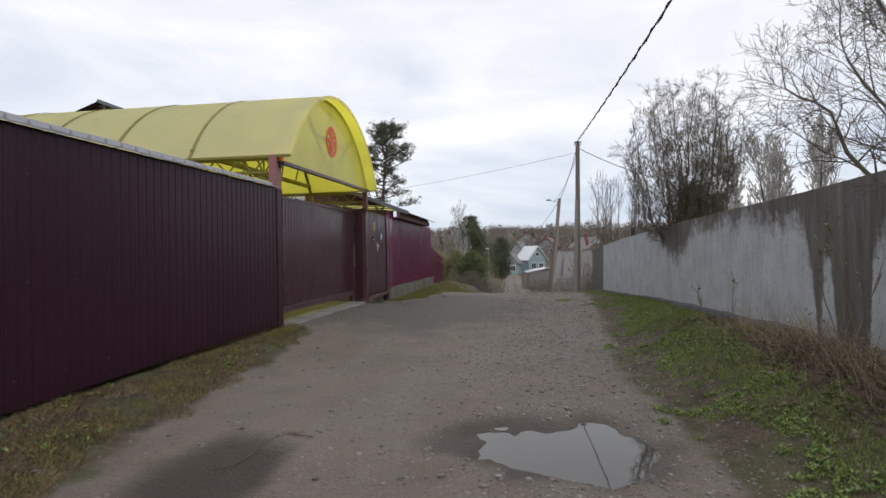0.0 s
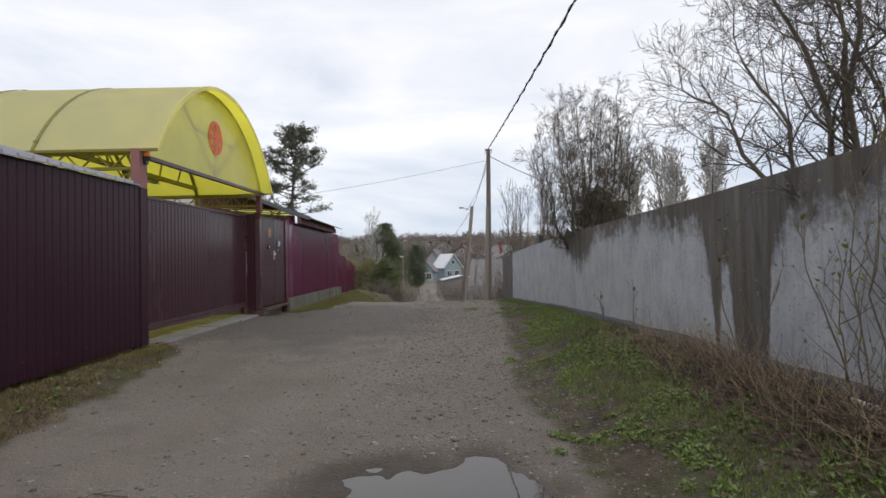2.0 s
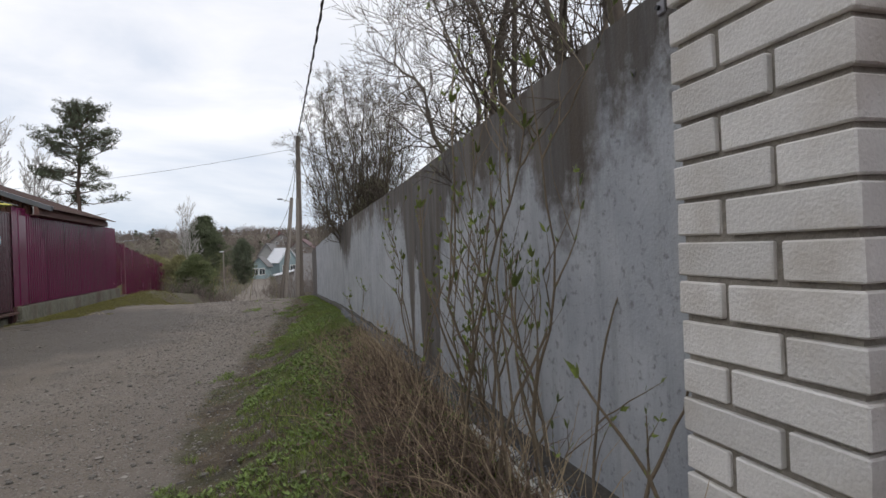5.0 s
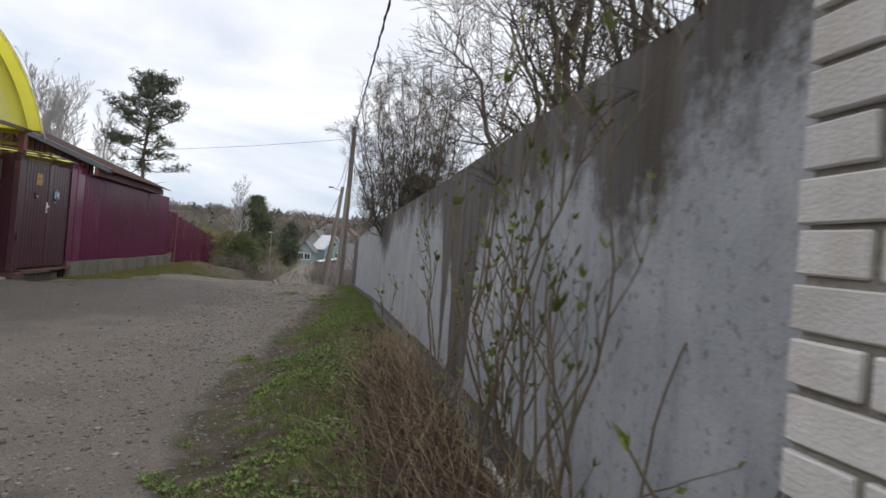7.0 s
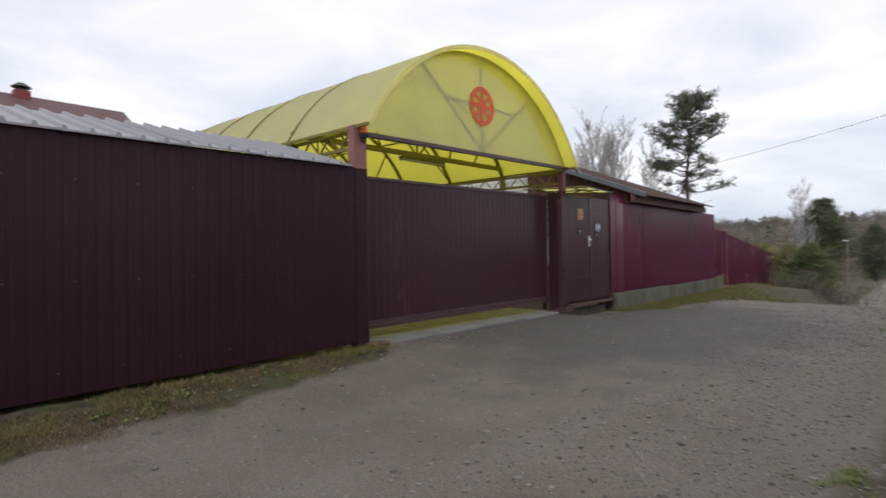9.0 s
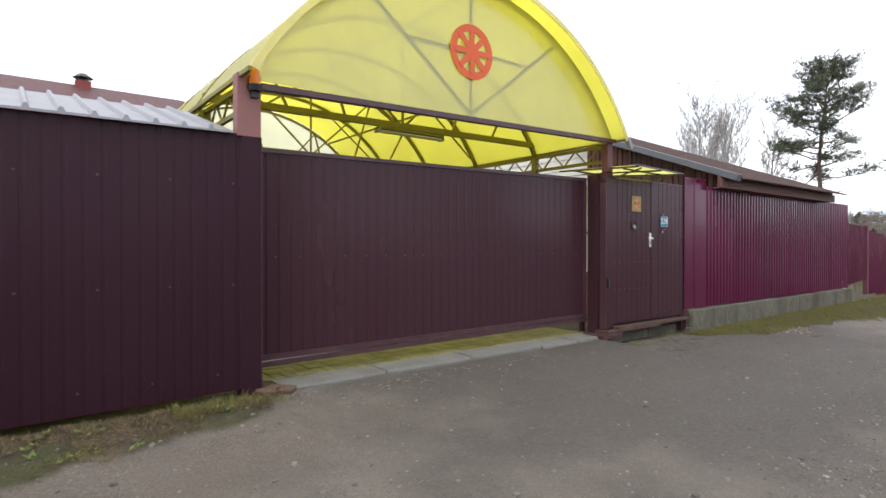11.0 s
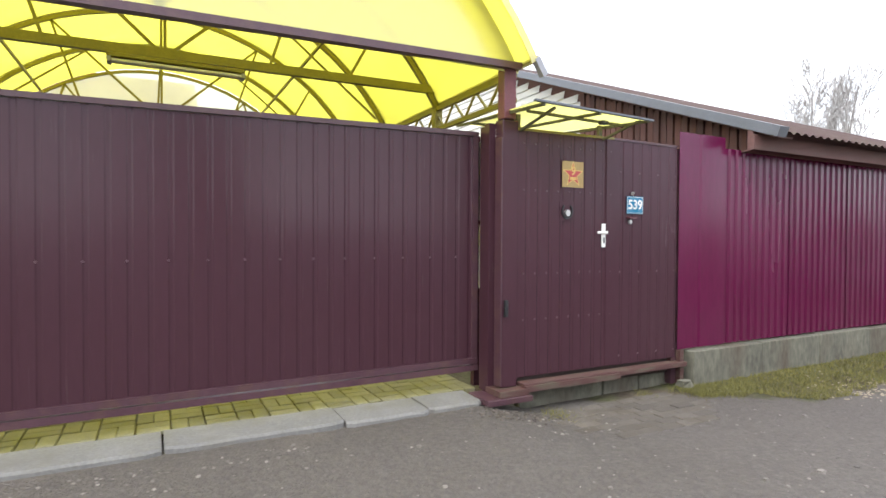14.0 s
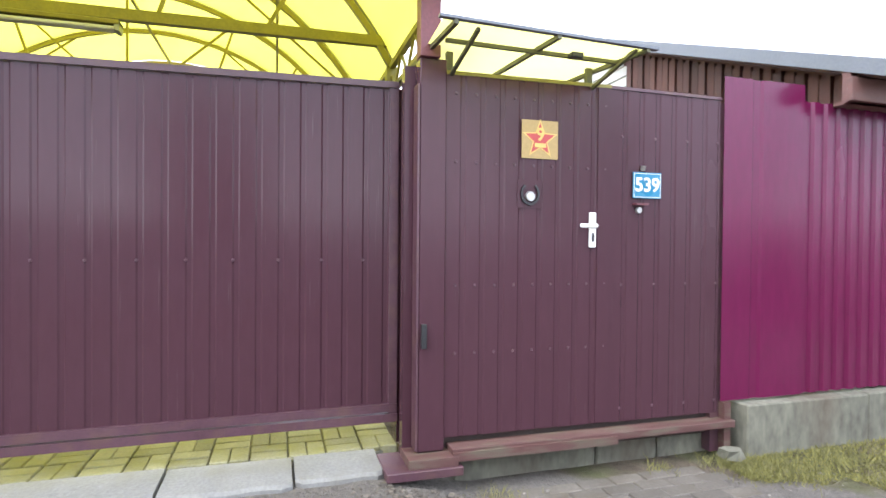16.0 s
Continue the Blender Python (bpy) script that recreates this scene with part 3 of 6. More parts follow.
gx = steps([(-700, -200, 60), (-200, -40, 16), (-40, -8, 2.5), (-8, -4.2, 0.5), (-4.2, 3.0, 0.075), (3.0, 8, 0.5), (8, 40, 2.5), (40, 200, 16), (200, 700, 60)])
gy = steps([(-300, -40, 40), (-40, -4, 2.5), (-4, 0, 0.4), (0, 14, 0.08), (14, 30, 0.25), (30, 70, 1.2), (70, 200, 6), (200, 900, 35)])
gv = [(x, y, ground_z(x, y)) for y in gy for x in gx]
nx = len(gx)
gf = [(j * nx + i, j * nx + i + 1, (j + 1) * nx + i + 1, (j + 1) * nx + i) for j in range(len(gy) - 1) for i in range(nx - 1)]
ground = raw("ground", gv, gf, GROUND, smooth=True)
tagged(ground, "grey-brown gravel lane with grassy verges and worn ruts", "ground", kind="structure")


def verge_mask(x, y):
    if y > 24:
        half = 1.1 + 0.3 * noise.noise(Vector((0, y * 0.2, 1)))
        cx = -0.3 - 0.02 * (y - 24)
        return smooth01((abs(x - cx) - half) / 0.5)
    xr = float(np.interp(y, EDGE_Y, EDGE_X))
    xl = float(np.interp(y, (0, 3, 4.3, 6, 8, 8.3, 12.8, 14.8, 15.5, 20, 24), (-2.3, -2.5, -2.65, -2.8, -3.1, -3.9, -3.9, -3.15, -2.75, -2.6, -2.2)))
    return max(smooth01((x - xr + 0.25) / 0.5), smooth01((xl + 0.25 - x) / 0.5))


for attr, fn in (("verge", verge_mask), ("wet", lambda x, y: 1 - smooth01((puddle_d(x, y) - 0.75) / 0.6) if y < 5 and -3 < x < 2 else 0.0)):
    a = ground.data.attributes.new(attr, "FLOAT", "POINT")
    a.data.foreach_set("value", [fn(x, y) for x, y, z in gv])

for px, py, a, b in PUDDLES[:1]:
    bm = bmesh.new()
    ring = [bm.verts.new((px + 1.35 * a * math.cos(t), py + 1.35 * b * math.sin(t), road_z(py) - 0.042)) for t in [2 * math.pi * k / 48 for k in range(48)]]
    bm.faces.new(ring)
    tagged(part("puddle", bm, WATER), "shallow rain puddle in the gravel lane", "puddle", kind="structure")

# ---- stained concrete wall along the lane ----
ys = steps([(2.40, 8, 0.10), (8, 22.6, 0.2)])
rows = 9
wv, wf, wdrop, wband = [], [], [], []
for y in ys:
    zt, zb = wall_top(y), float(np.interp(y, BASE_Y, BASE_Z)) - 0.25
    for k in range(rows):
        z = zb + (zt - zb) * k / (rows - 1)
        wv.append((wall_x(y) + 0.004 * noise.noise(Vector((0, y, z * 2))), y, z))
        wdrop.append(zt - z)
        streak = 1.5 * math.exp(-((y - 4.89) / 0.22) ** 4) + 1.0 * math.exp(-((y - 5.41) / 0.09) ** 4) + 0.28 * math.exp(-((y - 5.15) / 0.5) ** 4) + 0.42 * math.exp(-((y - 10.2) / 1.0) ** 4) + 0.24 * math.exp(-((y - 3.05) / 0.28) ** 2) - 0.10 * math.exp(-((y - 2.45) / 0.25) ** 2) - 0.06 * math.exp(-((y - 7.3) / 1.1) ** 2) - 0.3 * smooth01((y - 11.6) / 1.5) + 0.03 * (1 - smooth01((y - 6.2) / 1.5)) + 0.06 * (1 - smooth01((y - 9) / 1)) - 0.10 * math.exp(-((y - 3.55) / 0.3) ** 2) + 0.15 * math.exp(-((y - 4.5) / 0.75) ** 4) + 2.2 * smooth01((y - 19.35) / 0.3)
        wband.append(streak)
nw = len(wv)
for j in range(len(ys) - 1):
    for k in range(rows - 1):
        wf.append((j * rows + k, j * rows + k + 1, (j + 1) * rows + k + 1, (j + 1) * rows + k))
wv += [(x + 0.16, y, z) for x, y, z in wv[:nw]]
for j in range(len(ys) - 1):
    for k in range(rows - 1):
        wf.append((nw + j * rows + k, nw + (j + 1) * rows + k, nw + (j + 1) * rows + k + 1, nw + j * rows + k + 1))
    t = j * rows + rows - 1
    wf.append((t, nw + t, nw + t + rows, t + rows))
for k in range(rows - 1):
    for s in (0, (len(ys) - 1) * rows):
        wf.append((s + k, nw + s + k, nw + s + k + 1, s + k + 1))
wall_east = raw("wall_east", wv, wf, WALL)
tagged(wall_east, "grey painted concrete wall with brown damp stains", "wall", kind="structure")
for attr, vals in (("drop", wdrop), ("band", wband)):
    a = wall_east.data.attributes.new(attr, "FLOAT", "POINT")
    a.data.foreach_set("value", vals + vals)

# rough concrete footing under the wall
bm = bmesh.new()
fy = steps([(2.4, 22.6, 0.35)])
fr = random.Random(5)
rings = []
for y in fy:
    zb = float(np.interp(y, BASE_Y, BASE_Z)) + 0.008 + fr.uniform(-0.012, 0.012)
    x = wall_x(y)
    w = 0.07 + fr.uniform(-0.015, 0.015)
    rings.append([bm.verts.new(c) for c in ((x - w, y, zb - 0.3), (x - w, y, zb - 0.03), (x - w + 0.02, y, zb), (x + 0.01, y, zb + 0.012), (x + 0.01, y, zb - 0.3))])
for a, b in zip(rings, rings[1:]):
    for k in range(4):
        bm.faces.new((a[k], a[k + 1], b[k + 1], b[k]))
tagged(part("wall_footing", bm, DARKFOOT), "crumbling grey concrete footing of the wall", "footing", kind="structure")


def lane_post(x, y, top, w, mat, label):
    post = thing("wall_stub", label, "post", at=(x, y, 0))
    part("shaft", boxed(-w / 2, w / 2, -w / 2, w / 2, -0.6, top - 0.05, bevel=0.01), mat, post)
    part("cap", boxed(-w * 0.6, w * 0.6, -w * 0.6, w * 0.6, top - 0.05, top, bevel=0.012), mat, post)


lane_post(3.72, 11.4, 2.40, 0.17, FOUND, "short brownish masonry stub standing behind the wall")
lane_post(3.68, 19.6, 2.13, 0.14, BLACK, "short dark post stub standing behind the wall")

# strip of wire netting along the wall's foot, over a pale board
g = Geo()
for s in (-1, 1):
    for k in range(230):
        y0 = 2.30 + 0.034 * k
        q = []
        for i in range(7):
            yy = y0 + s * 0.017 * i * 2
            x0 = wall_x(yy) - 0.088 - 0.012 * math.sin(2.3 * yy)
            q.append(Vector((x0 - 0.045 * (1 - i / 6), yy, float(np.interp(yy, BASE_Y, BASE_Z)) - 0.075 + 0.018 * i)))
        g.tube(q, [0.0014] * 7, 3)
tagged(g.make("wire_netting", GREYROOF), "dull wire netting strip along the wall's foot", "netting")
bm = bmesh.new()
for ya, yb, xo in ((2.46, 3.02, 0.15), (3.04, 3.72, 0.145)):
    za, zb = (float(np.interp(q, BASE_Y, BASE_Z)) - 0.062 for q in (ya, yb))
    beam(bm, (wall_x(ya) - xo, ya, za), (wall_x(yb) - xo + 0.02, yb, zb), 0.022, 0.085)
bmesh.ops.bevel(bm, geom=bm.edges[:], offset=0.003, segments=1, affect="EDGES")
tagged(part("pale_board", bm, SIDING), "weathered whitish board lying at the wall's foot", "board")

# ---- white brick pillar ----
PX, PY0, PY1, PB, PITCH = 2.45, 2.01, 2.40, 0.4055, 0.0804
pillar = thing("brick_pillar", "white silicate brick pillar with grey mortar at the wall's end", "pillar", at=(0, 0, 0))
part("mortar_core", boxed(PX + 0.013, PX + 0.37, PY0 + 0.013, PY1 - 0.011, PB, PB + 27 * PITCH), MORTAR, pillar)


def brick_mesh(lx, ly, lz):
    bm = bmesh.new()
    bmesh.ops.create_cube(bm, size=1.0, matrix=Matrix.Diagonal((lx, ly, lz, 1)))
    bmesh.ops.bevel(bm, geom=bm.edges[:], offset=0.0032, segments=1, affect="EDGES")
    for v in bm.verts:
        v.co += 0.0018 * noise.noise_vector(v.co * 31 + Vector((lx * 50, ly * 30, 0)))
    me = bpy.data.meshes.new("brick")
    bm.to_mesh(me)
    bm.free()
    me.materials.append(BRICK)
    return me


BH = 0.068
M_ST, M_HD, M_H2, M_SX = brick_mesh(0.12, 0.258, BH), brick_mesh(0.25, 0.115, BH), brick_mesh(0.25, 0.137, BH), brick_mesh(0.25, 0.12, BH)
M_S2 = brick_mesh(0.12, 0.238, BH)
br = random.Random(3)
for c in range(27):
    z = PB + PITCH * (c + 0.5)
    if c % 2:
        row = ((M_ST, PX + 0.06, PY0 + 0.129), (M_HD, PX + 0.125, PY1 - 0.0575), (M_SX, PX + 0.255, PY0 + 0.06))
    else:
        row = ((M_H2, PX + 0.125, PY0 + 0.0685), (M_S2, PX + 0.06, PY1 - 0.119), (M_ST, PX + 0.32, PY0 + 0.129))
    for me, x, y in row:
        b = placed("brick", me, None, pillar)
        b.location = (x + br.uniform(-0.003, 0.004), y + br.uniform(-0.004, 0.004), z + br.uniform(-0.002, 0.002))
        b.rotation_euler = (br.uniform(-0.014, 0.014), br.uniform(-0.012, 0.012), br.uniform(-0.012, 0.012))

hook = thing("wall_bracket", "small steel anchor plate on the stained wall top", "bracket", at=(wall_x(2.5), 2.52, 1.842))
part("plate", boxed(-0.006, 0.002, -0.013, 0.013, -0.016, 0.016, bevel=0.002), GALV, hook)
part("bolt", cyl(bmesh.new(), (-0.014, 0.004, 0), (-0.006, 0.004, 0), 0.006, seg=8), BLACK, hook)
drain = part("drain_cable", curve_bars(bmesh.new(), [(2.51, 2.415, 1.9), (2.512, 2.42, 1.7), (2.505, 2.414, 1.55), (2.51, 2.42, 1.3), (2.508, 2.418, 0.6)], 0.012), CABLE)
tagged(drain, "thin dark cable hanging beside the brick pillar", "cable")

# crimson fence that goes on behind the pillar
south_fence = thing("crimson_fence", "crimson profiled steel fence beside the white brick pillar", "fence")
for k in range(6):
    y0 = 2.01 - 1.15 * (k + 1)
    ribbed_sheet("fence_sheet", 2.60, y0, y0 + 1.15, lambda y: 0.45, lambda y: 2.0, RED, south_fence, DEEP_RIB)
part("rail", boxed(2.56, 2.595, -4.9, 2.0, 1.5, 1.54), MAROON, south_fence)

# ---- brown fence with its lean-to roof ----
FX = -3.60


def fence_bottom(y):
    return float(np.interp(y, (-6, 3.5, 5.4, 8.1), (0.22, 0.24, 0.275, 0.31)))


fence = thing("brown_fence", "tall dark brown profiled steel fence beside the lane", "fence", at=(0, 0, 0))
for k in range(11):
    y1 = 7.93 - 1.15 * k
    ribbed_sheet("fence_sheet", FX, y1 - 1.15, y1, fence_bottom, lambda y: float(np.interp(y, (-5, 4, 8), (2.255, 2.305, 2.355))), PLUM, fence)
part("corner_post", boxed(FX - 0.12, FX + 0.012, 7.93, 8.09, 0.20, 2.335, bevel=0.004), PLUM, fence)
part("post_edge", boxed(FX - 0.03, FX + 0.016, 8.09, 8.095, 0.24, 2.34), BROWN_EDGE, fence)
rivets(fence, FX, [7.87 - 0.46 * i for i in range(14)], (1.15, 1.95), BROWN_EDGE)
rivets(fence, FX, [7.75 - 0.46 * i for i in range(14)], (0.45,), BROWN_EDGE)

lean_to = thing("lean_to_roof", "galvanised ribbed sheet roof sloping up behind the fence", "roof")
for k in range(12):
    y0 = 7.86 - 0.95 * (k + 1)
    v, f = [], []
    prof = rib_profile(y0, y0 + 0.95, 0.19, ((0, 0), (0.06, 0.032), (0.16, 0.032), (0.24, 0)))
    for y, d in prof:
        top = float(np.interp(y, (-5, 4, 8), (2.27, 2.32, 2.37)))
        lift = 0.004 * (k % 2)
        v += [(FX + 0.05, y, top - 0.01 + d + lift), (-5.05, y, top + 0.43 + d + lift), (FX + 0.05, y, top - 0.025 + lift), (-5.05, y, top + 0.415 + lift)]
    for i in range(len(prof) - 1):
        a, b = 4 * i, 4 * i + 4
        f += [(a, b, b + 1, a + 1), (a + 2, a + 3, b + 3, b + 2), (a, a + 2, b + 2, b)]
    raw("roof_sheet", v, f, GALV, lean_to)
part("back_wall", boxed(-5.15, -5.05, -3.6, 7.86, 0.1, 2.6), SIDING, lean_to)

# ---- arched canopy ----
CY, CZ, CR = 10.40, 1.46, 2.82
A0 = math.asin(2.46 / CR)
X_FRONT, X_EDGE, X_REAR = -3.62, -3.36, -10.45
ribs_x = [X_FRONT + (X_REAR - X_FRONT) * k / 5 for k in range(6)]


def arc(x, r=CR, n=28, a=A0):
    return [Vector((x, CY + r * math.sin(t), CZ + r * math.cos(t))) for t in [-a + 2 * a * i / n for i in range(n + 1)]]


canopy = thing("arched_canopy", "arched yellow polycarbonate canopy on a steel frame over the gateway", "canopy", at=(0, 0, 0))
xs_b = [X_EDGE] + ribs_x[1:]
for xa, xb in zip(xs_b, xs_b[1:]):
    a, b = arc(xa, n=36), arc(xb + 0.004, n=36)
    up = 0.006 if xa == X_EDGE else 0.0
    v = [p + Vector((0, 0, up)) for p in a + b]
    n = len(a)
    raw("roof_panel", v, [(i, i + 1, n + i + 1, n + i) for i in range(n - 1)], YELLOW, canopy, smooth=True)
for k, x in enumerate(ribs_x):
    part("rib", curve_bars(bmesh.new(), arc(x, CR - 0.035, 22), 0.045, 0.045), FRAMEY, canopy)
    if k in (1, 2, 3, 4):
        part("joint_strip", curve_bars(bmesh.new(), arc(x, CR + 0.010, 22), 0.045, 0.008), FRAMEY, canopy)
# front rim that hangs over the gable
bm = bmesh.new()
o, i_ = arc(X_EDGE, CR + 0.012, 36), arc(X_EDGE, CR - 0.05, 36)
vs = [[bm.verts.new(p + Vector((dx, 0, 0))) for p in ring] for ring, dx in ((o, 0), (i_, 0), (o, -0.012), (i_, -0.012))]
for a, b in ((0, 1), (2, 0), (1, 3)):
    for k in range(36):
        bm.faces.new((vs[a][k], vs[a][k + 1], vs[b][k + 1], vs[b][k]))
part("front_rim", bm, YELLOW, canopy)
for ang in (-0.62, 0.0, 0.62):
    p = Vector((0, CY + (CR - 0.07) * math.sin(ang), CZ + (CR - 0.07) * math.cos(ang)))
    part("purlin", beam(bmesh.new(), (X_FRONT, p.y, p.z), (X_REAR, p.y, p.z), 0.03), FRAMEY, canopy)


def gable(x, mat, name, z0, label=""):
    ring = [p for p in arc(x, CR - 0.012, 30) if p.z > z0]
    bm = bmesh.new()
    vs = [bm.verts.new(p) for p in ring] + [bm.verts.new((x, ring[-1].y, z0)), bm.verts.new((x, ring[0].y, z0))]
    bm.faces.new(vs)
    return part(name, bm, mat, canopy, label)


gable(X_FRONT + 0.03, PALE, "gable_panel", 2.80, "pale yellow translucent gable panel")
gable(X_REAR - 0.03, REARPALE, "rear_gable_panel", 2.2, "whitish translucent rear gable panel")
part("gable_beam", beam(bmesh.new(), (X_FRONT + 0.045, 8.02, 2.745), (X_FRONT + 0.045, 12.85, 2.845), 0.075, 0.05), BROWN_EDGE, canopy)
gm = 10.345
for a, b in (((gm, 2.83), (gm, 4.22)), ((gm, 2.86), (9.06, 3.86)), ((gm, 2.86), (11.66, 3.86)), ((9.50, 3.50), (11.22, 3.53))):
    part("gable_strut", beam(bmesh.new(), (X_FRONT + 0.014, *a), (X_FRONT + 0.014, *b), 0.028), FRAMEY, canopy)
for k in (1, 3):
    x = ribs_x[k]
    z = 2.95
    part("tie_chord", beam(bmesh.new(), (x, 8.0, z), (x, 12.85, z + 0.04), 0.06, 0.075), FRAMEY, canopy)
    for y, ang in ((8.9, -0.72), (10.4, -0.42), (10.4, 0.0), (10.4, 0.42), (11.9, 0.72), (9.6, -0.42), (11.2, 0.42)):
        part("web", beam(bmesh.new(), (x, y, z), (x, CY + (CR - 0.05) * math.sin(ang), CZ + (CR - 0.05) * math.cos(ang)), 0.025), FRAMEY, canopy)
for a, b in ((10.3, 0.0), (8.6, -0.5), (12.2, 0.5), (10.3, -0.5), (10.3, 0.5)):
    part("web", beam(bmesh.new(), (X_REAR, a, 2.3), (X_REAR, CY + (CR - 0.05) * math.sin(b), CZ + (CR - 0.05) * math.cos(b)), 0.03), FRAMEY, canopy)
for k in (2, 4):
    for s in (-1, 1):
        part("web", beam(bmesh.new(), (ribs_x[k], CY + s * 2.3, 2.95), (ribs_x[k], CY + s * 0.9, 4.08), 0.022), FRAMEY, canopy)
for y in (8.03, 12.84):
    for z in (2.80, 2.60):
        part("eave_chord", beam(bmesh.new(), (X_FRONT, y, z), (X_REAR, y, z), 0.04), FRAMEY, canopy)
    n = 34
    bm = bmesh.new()
    for i in range(n):
        xa = X_FRONT + (X_REAR - X_FRONT) * i / n
        xb = X_FRONT + (X_REAR - X_FRONT) * (i + 1) / n
        beam(bm, (xa, y, 2.80 if i % 2 else 2.60), (xb, y, 2.60 if i % 2 else 2.80), 0.018)
    part("eave_lattice", bm, FRAMEY, canopy)
part("front_column", boxed(-3.70, -3.585, 7.90, 8.09, 2.335, 2.84, bevel=0.004), PINK, canopy, "faded red square column")
part("front_column", boxed(-3.68, -3.585, 12.72, 12.83, 2.44, 2.86, bevel=0.004), MAROON, canopy, "maroon square column")
for x in ribs_x[1:]:
    for y in (8.03, 12.84):
        part("column", boxed(x - 0.04, x + 0.04, y - 0.04, y + 0.04, 0.15, 2.8), FRAMEY, canopy)
for y, s in ((12.86, 1),):
    part("gutter_tail", beam(bmesh.new(), (X_EDGE - 0.02, y, 2.86), (X_EDGE - 0.02, y + s * 0.08, 2.74), 0.05, 0.05), GALV, canopy)
part("edge_tube", beam(bmesh.new(), (X_EDGE - 0.01, 7.93, 2.82), (X_REAR, 7.93, 2.82), 0.035), FRAMEY, canopy)
part("edge_tube", beam(bmesh.new(), (X_EDGE - 0.01, 12.87, 2.86), (X_REAR, 12.87, 2.82), 0.035), FRAMEY, canopy)

# wheel emblem on the gable
emblem = thing("wheel_emblem", "orange-red round wheel emblem with eight spokes on the gable", "emblem", at=(X_FRONT + 0.048, 10.345, 3.51))
bm = bmesh.new()
no = 40
for r0, r1 in ((0.212, 0.29),):
    inner = [(r0 * math.sin(2 * math.pi * k / no), r0 * math.cos(2 * math.pi * k / no)) for k in range(no)]
    outer = [(r1 * math.sin(2 * math.pi * k / no), r1 * math.cos(2 * math.pi * k / no)) for k in range(no)]
    a = [bm.verts.new((0, *p)) for p in inner]
    b = [bm.verts.new((0, *p)) for p in outer]
    for k in range(no):
        bm.faces.new((a[k], a[(k + 1) % no], b[(k + 1) % no], b[k]))
bm.normal_update()
bmesh.ops.solidify(bm, geom=bm.faces[:], thickness=0.006)
part("rim", bm, ORANGE, emblem)
for k in range(8):
    t = 2 * math.pi * k / 8
    sp = boxed(-0.001 + 0.0006 * k, 0.003 + 0.0006 * k, -0.032, 0.032, 0.0, 0.235)
    bmesh.ops.rotate(sp, verts=sp.verts[:], cent=(0, 0, 0), matrix=Matrix.Rotation(-t, 3, "X"))
    part("spoke", sp, ORANGE, emblem)

# strip lamp under the tie chord
strip = thing("strip_lamp", "unlit double tube strip lamp under the canopy", "lamp", at=(-4.95, 10.5, 2.90))
part("tray", boxed(-0.06, 0.06, -0.5, 0.5, -0.02, 0.01, bevel=0.004), FRAMEY, strip)
for x in (-0.03, 0.03):
    part("tube", cyl(bmesh.new(), (x, -0.47, -0.04), (x, 0.47, -0.04), 0.014), WHITE, strip)
for y in (-0.5, 0.47):
    part("end_cap", boxed(-0.055, 0.055, y, y + 0.03, -0.06, 0.0), GALV, strip)

# flashing beacon on the faded column
beacon = thing("warning_beacon", "orange beacon with black base on the gate column", "beacon", at=(-3.56, 8.03, 2.72))
part("base", cyl(bmesh.new(), (0, 0, -0.02), (0, 0, 0.03), 0.05, 0.06, 16), BLACK, beacon)
part("bracket", boxed(-0.03, 0.01, -0.03, 0.03, -0.07, -0.015), BLACK, beacon)
bm = cyl(bmesh.new(), (0, 0, 0.03), (0, 0, 0.15), 0.048, 0.034, 16)
cyl(bm, (0, 0, 0.148), (0, 0, 0.168), 0.034, 0.018, 16)
part("dome", bm, AMBER, beacon)

# ---- sliding gate ----
gate = thing("sliding_gate", "closed dark brown profiled steel sliding gate", "gate", at=(0, 0, 0))
GX = -3.90


def gate_top(y):
    return float(np.interp(y, (8.1, 12.67), (2.29, 2.36)))


def gate_low(y):
    return float(np.interp(y, (8.1, 12.67), (0.42, 0.455)))


edges = [8.02, 9.17, 10.32, 11.47, 12.62]
for a, b in zip(edges, edges[1:]):
    ribbed_sheet("gate_sheet", GX, a, b, lambda y: gate_low(y) + 0.03, lambda y: gate_top(y) - 0.02, BROWN, gate)
part("top_rail", beam(bmesh.new(), (GX - 0.01, 8.0, 2.29), (GX - 0.01, 12.67, 2.36), 0.06, 0.035), BROWN_EDGE, gate)
for dz, dx in ((0.02, 0.012), (0.075, 0.004)):
    part("bottom_rail", beam(bmesh.new(), (GX + dx - 0.01, 8.0, 0.40 + dz), (GX + dx - 0.01, 12.67, 0.435 + dz), 0.05, 0.045), BROWN_EDGE, gate)
part("end_stile", boxed(GX - 0.04, GX + 0.012, 12.62, 12.67, 0.46, 2.34), BROWN_EDGE, gate)
rivets(gate, GX + 0.001, [8.1 + 0.23 * i for i in range(20)], (1.36,), BROWN_EDGE)
roller = part("gate_roller", cyl(bmesh.new(), (-3.78, 8.13, 0.70), (-3.78, 8.13, 0.82), 0.016), BLACK)
tagged(roller, "small black guide roller at the gate's edge", "roller")
catch_post = thing("gate_catch_post", "pair of brown steel channels that receive the gate", "post")
part("channel", boxed(-3.88, -3.80, 12.685, 12.735, 0.28, 2.41), BROWN, catch_post)
part("channel", boxed(-3.79, -3.715, 12.665, 12.725, 0.28, 2.42), BROWN, catch_post)
part("seal_strip", boxed(-3.96, -3.885, 12.722, 12.732, 1.10, 1.62), WHITE, catch_post, "white seal strip")
part("seal_strip", boxed(-3.96, -3.885, 12.722, 12.73, 1.66, 2.30), STEEL, catch_post, "pale seal strip")
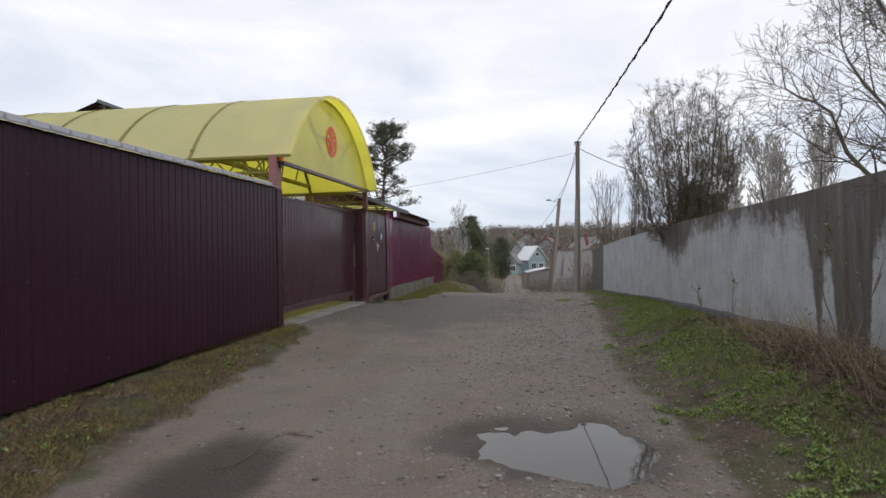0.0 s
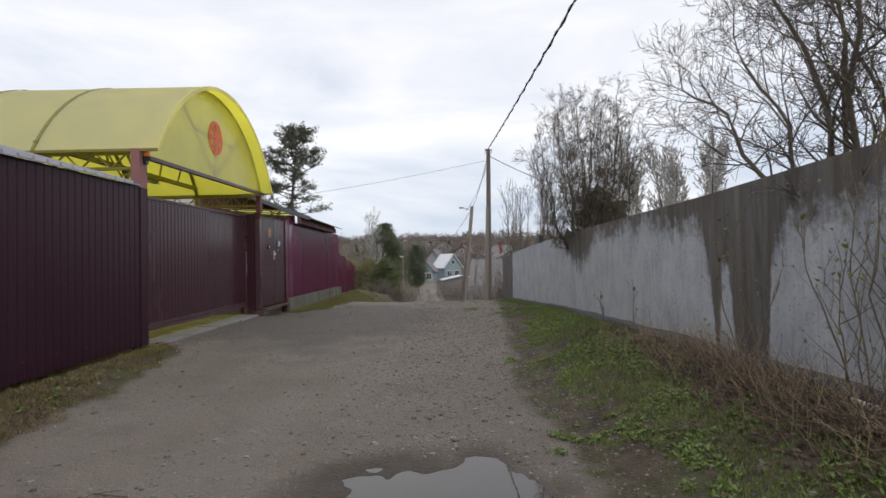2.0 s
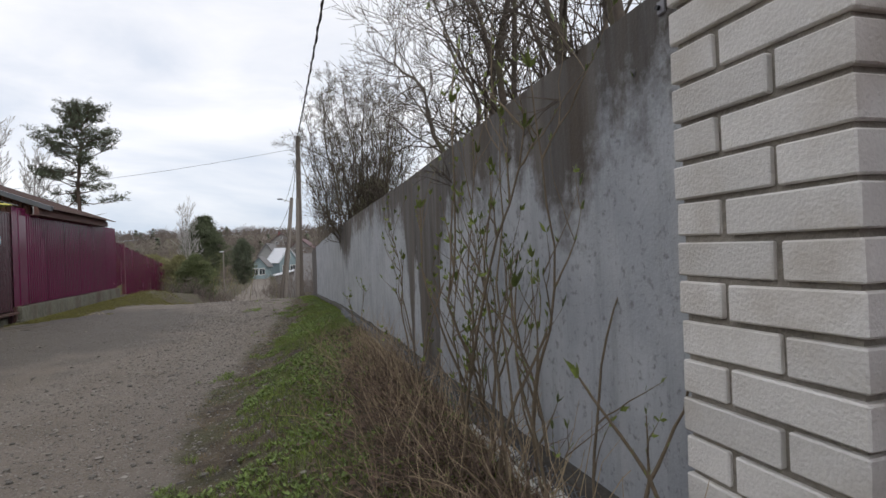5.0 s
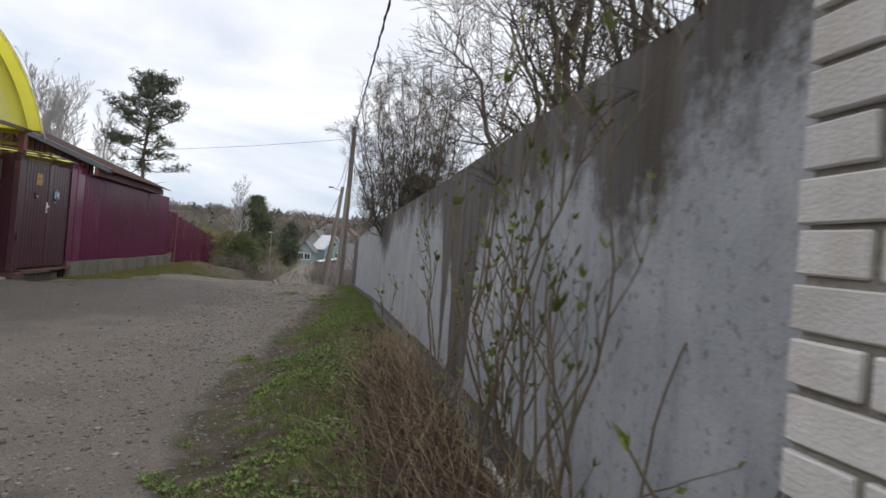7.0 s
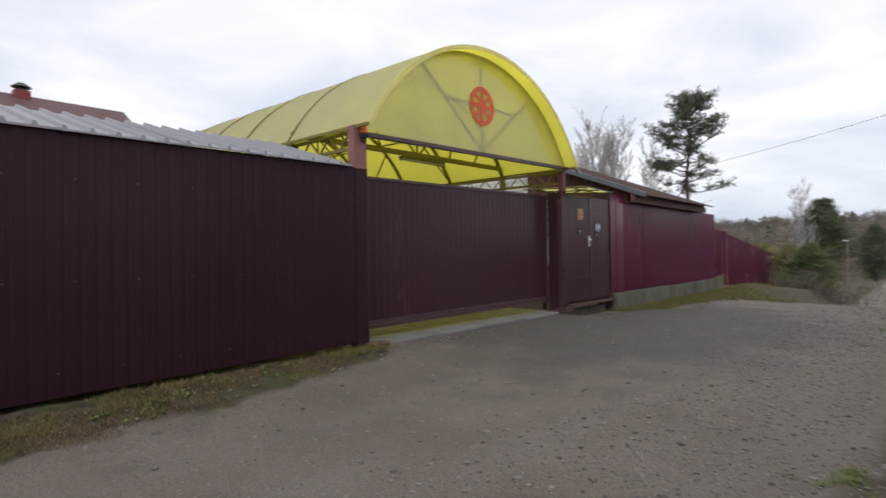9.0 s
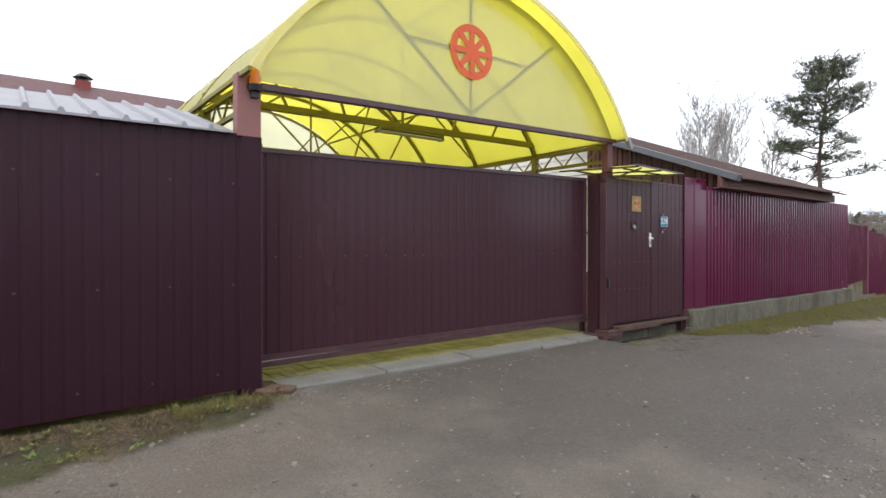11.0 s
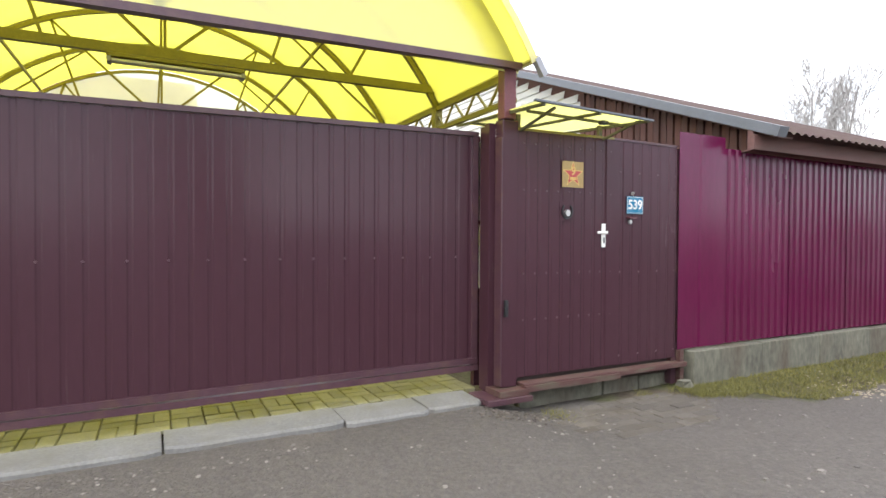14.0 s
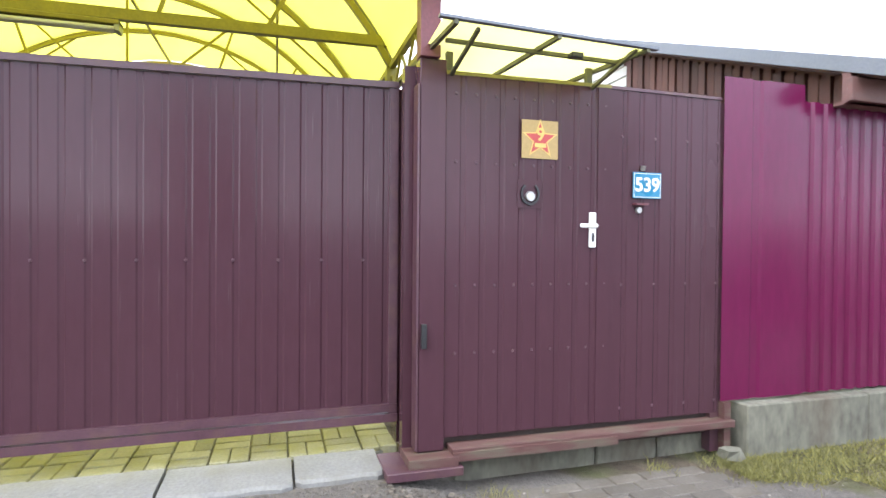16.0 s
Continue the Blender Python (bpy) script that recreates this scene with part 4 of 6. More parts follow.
part("back_channel", boxed(-4.02, -3.965, 12.685, 12.735, 0.28, 2.36), BROWN, catch_post)
part("timber_strip", boxed(-3.70, -3.606, 12.712, 12.724, 0.35, 2.3), BROWN_EDGE, catch_post, "split brown timber strip")
part("latch", boxed(-3.60, -3.575, 12.735, 12.765, 0.90, 1.03, bevel=0.004), BLACK, catch_post, "black latch box")

# ---- wicket door ----
DX = -3.62
door = thing("wicket_door", "closed dark brown profiled steel wicket door", "door", at=(0, 0, 0))
part("post_cladding", boxed(DX - 0.10, DX + 0.012, 12.725, 12.872, 0.34, 2.44, bevel=0.006), BROWN, door)
ribbed_sheet("leaf_sheet", DX, 12.875, 13.885, lambda y: 0.405, lambda y: 2.372 + 0.012 * (y - 12.9), BROWN, door)
ribbed_sheet("side_sheet", DX - 0.004, 13.895, 14.68, lambda y: 0.40, lambda y: 2.375, BROWN, door)
part("top_rail", beam(bmesh.new(), (DX - 0.02, 12.87, 2.378), (DX - 0.02, 13.89, 2.388), 0.045, 0.02), FRAMEY, door, "olive top rail")
part("top_rail", beam(bmesh.new(), (DX - 0.02, 13.89, 2.386), (DX - 0.02, 14.69, 2.382), 0.045, 0.018), BROWN_EDGE, door)
part("cover_strip", boxed(DX - 0.002, DX + 0.006, 13.80, 13.888, 0.41, 2.375), BROWN, door)
rivets(door, DX, [12.93 + 0.115 * i for i in range(9)], (0.86, 1.23, 1.90, 2.27), BROWN_EDGE)
rivets(door, DX - 0.004, [13.97 + 0.23 * i for i in range(4)], (0.48, 1.22, 2.1), BROWN_EDGE)
handle = part("handle_plate", boxed(DX + 0.001, DX + 0.014, 13.745, 13.79, 1.44, 1.645, bevel=0.004), WHITE, door, "white handle plate")
bm = cyl(bmesh.new(), (DX + 0.01, 13.768, 1.565), (DX + 0.05, 13.768, 1.565), 0.011)
box(bm, DX + 0.04, DX + 0.055, 13.665, 13.78, 1.555, 1.578, bevel=0.005)
part("lever", bm, WHITE, handle, "white lever handle")
part("keyhole", boxed(DX + 0.0145, DX + 0.017, 13.76, 13.775, 1.475, 1.525), BLACK, handle)
knob = thing("door_knocker", "dark horseshoe-shaped knocker with a round steel button", "knocker", at=(DX + 0.002, 13.365, 1.735))
bm = bmesh.new()
hp = [Vector((0.008, 0.052 * math.sin(t), -0.058 * math.cos(t) + 0.005)) for t in [-2.5 + 5.0 * i / 14 for i in range(15)]]
curve_bars(bm, hp, 0.016, 0.012)
part("horseshoe", bm, BLACK, knob)
part("button", cyl(bmesh.new(), (0, 0, -0.01), (0.022, 0, -0.01), 0.032, 0.026, 16), STEEL, knob)
part("back_plate", boxed(0.0, 0.003, -0.075, 0.075, -0.075, 0.085), BROWN, knob)
lock = thing("door_lock", "round steel lock under a small red cover", "lock", at=(DX, 14.08, 1.665))
part("cylinder", cyl(bmesh.new(), (0, 0, 0), (0.018, 0, 0), 0.02, 0.018, 12), STEEL, lock)
part("cover", boxed(0, 0.045, -0.04, 0.045, 0.03, 0.042), MAROON, lock)


def text_mesh(name, body, size, mat, parent, m, extrude=0.0008):
    cu = bpy.data.curves.new(name, "FONT")
    cu.body, cu.size, cu.extrude, cu.align_x, cu.align_y = body, size, extrude, "CENTER", "CENTER"
    cu.offset = 0.0025
    tmp = new(name, cu)
    me = bpy.data.meshes.new_from_object(tmp.evaluated_get(bpy.context.evaluated_depsgraph_get()))
    bpy.data.objects.remove(tmp)
    ob = placed(name, me, mat, parent)
    ob.matrix_local = m
    return ob


FACE_X = Matrix(((0, 0, 1, 0), (1, 0, 0, 0), (0, 1, 0, 0), (0, 0, 0, 1)))
plate = thing("house_number_plate", "blue enamel plate with white house number 539", "sign", at=(DX + 0.004, 14.137, 1.815))
part("board", boxed(0, 0.006, -0.10, 0.10, -0.078, 0.078, bevel=0.003), BLUE, plate)
bm = bmesh.new()
for a in (boxed(0.0062, 0.0075, -0.094, 0.094, 0.069, 0.072), boxed(0.0062, 0.0075, -0.094, 0.094, -0.072, -0.069), boxed(0.0062, 0.0075, -0.094, -0.091, -0.072, 0.072), boxed(0.0062, 0.0075, 0.091, 0.094, -0.072, 0.072)):
    me = bpy.data.meshes.new("tmp")
    a.to_mesh(me)
    a.free()
    bm.from_mesh(me)
    bpy.data.meshes.remove(me)
part("border", bm, WHITE, plate)
text_mesh("number", "539", 0.115, WHITE, plate, Matrix.Translation((0.0075, 0, 0)) @ FACE_X @ Matrix.Diagonal((1, 1.0, 1, 1)))
part("hanger", cyl(bmesh.new(), (0, -0.03, 0.09), (0.01, -0.03, 0.115), 0.014, seg=8), STEEL, plate)

star = thing("star_plaque", "square gold plaque with a red star and the numeral 9", "sign", at=(DX + 0.004, 13.425, 2.048))
part("board", boxed(0, 0.004, -0.112, 0.112, -0.108, 0.108), GOLD, star)
for r, x, mat, nm in ((0.115, 0.005, STARLINE, "star_edge"), (0.095, 0.0062, STAR, "star")):
    bm = bmesh.new()
    pts = [bm.verts.new((x, (r if k % 2 == 0 else r * 0.42) * math.sin(math.pi * k / 5), (r if k % 2 == 0 else r * 0.42) * math.cos(math.pi * k / 5))) for k in range(10)]
    c = bm.verts.new((x + 0.001, 0, 0))
    for k in range(10):
        bm.faces.new((c, pts[k], pts[(k + 1) % 10]))
    part(nm, bm, mat, star)
text_mesh("numeral", "9", 0.10, STARLINE, star, Matrix.Translation((0.0095, 0, 0.025)) @ FACE_X)
part("writing_bar", boxed(0.0075, 0.0095, -0.035, 0.035, -0.045, -0.022), STARLINE, star)

# awning over the wicket
awning = thing("door_awning", "small yellow polycarbonate awning over the wicket door", "awning", at=(0, 0, 0))
v = [(-3.17, 12.72, 2.480), (-3.17, 13.81, 2.452), (-4.45, 13.81, 2.56), (-4.45, 12.84, 2.56)]
raw("sheet", v, [(0, 1, 2, 3)], AWNING, awning)
part("front_edge", beam(bmesh.new(), (-3.17, 12.70, 2.487), (-3.17, 13.86, 2.457), 0.03, 0.014), GREYROOF, awning)
for y in (12.78, 13.30, 13.80):
    part("rafter", beam(bmesh.new(), (-3.16, y, 2.465 - 0.02 * (y - 12.87)), (-4.45, y, 2.535), 0.022), AWNFRAME, awning)
for x, z in ((-3.40, 2.465), (-4.2, 2.52)):
    part("batten", beam(bmesh.new(), (x, 12.80, z), (x, 13.81, z - 0.015), 0.02), AWNFRAME, awning)
for y in (12.90, 13.76):
    part("upright", boxed(-3.68, -3.65, y - 0.018, y + 0.018, 2.30, 2.50), AWNFRAME, awning)
    part("brace", beam(bmesh.new(), (-3.66, y, 2.36), (-3.20, y, 2.46), 0.018), AWNFRAME, awning)
part("float_lamp", boxed(-3.34, -3.29, 13.44, 13.51, 2.415, 2.445, bevel=0.006), BLACK, awning, "small dark lamp under the awning")

# threshold, base plate and step under the wicket
sill = thing("threshold_beam", "worn reddish timber beam under the wicket door", "threshold")
part("plank", boxed(-3.66, -3.545, 12.9, 14.76, 0.32, 0.365, bevel=0.004), REDWOOD, sill)
part("lip", boxed(-3.543, -3.523, 12.9, 13.9, 0.305, 0.35), REDWOOD, sill)
# dark strip whose colour holds the shade of the gap under the door
part("backing", boxed(-3.78, -3.67, 12.8, 14.8, 0.26, 0.41), DARK, sill)
for y0, y1, top in ((12.96, 13.86, 0.255), (13.87, 14.30, 0.262), (14.31, 14.74, 0.25)):
    part("footing_block", boxed(-3.78, -3.70, y0, y1, 0.0, top, bevel=0.01), FOUND, sill, "stained concrete footing block")
foot = thing("post_base_plate", "rusty brown steel channel under the gate post", "base plate")
part("channel", boxed(-3.80, -3.50, 12.54, 12.95, 0.24, 0.285, bevel=0.003), BROWN_EDGE, foot)
part("top_plate", boxed(-3.74, -3.52, 12.66, 12.93, 0.285, 0.335, bevel=0.003), REDWOOD, foot)
rock = Geo()
rr = random.Random(8)
rock.stone(Vector((-3.52, 14.70, 0.16)), 0.09, rr)
tagged(rock.make("threshold_stone", FOUND), "flat broken stone beside the door step", "stone")

# ---- crimson fence on its concrete foundation ----
found = thing("fence_foundation", "stained concrete strip foundation of the crimson fence", "foundation", kind="structure")
for k in range(7):
    y0 = 14.84 + 1.03 * k
    part("foundation_block", boxed(-3.86, -3.53 - 0.004 * (k % 2), y0, y0 + 1.026, -0.2, 0.455 + 0.004 * (k % 3), bevel=0.008), FOUND, found)
red_fence = thing("crimson_fence", "crimson profiled steel fence on a concrete foundation", "fence")
ribbed_sheet("fence_sheet", -3.600, 14.69, 15.34, lambda y: 0.475, lambda y: 2.52, RED, red_fence, ((0, 0), (0.36, 0), (0.385, -0.012), (0.47, -0.012), (0.5, 0)), 0.62)
for k in range(6):
    y0 = 15.33 + 1.115 * k
    ribbed_sheet("fence_sheet", -3.612 - 0.003 * (k % 2), y0, y0 + 1.13, lambda y: 0.475, lambda y: 2.42, RED, red_fence, DEEP_RIB, 0.113)
part("bottom_rail", boxed(-3.66, -3.635, 14.9, 22.0, 0.5, 0.54), MAROON, red_fence)
part("side_post", boxed(-3.70, -3.63, 14.64, 14.76, 0.15, 2.36), BROWN_EDGE, red_fence)
part("end_post", boxed(-3.625, -3.575, 14.70, 14.75, 0.15, 0.47), REDWOOD, red_fence)

# timber house behind it
house = thing("timber_house", "single-storey house with brown boards, white siding and a low corrugated roof", "house")
HY0, HY1, SL = 15.92, 20.5, 0.385
part("wall", boxed(-12.9, -3.76, HY0 + 0.13, HY1 - 0.2, 0.1, 2.40), BOARD, house)


def rake_z(x):
    return 2.53 - SL * (x + 3.23)


bm = bmesh.new()
pr = [(-3.72, 2.40), (-3.72, rake_z(-3.72) - 0.005), (-12.9, rake_z(-12.9) - 0.005), (-19, rake_z(-12.9) - 0.005 - 2.35), (-19, 0.1), (-3.72, 0.1)]
f0 = [bm.verts.new((x, HY0 + 0.01, z)) for x, z in pr]
f1 = [bm.verts.new((x, HY0 + 0.12, z)) for x, z in pr]
bm.faces.new(f0)
bm.faces.new(f1[::-1])
for k in range(len(pr)):
    j = (k + 1) % len(pr)
    bm.faces.new((f0[k], f0[j], f1[j], f1[k]))
part("gable_wall", bm, BOARD, house)
x = -3.76
while x > -6.3:
    part("board", boxed(x - 0.085, x, HY0 - 0.022 - 0.012 * (round(x * 10) % 2), HY0 + 0.008, 1.6, rake_z(x) - 0.07), BOARD, house)
    x -= 0.105
z = 1.75
while z < 6.2:
    xe = min(-6.36, -3.23 - (z + 0.12 + 0.1 - 2.53) / SL)
    v = [(xe, HY0 - 0.018, z), (-12.9, HY0 - 0.018, z), (-12.9, HY0 + 0.006, z + 0.118), (xe, HY0 + 0.006, z + 0.118), (xe, HY0 + 0.01, z), (-12.9, HY0 + 0.01, z)]
    raw("siding_plank", v, [(0, 1, 2, 3), (0, 4, 5, 1)], SIDING, house)
    z += 0.12
# roof slopes
for side in (1, -1):
    xa, xb = (-3.22, -12.9) if side == 1 else (-19.5, -12.9)
    za = rake_z(xa) if side == 1 else rake_z(-12.9) - SL * 6.0
    prof = rib_profile(15.62, 20.62, 0.13, WAVE)
    v, f = [], []
    for y, d in prof:
        v += [(xa, y, za + d + 0.03), (xb, y, rake_z(xb) + d + 0.03)]
    for i in range(len(prof) - 1):
        f.append((2 * i, 2 * i + 2, 2 * i + 3, 2 * i + 1))
    raw("roof_slope", v, f, BROWNROOF, house, smooth=True)
part("rake_flashing", beam(bmesh.new(), (-3.20, 15.62, rake_z(-3.20) + 0.02), (-12.9, 15.62, rake_z(-12.9) + 0.02), 0.14, 0.10), GREYROOF, house, "grey metal rake flashing")
part("soffit", beam(bmesh.new(), (-3.3, 15.78, rake_z(-3.3) - 0.04), (-12.9, 15.78, rake_z(-12.9) - 0.04), 0.3, 0.02), FASCIA, house)
part("fascia_board", boxed(-3.46, -3.42, 15.52, 20.55, 2.395, 2.545, bevel=0.003), FASCIA, house)
part("eave_filler", boxed(-3.52, -3.462, 15.56, 20.55, 2.40, 2.632), FASCIA, house)
part("eave_soffit", boxed(-3.74, -3.44, 15.6, 20.55, 2.40, 2.42), FASCIA, house)
part("rear_wall", boxed(-14, -3.74, HY1 - 0.2, HY1 - 0.06, 0.1, 2.45), BOARD, house)

# far stretch: recessed gate, then the fence steps down the slope
far_gate = thing("crimson_gate", "crimson steel double gate in a recessed bay", "gate")


def gate_line(y):
    return -3.85 - 0.16 * (y - 22.0)


for k in range(4):
    y0 = 22.0 + 1.42 * k
    ribbed_sheet("gate_sheet", gate_line, y0, y0 + 1.40, lambda y: 0.42, lambda y: 2.05, RED, far_gate, DEEP_RIB)
part("post", boxed(-3.92, -3.80, 21.9, 22.0, 0.0, 2.42), MAROON, far_gate)
part("post", boxed(-4.86, -4.74, 27.68, 27.80, -0.2, 2.10), MAROON, far_gate)
part("post_edge", boxed(-4.10, -4.06, 23.40, 23.44, 0.2, 1.7), WHITE, far_gate, "pale gate edge")
far_fence = thing("crimson_fence", "crimson steel fence stepping down the slope beside bushes", "fence")
for k in range(11):
    y0 = 27.8 + 1.55 * k
    top, low = 1.95 - 0.085 * k, 0.20 - 0.13 * k
    ribbed_sheet("fence_sheet", lambda y: -4.8 - 0.093 * (y - 27.8), y0, y0 + 1.56, lambda y, q=low: q - 0.3, lambda y, q=top: q, RED, far_fence, DEEP_RIB)

# ---- paving in front of the gate ----
apron = thing("gate_apron", "mossy block paving before the sliding gate", "paving", kind="structure")
part("bedding", boxed(-5.0, -3.93, 8.09, 12.6, 0.0, 0.245), FOUND, apron)


def slab_mesh(name, lx, ly, lz, mat, bev=0.006):
    bm = bmesh.new()
    bmesh.ops.create_cube(bm, size=1.0, matrix=Matrix.Diagonal((lx, ly, lz, 1)))
    bmesh.ops.bevel(bm, geom=bm.edges[:], offset=bev, segments=1, affect="EDGES")
    me = bpy.data.meshes.new(name)
    bm.to_mesh(me)
    bm.free()
    me.materials.append(mat)
    return me


PV_A, PV_B = slab_mesh("paver", 0.098, 0.198, 0.05, PAVER), slab_mesh("paver", 0.198, 0.098, 0.05, PAVER)
pr2 = random.Random(11)
y = 8.14
n_c = 0
while y < 12.5:
    flip = n_c % 2
    for gx0 in (-3.995, -4.205, -4.415, -4.625):
        pair = ((0, -0.05), (0, 0.05)) if flip else ((-0.05, 0), (0.05, 0))
        for ox, oy in pair:
            b = placed("paver", PV_B if flip else PV_A, None, apron)
            b.location = (gx0 - 0.05 + ox * 1.02, y + 0.1 + oy * 1.02, 0.243 + pr2.uniform(-0.004, 0.004))
            b.rotation_euler = (pr2.uniform(-0.015, 0.015), pr2.uniform(-0.015, 0.015), pr2.uniform(-0.015, 0.015))
        flip = 1 - flip
    y += 0.207
    n_c += 1
kerb_y = [8.28, 9.30, 10.36, 11.46, 12.09, 12.55]
for k, (a, b) in enumerate(zip(kerb_y, kerb_y[1:])):
    bm = bmesh.new()
    rows_k = []
    nk = 12
    for i in range(nk + 1):
        yy = a + 0.007 + (b - a - 0.014) * i / nk
        edge = -3.565 + 0.014 * noise.noise(Vector((yy * 6, 2.0, k))) + 0.02 * math.sin(3 * k)
        if i in (0, nk):
            edge -= 0.03
        top = 0.268 + 0.004 * (k % 3) + 0.003 * noise.noise(Vector((yy * 9, 5.0, 0)))
        rows_k.append([bm.verts.new(c) for c in ((-3.925, yy, 0.02), (-3.925, yy, top - 0.008), (-3.915, yy, top), (edge - 0.016, yy, top), (edge, yy, top - 0.016), (edge + 0.008, yy, 0.02))])
    for p, q in zip(rows_k, rows_k[1:]):
        for i in range(5):
            bm.faces.new((p[i], p[i + 1], q[i + 1], q[i]))
    bm.faces.new(rows_k[0][::-1])
    bm.faces.new(rows_k[-1])
    part("kerb_stone", bm, CONCRETE, apron, "pale concrete kerb slab with chipped edges")
path = thing("wicket_paving", "grey block paving sunk before the wicket door", "paving", kind="structure")
PG = slab_mesh("paver", 0.098, 0.198, 0.06, GREYPAVER)
for i in range(7):
    for j in range(7):
        xx, yy = -3.46 + 0.1035 * i, 13.10 + 0.2035 * j + (0.1 if i % 2 else 0)
        if (i > 4 and (j == 0 or j > 5)):
            continue
        b = placed("paver", PG, None, path)
        b.location = (xx, yy, ground_z(xx, yy) - 0.024 + pr2.uniform(-0.004, 0.004))
        b.rotation_euler = (pr2.uniform(-0.012, 0.012), pr2.uniform(-0.012, 0.012), pr2.uniform(-0.02, 0.02))

# ---- poles and wires ----
pole = thing("utility_pole", "tall weathered timber utility pole with insulators", "utility pole", at=(0, 0, 0))
part("shaft", cyl(bmesh.new(), (2.30, 24.5, -0.9), (2.42, 24.5, 6.1), 0.125, 0.085, 12), WOODPOLE, pole)
part("stay", cyl(bmesh.new(), (2.16, 24.35, -0.9), (2.33, 24.45, 3.6), 0.09, 0.07, 10), POLE, pole, "grey concrete side post")
part("bracket", boxed(2.27, 2.56, 24.44, 24.50, 5.92, 5.98), STEEL, pole)
for x, z in ((2.30, 6.0), (2.54, 6.0), (2.34, 5.55)):
    part("insulator", cyl(bmesh.new(), (x, 24.42, z), (x, 24.42, z + 0.09), 0.035, 0.02, 10), GREYROOF, pole)
pole_b = thing("street_lamp_pole", "leaning pale concrete pole with a small street lamp arm", "street lamp", at=(0, 0, 0))
part("shaft", cyl(bmesh.new(), (1.62, 35.0, -1.9), (2.30, 35.0, 4.70), 0.15, 0.10, 10), POLE, pole_b)
part("stay", cyl(bmesh.new(), (1.35, 34.8, -1.9), (2.12, 34.95, 3.0), 0.08, 0.06, 8), WOODPOLE, pole_b)
part("arm", beam(bmesh.new(), (2.28, 35.0, 4.45), (1.70, 35.0, 4.62), 0.04), STEEL, pole_b)
part("lamp_head", boxed(1.50, 1.78, 34.93, 35.07, 4.58, 4.66, bevel=0.02), GREYROOF, pole_b)


def wire(name, a, b, sag, r, label, twist=False):
    cu = Geo()
    a, b = Vector(a), Vector(b)
    n = 40
    pts = [a.lerp(b, k / n) - Vector((0, 0, sag * 4 * (k / n) * (1 - k / n))) for k in range(n + 1)]
    cu.tube(pts, [r] * (n + 1), 5)
    if twist:
        fine = 260
        p2 = []
        for k in range(fine + 1):
            q = a.lerp(b, k / fine) - Vector((0, 0, sag * 4 * (k / fine) * (1 - k / fine)))
            p2.append(q + Vector((math.cos(k * 1.1) * r * 1.3, 0, math.sin(k * 1.1) * r * 1.3)))
        cu.tube(p2, [r * 0.8] * (fine + 1), 4)
    tagged(cu.make(name, CABLE), label, "cable")


wire("overhead_cable", (2.42, 24.4, 6.12), (2.42, -26, 4.9), 0.55, 0.017, "twisted black overhead cable along the lane", True)
wire("overhead_cable", (2.42, 24.5, 5.95), (2.30, 35.0, 4.6), 0.25, 0.014, "black overhead cable between two poles")
wire("overhead_cable", (2.40, 24.5, 5.55), (1.9, 35.0, 4.45), 0.3, 0.010, "thin black overhead cable between two poles")
wire("overhead_cable", (2.36, 24.5, 5.62), (-34.0, 47.0, 7.2), 1.3, 0.007, "thin overhead cable crossing the sky")
wire("overhead_cable", (2.46, 24.5, 5.80), (9.0, 26.0, 4.0), 0.4, 0.014, "black cable running off into the trees")
wire("overhead_cable", (2.30, 35.0, 4.6), (-0.6, 92.0, 3.2), 0.8, 0.014, "thin cable running down to the village")


# ---- trees ----
def bend(rng, d, amount, up):
    v = d + Vector((rng.gauss(0, amount), rng.gauss(0, amount), rng.gauss(0, amount) + up))
    return v.normalized()


def grow(thick, thin, tips, rng, p, d, length, r, level, spec):
    """A limb with its side shoots. spec: per level (count of shoots, length ratio, angle, upward pull)."""
    segs = 6 if level == 0 else (5 if level < 2 else 3)
    pts, radii = [p.copy()], [r]
    wob = spec["wobble"] * (1.0 if level else 0.6)
    for i in range(segs):
        d = bend(rng, d, wob, spec["up"][level])
        p = p + d * (length / segs)
        pts.append(p.copy())
        radii.append(max(spec["rmin"], r * (1 - 0.75 * (i + 1) / segs)))
    geo = thick if level < spec["thin_from"] else thin
    geo.tube(pts, radii, 7 if level == 0 else (5 if level < 2 else 3))
    if level + 1 >= len(spec["count"]) + 1:
        tips.append((pts[-1], d))
        return
    for k in range(spec["count"][level]):
        u = rng.uniform(spec["from"], 1.0)
        j = min(int(u * segs), segs - 1)
        base = pts[j].lerp(pts[j + 1], u * segs - j)
        ax = (pts[j + 1] - pts[j]).normalized()
        side = ax.orthogonal().normalized()
        side.rotate(Matrix.Rotation(rng.uniform(0, 2 * math.pi), 3, ax))
        ang = spec["angle"] * rng.uniform(0.7, 1.3)
        nd = (ax * math.cos(ang) + side * math.sin(ang)).normalized()
        grow(thick, thin, tips, rng, base, nd, length * spec["ratio"] * rng.uniform(0.6, 1.15) * (1.15 - 0.4 * u), radii[j] * spec["taper"], level + 1, spec)


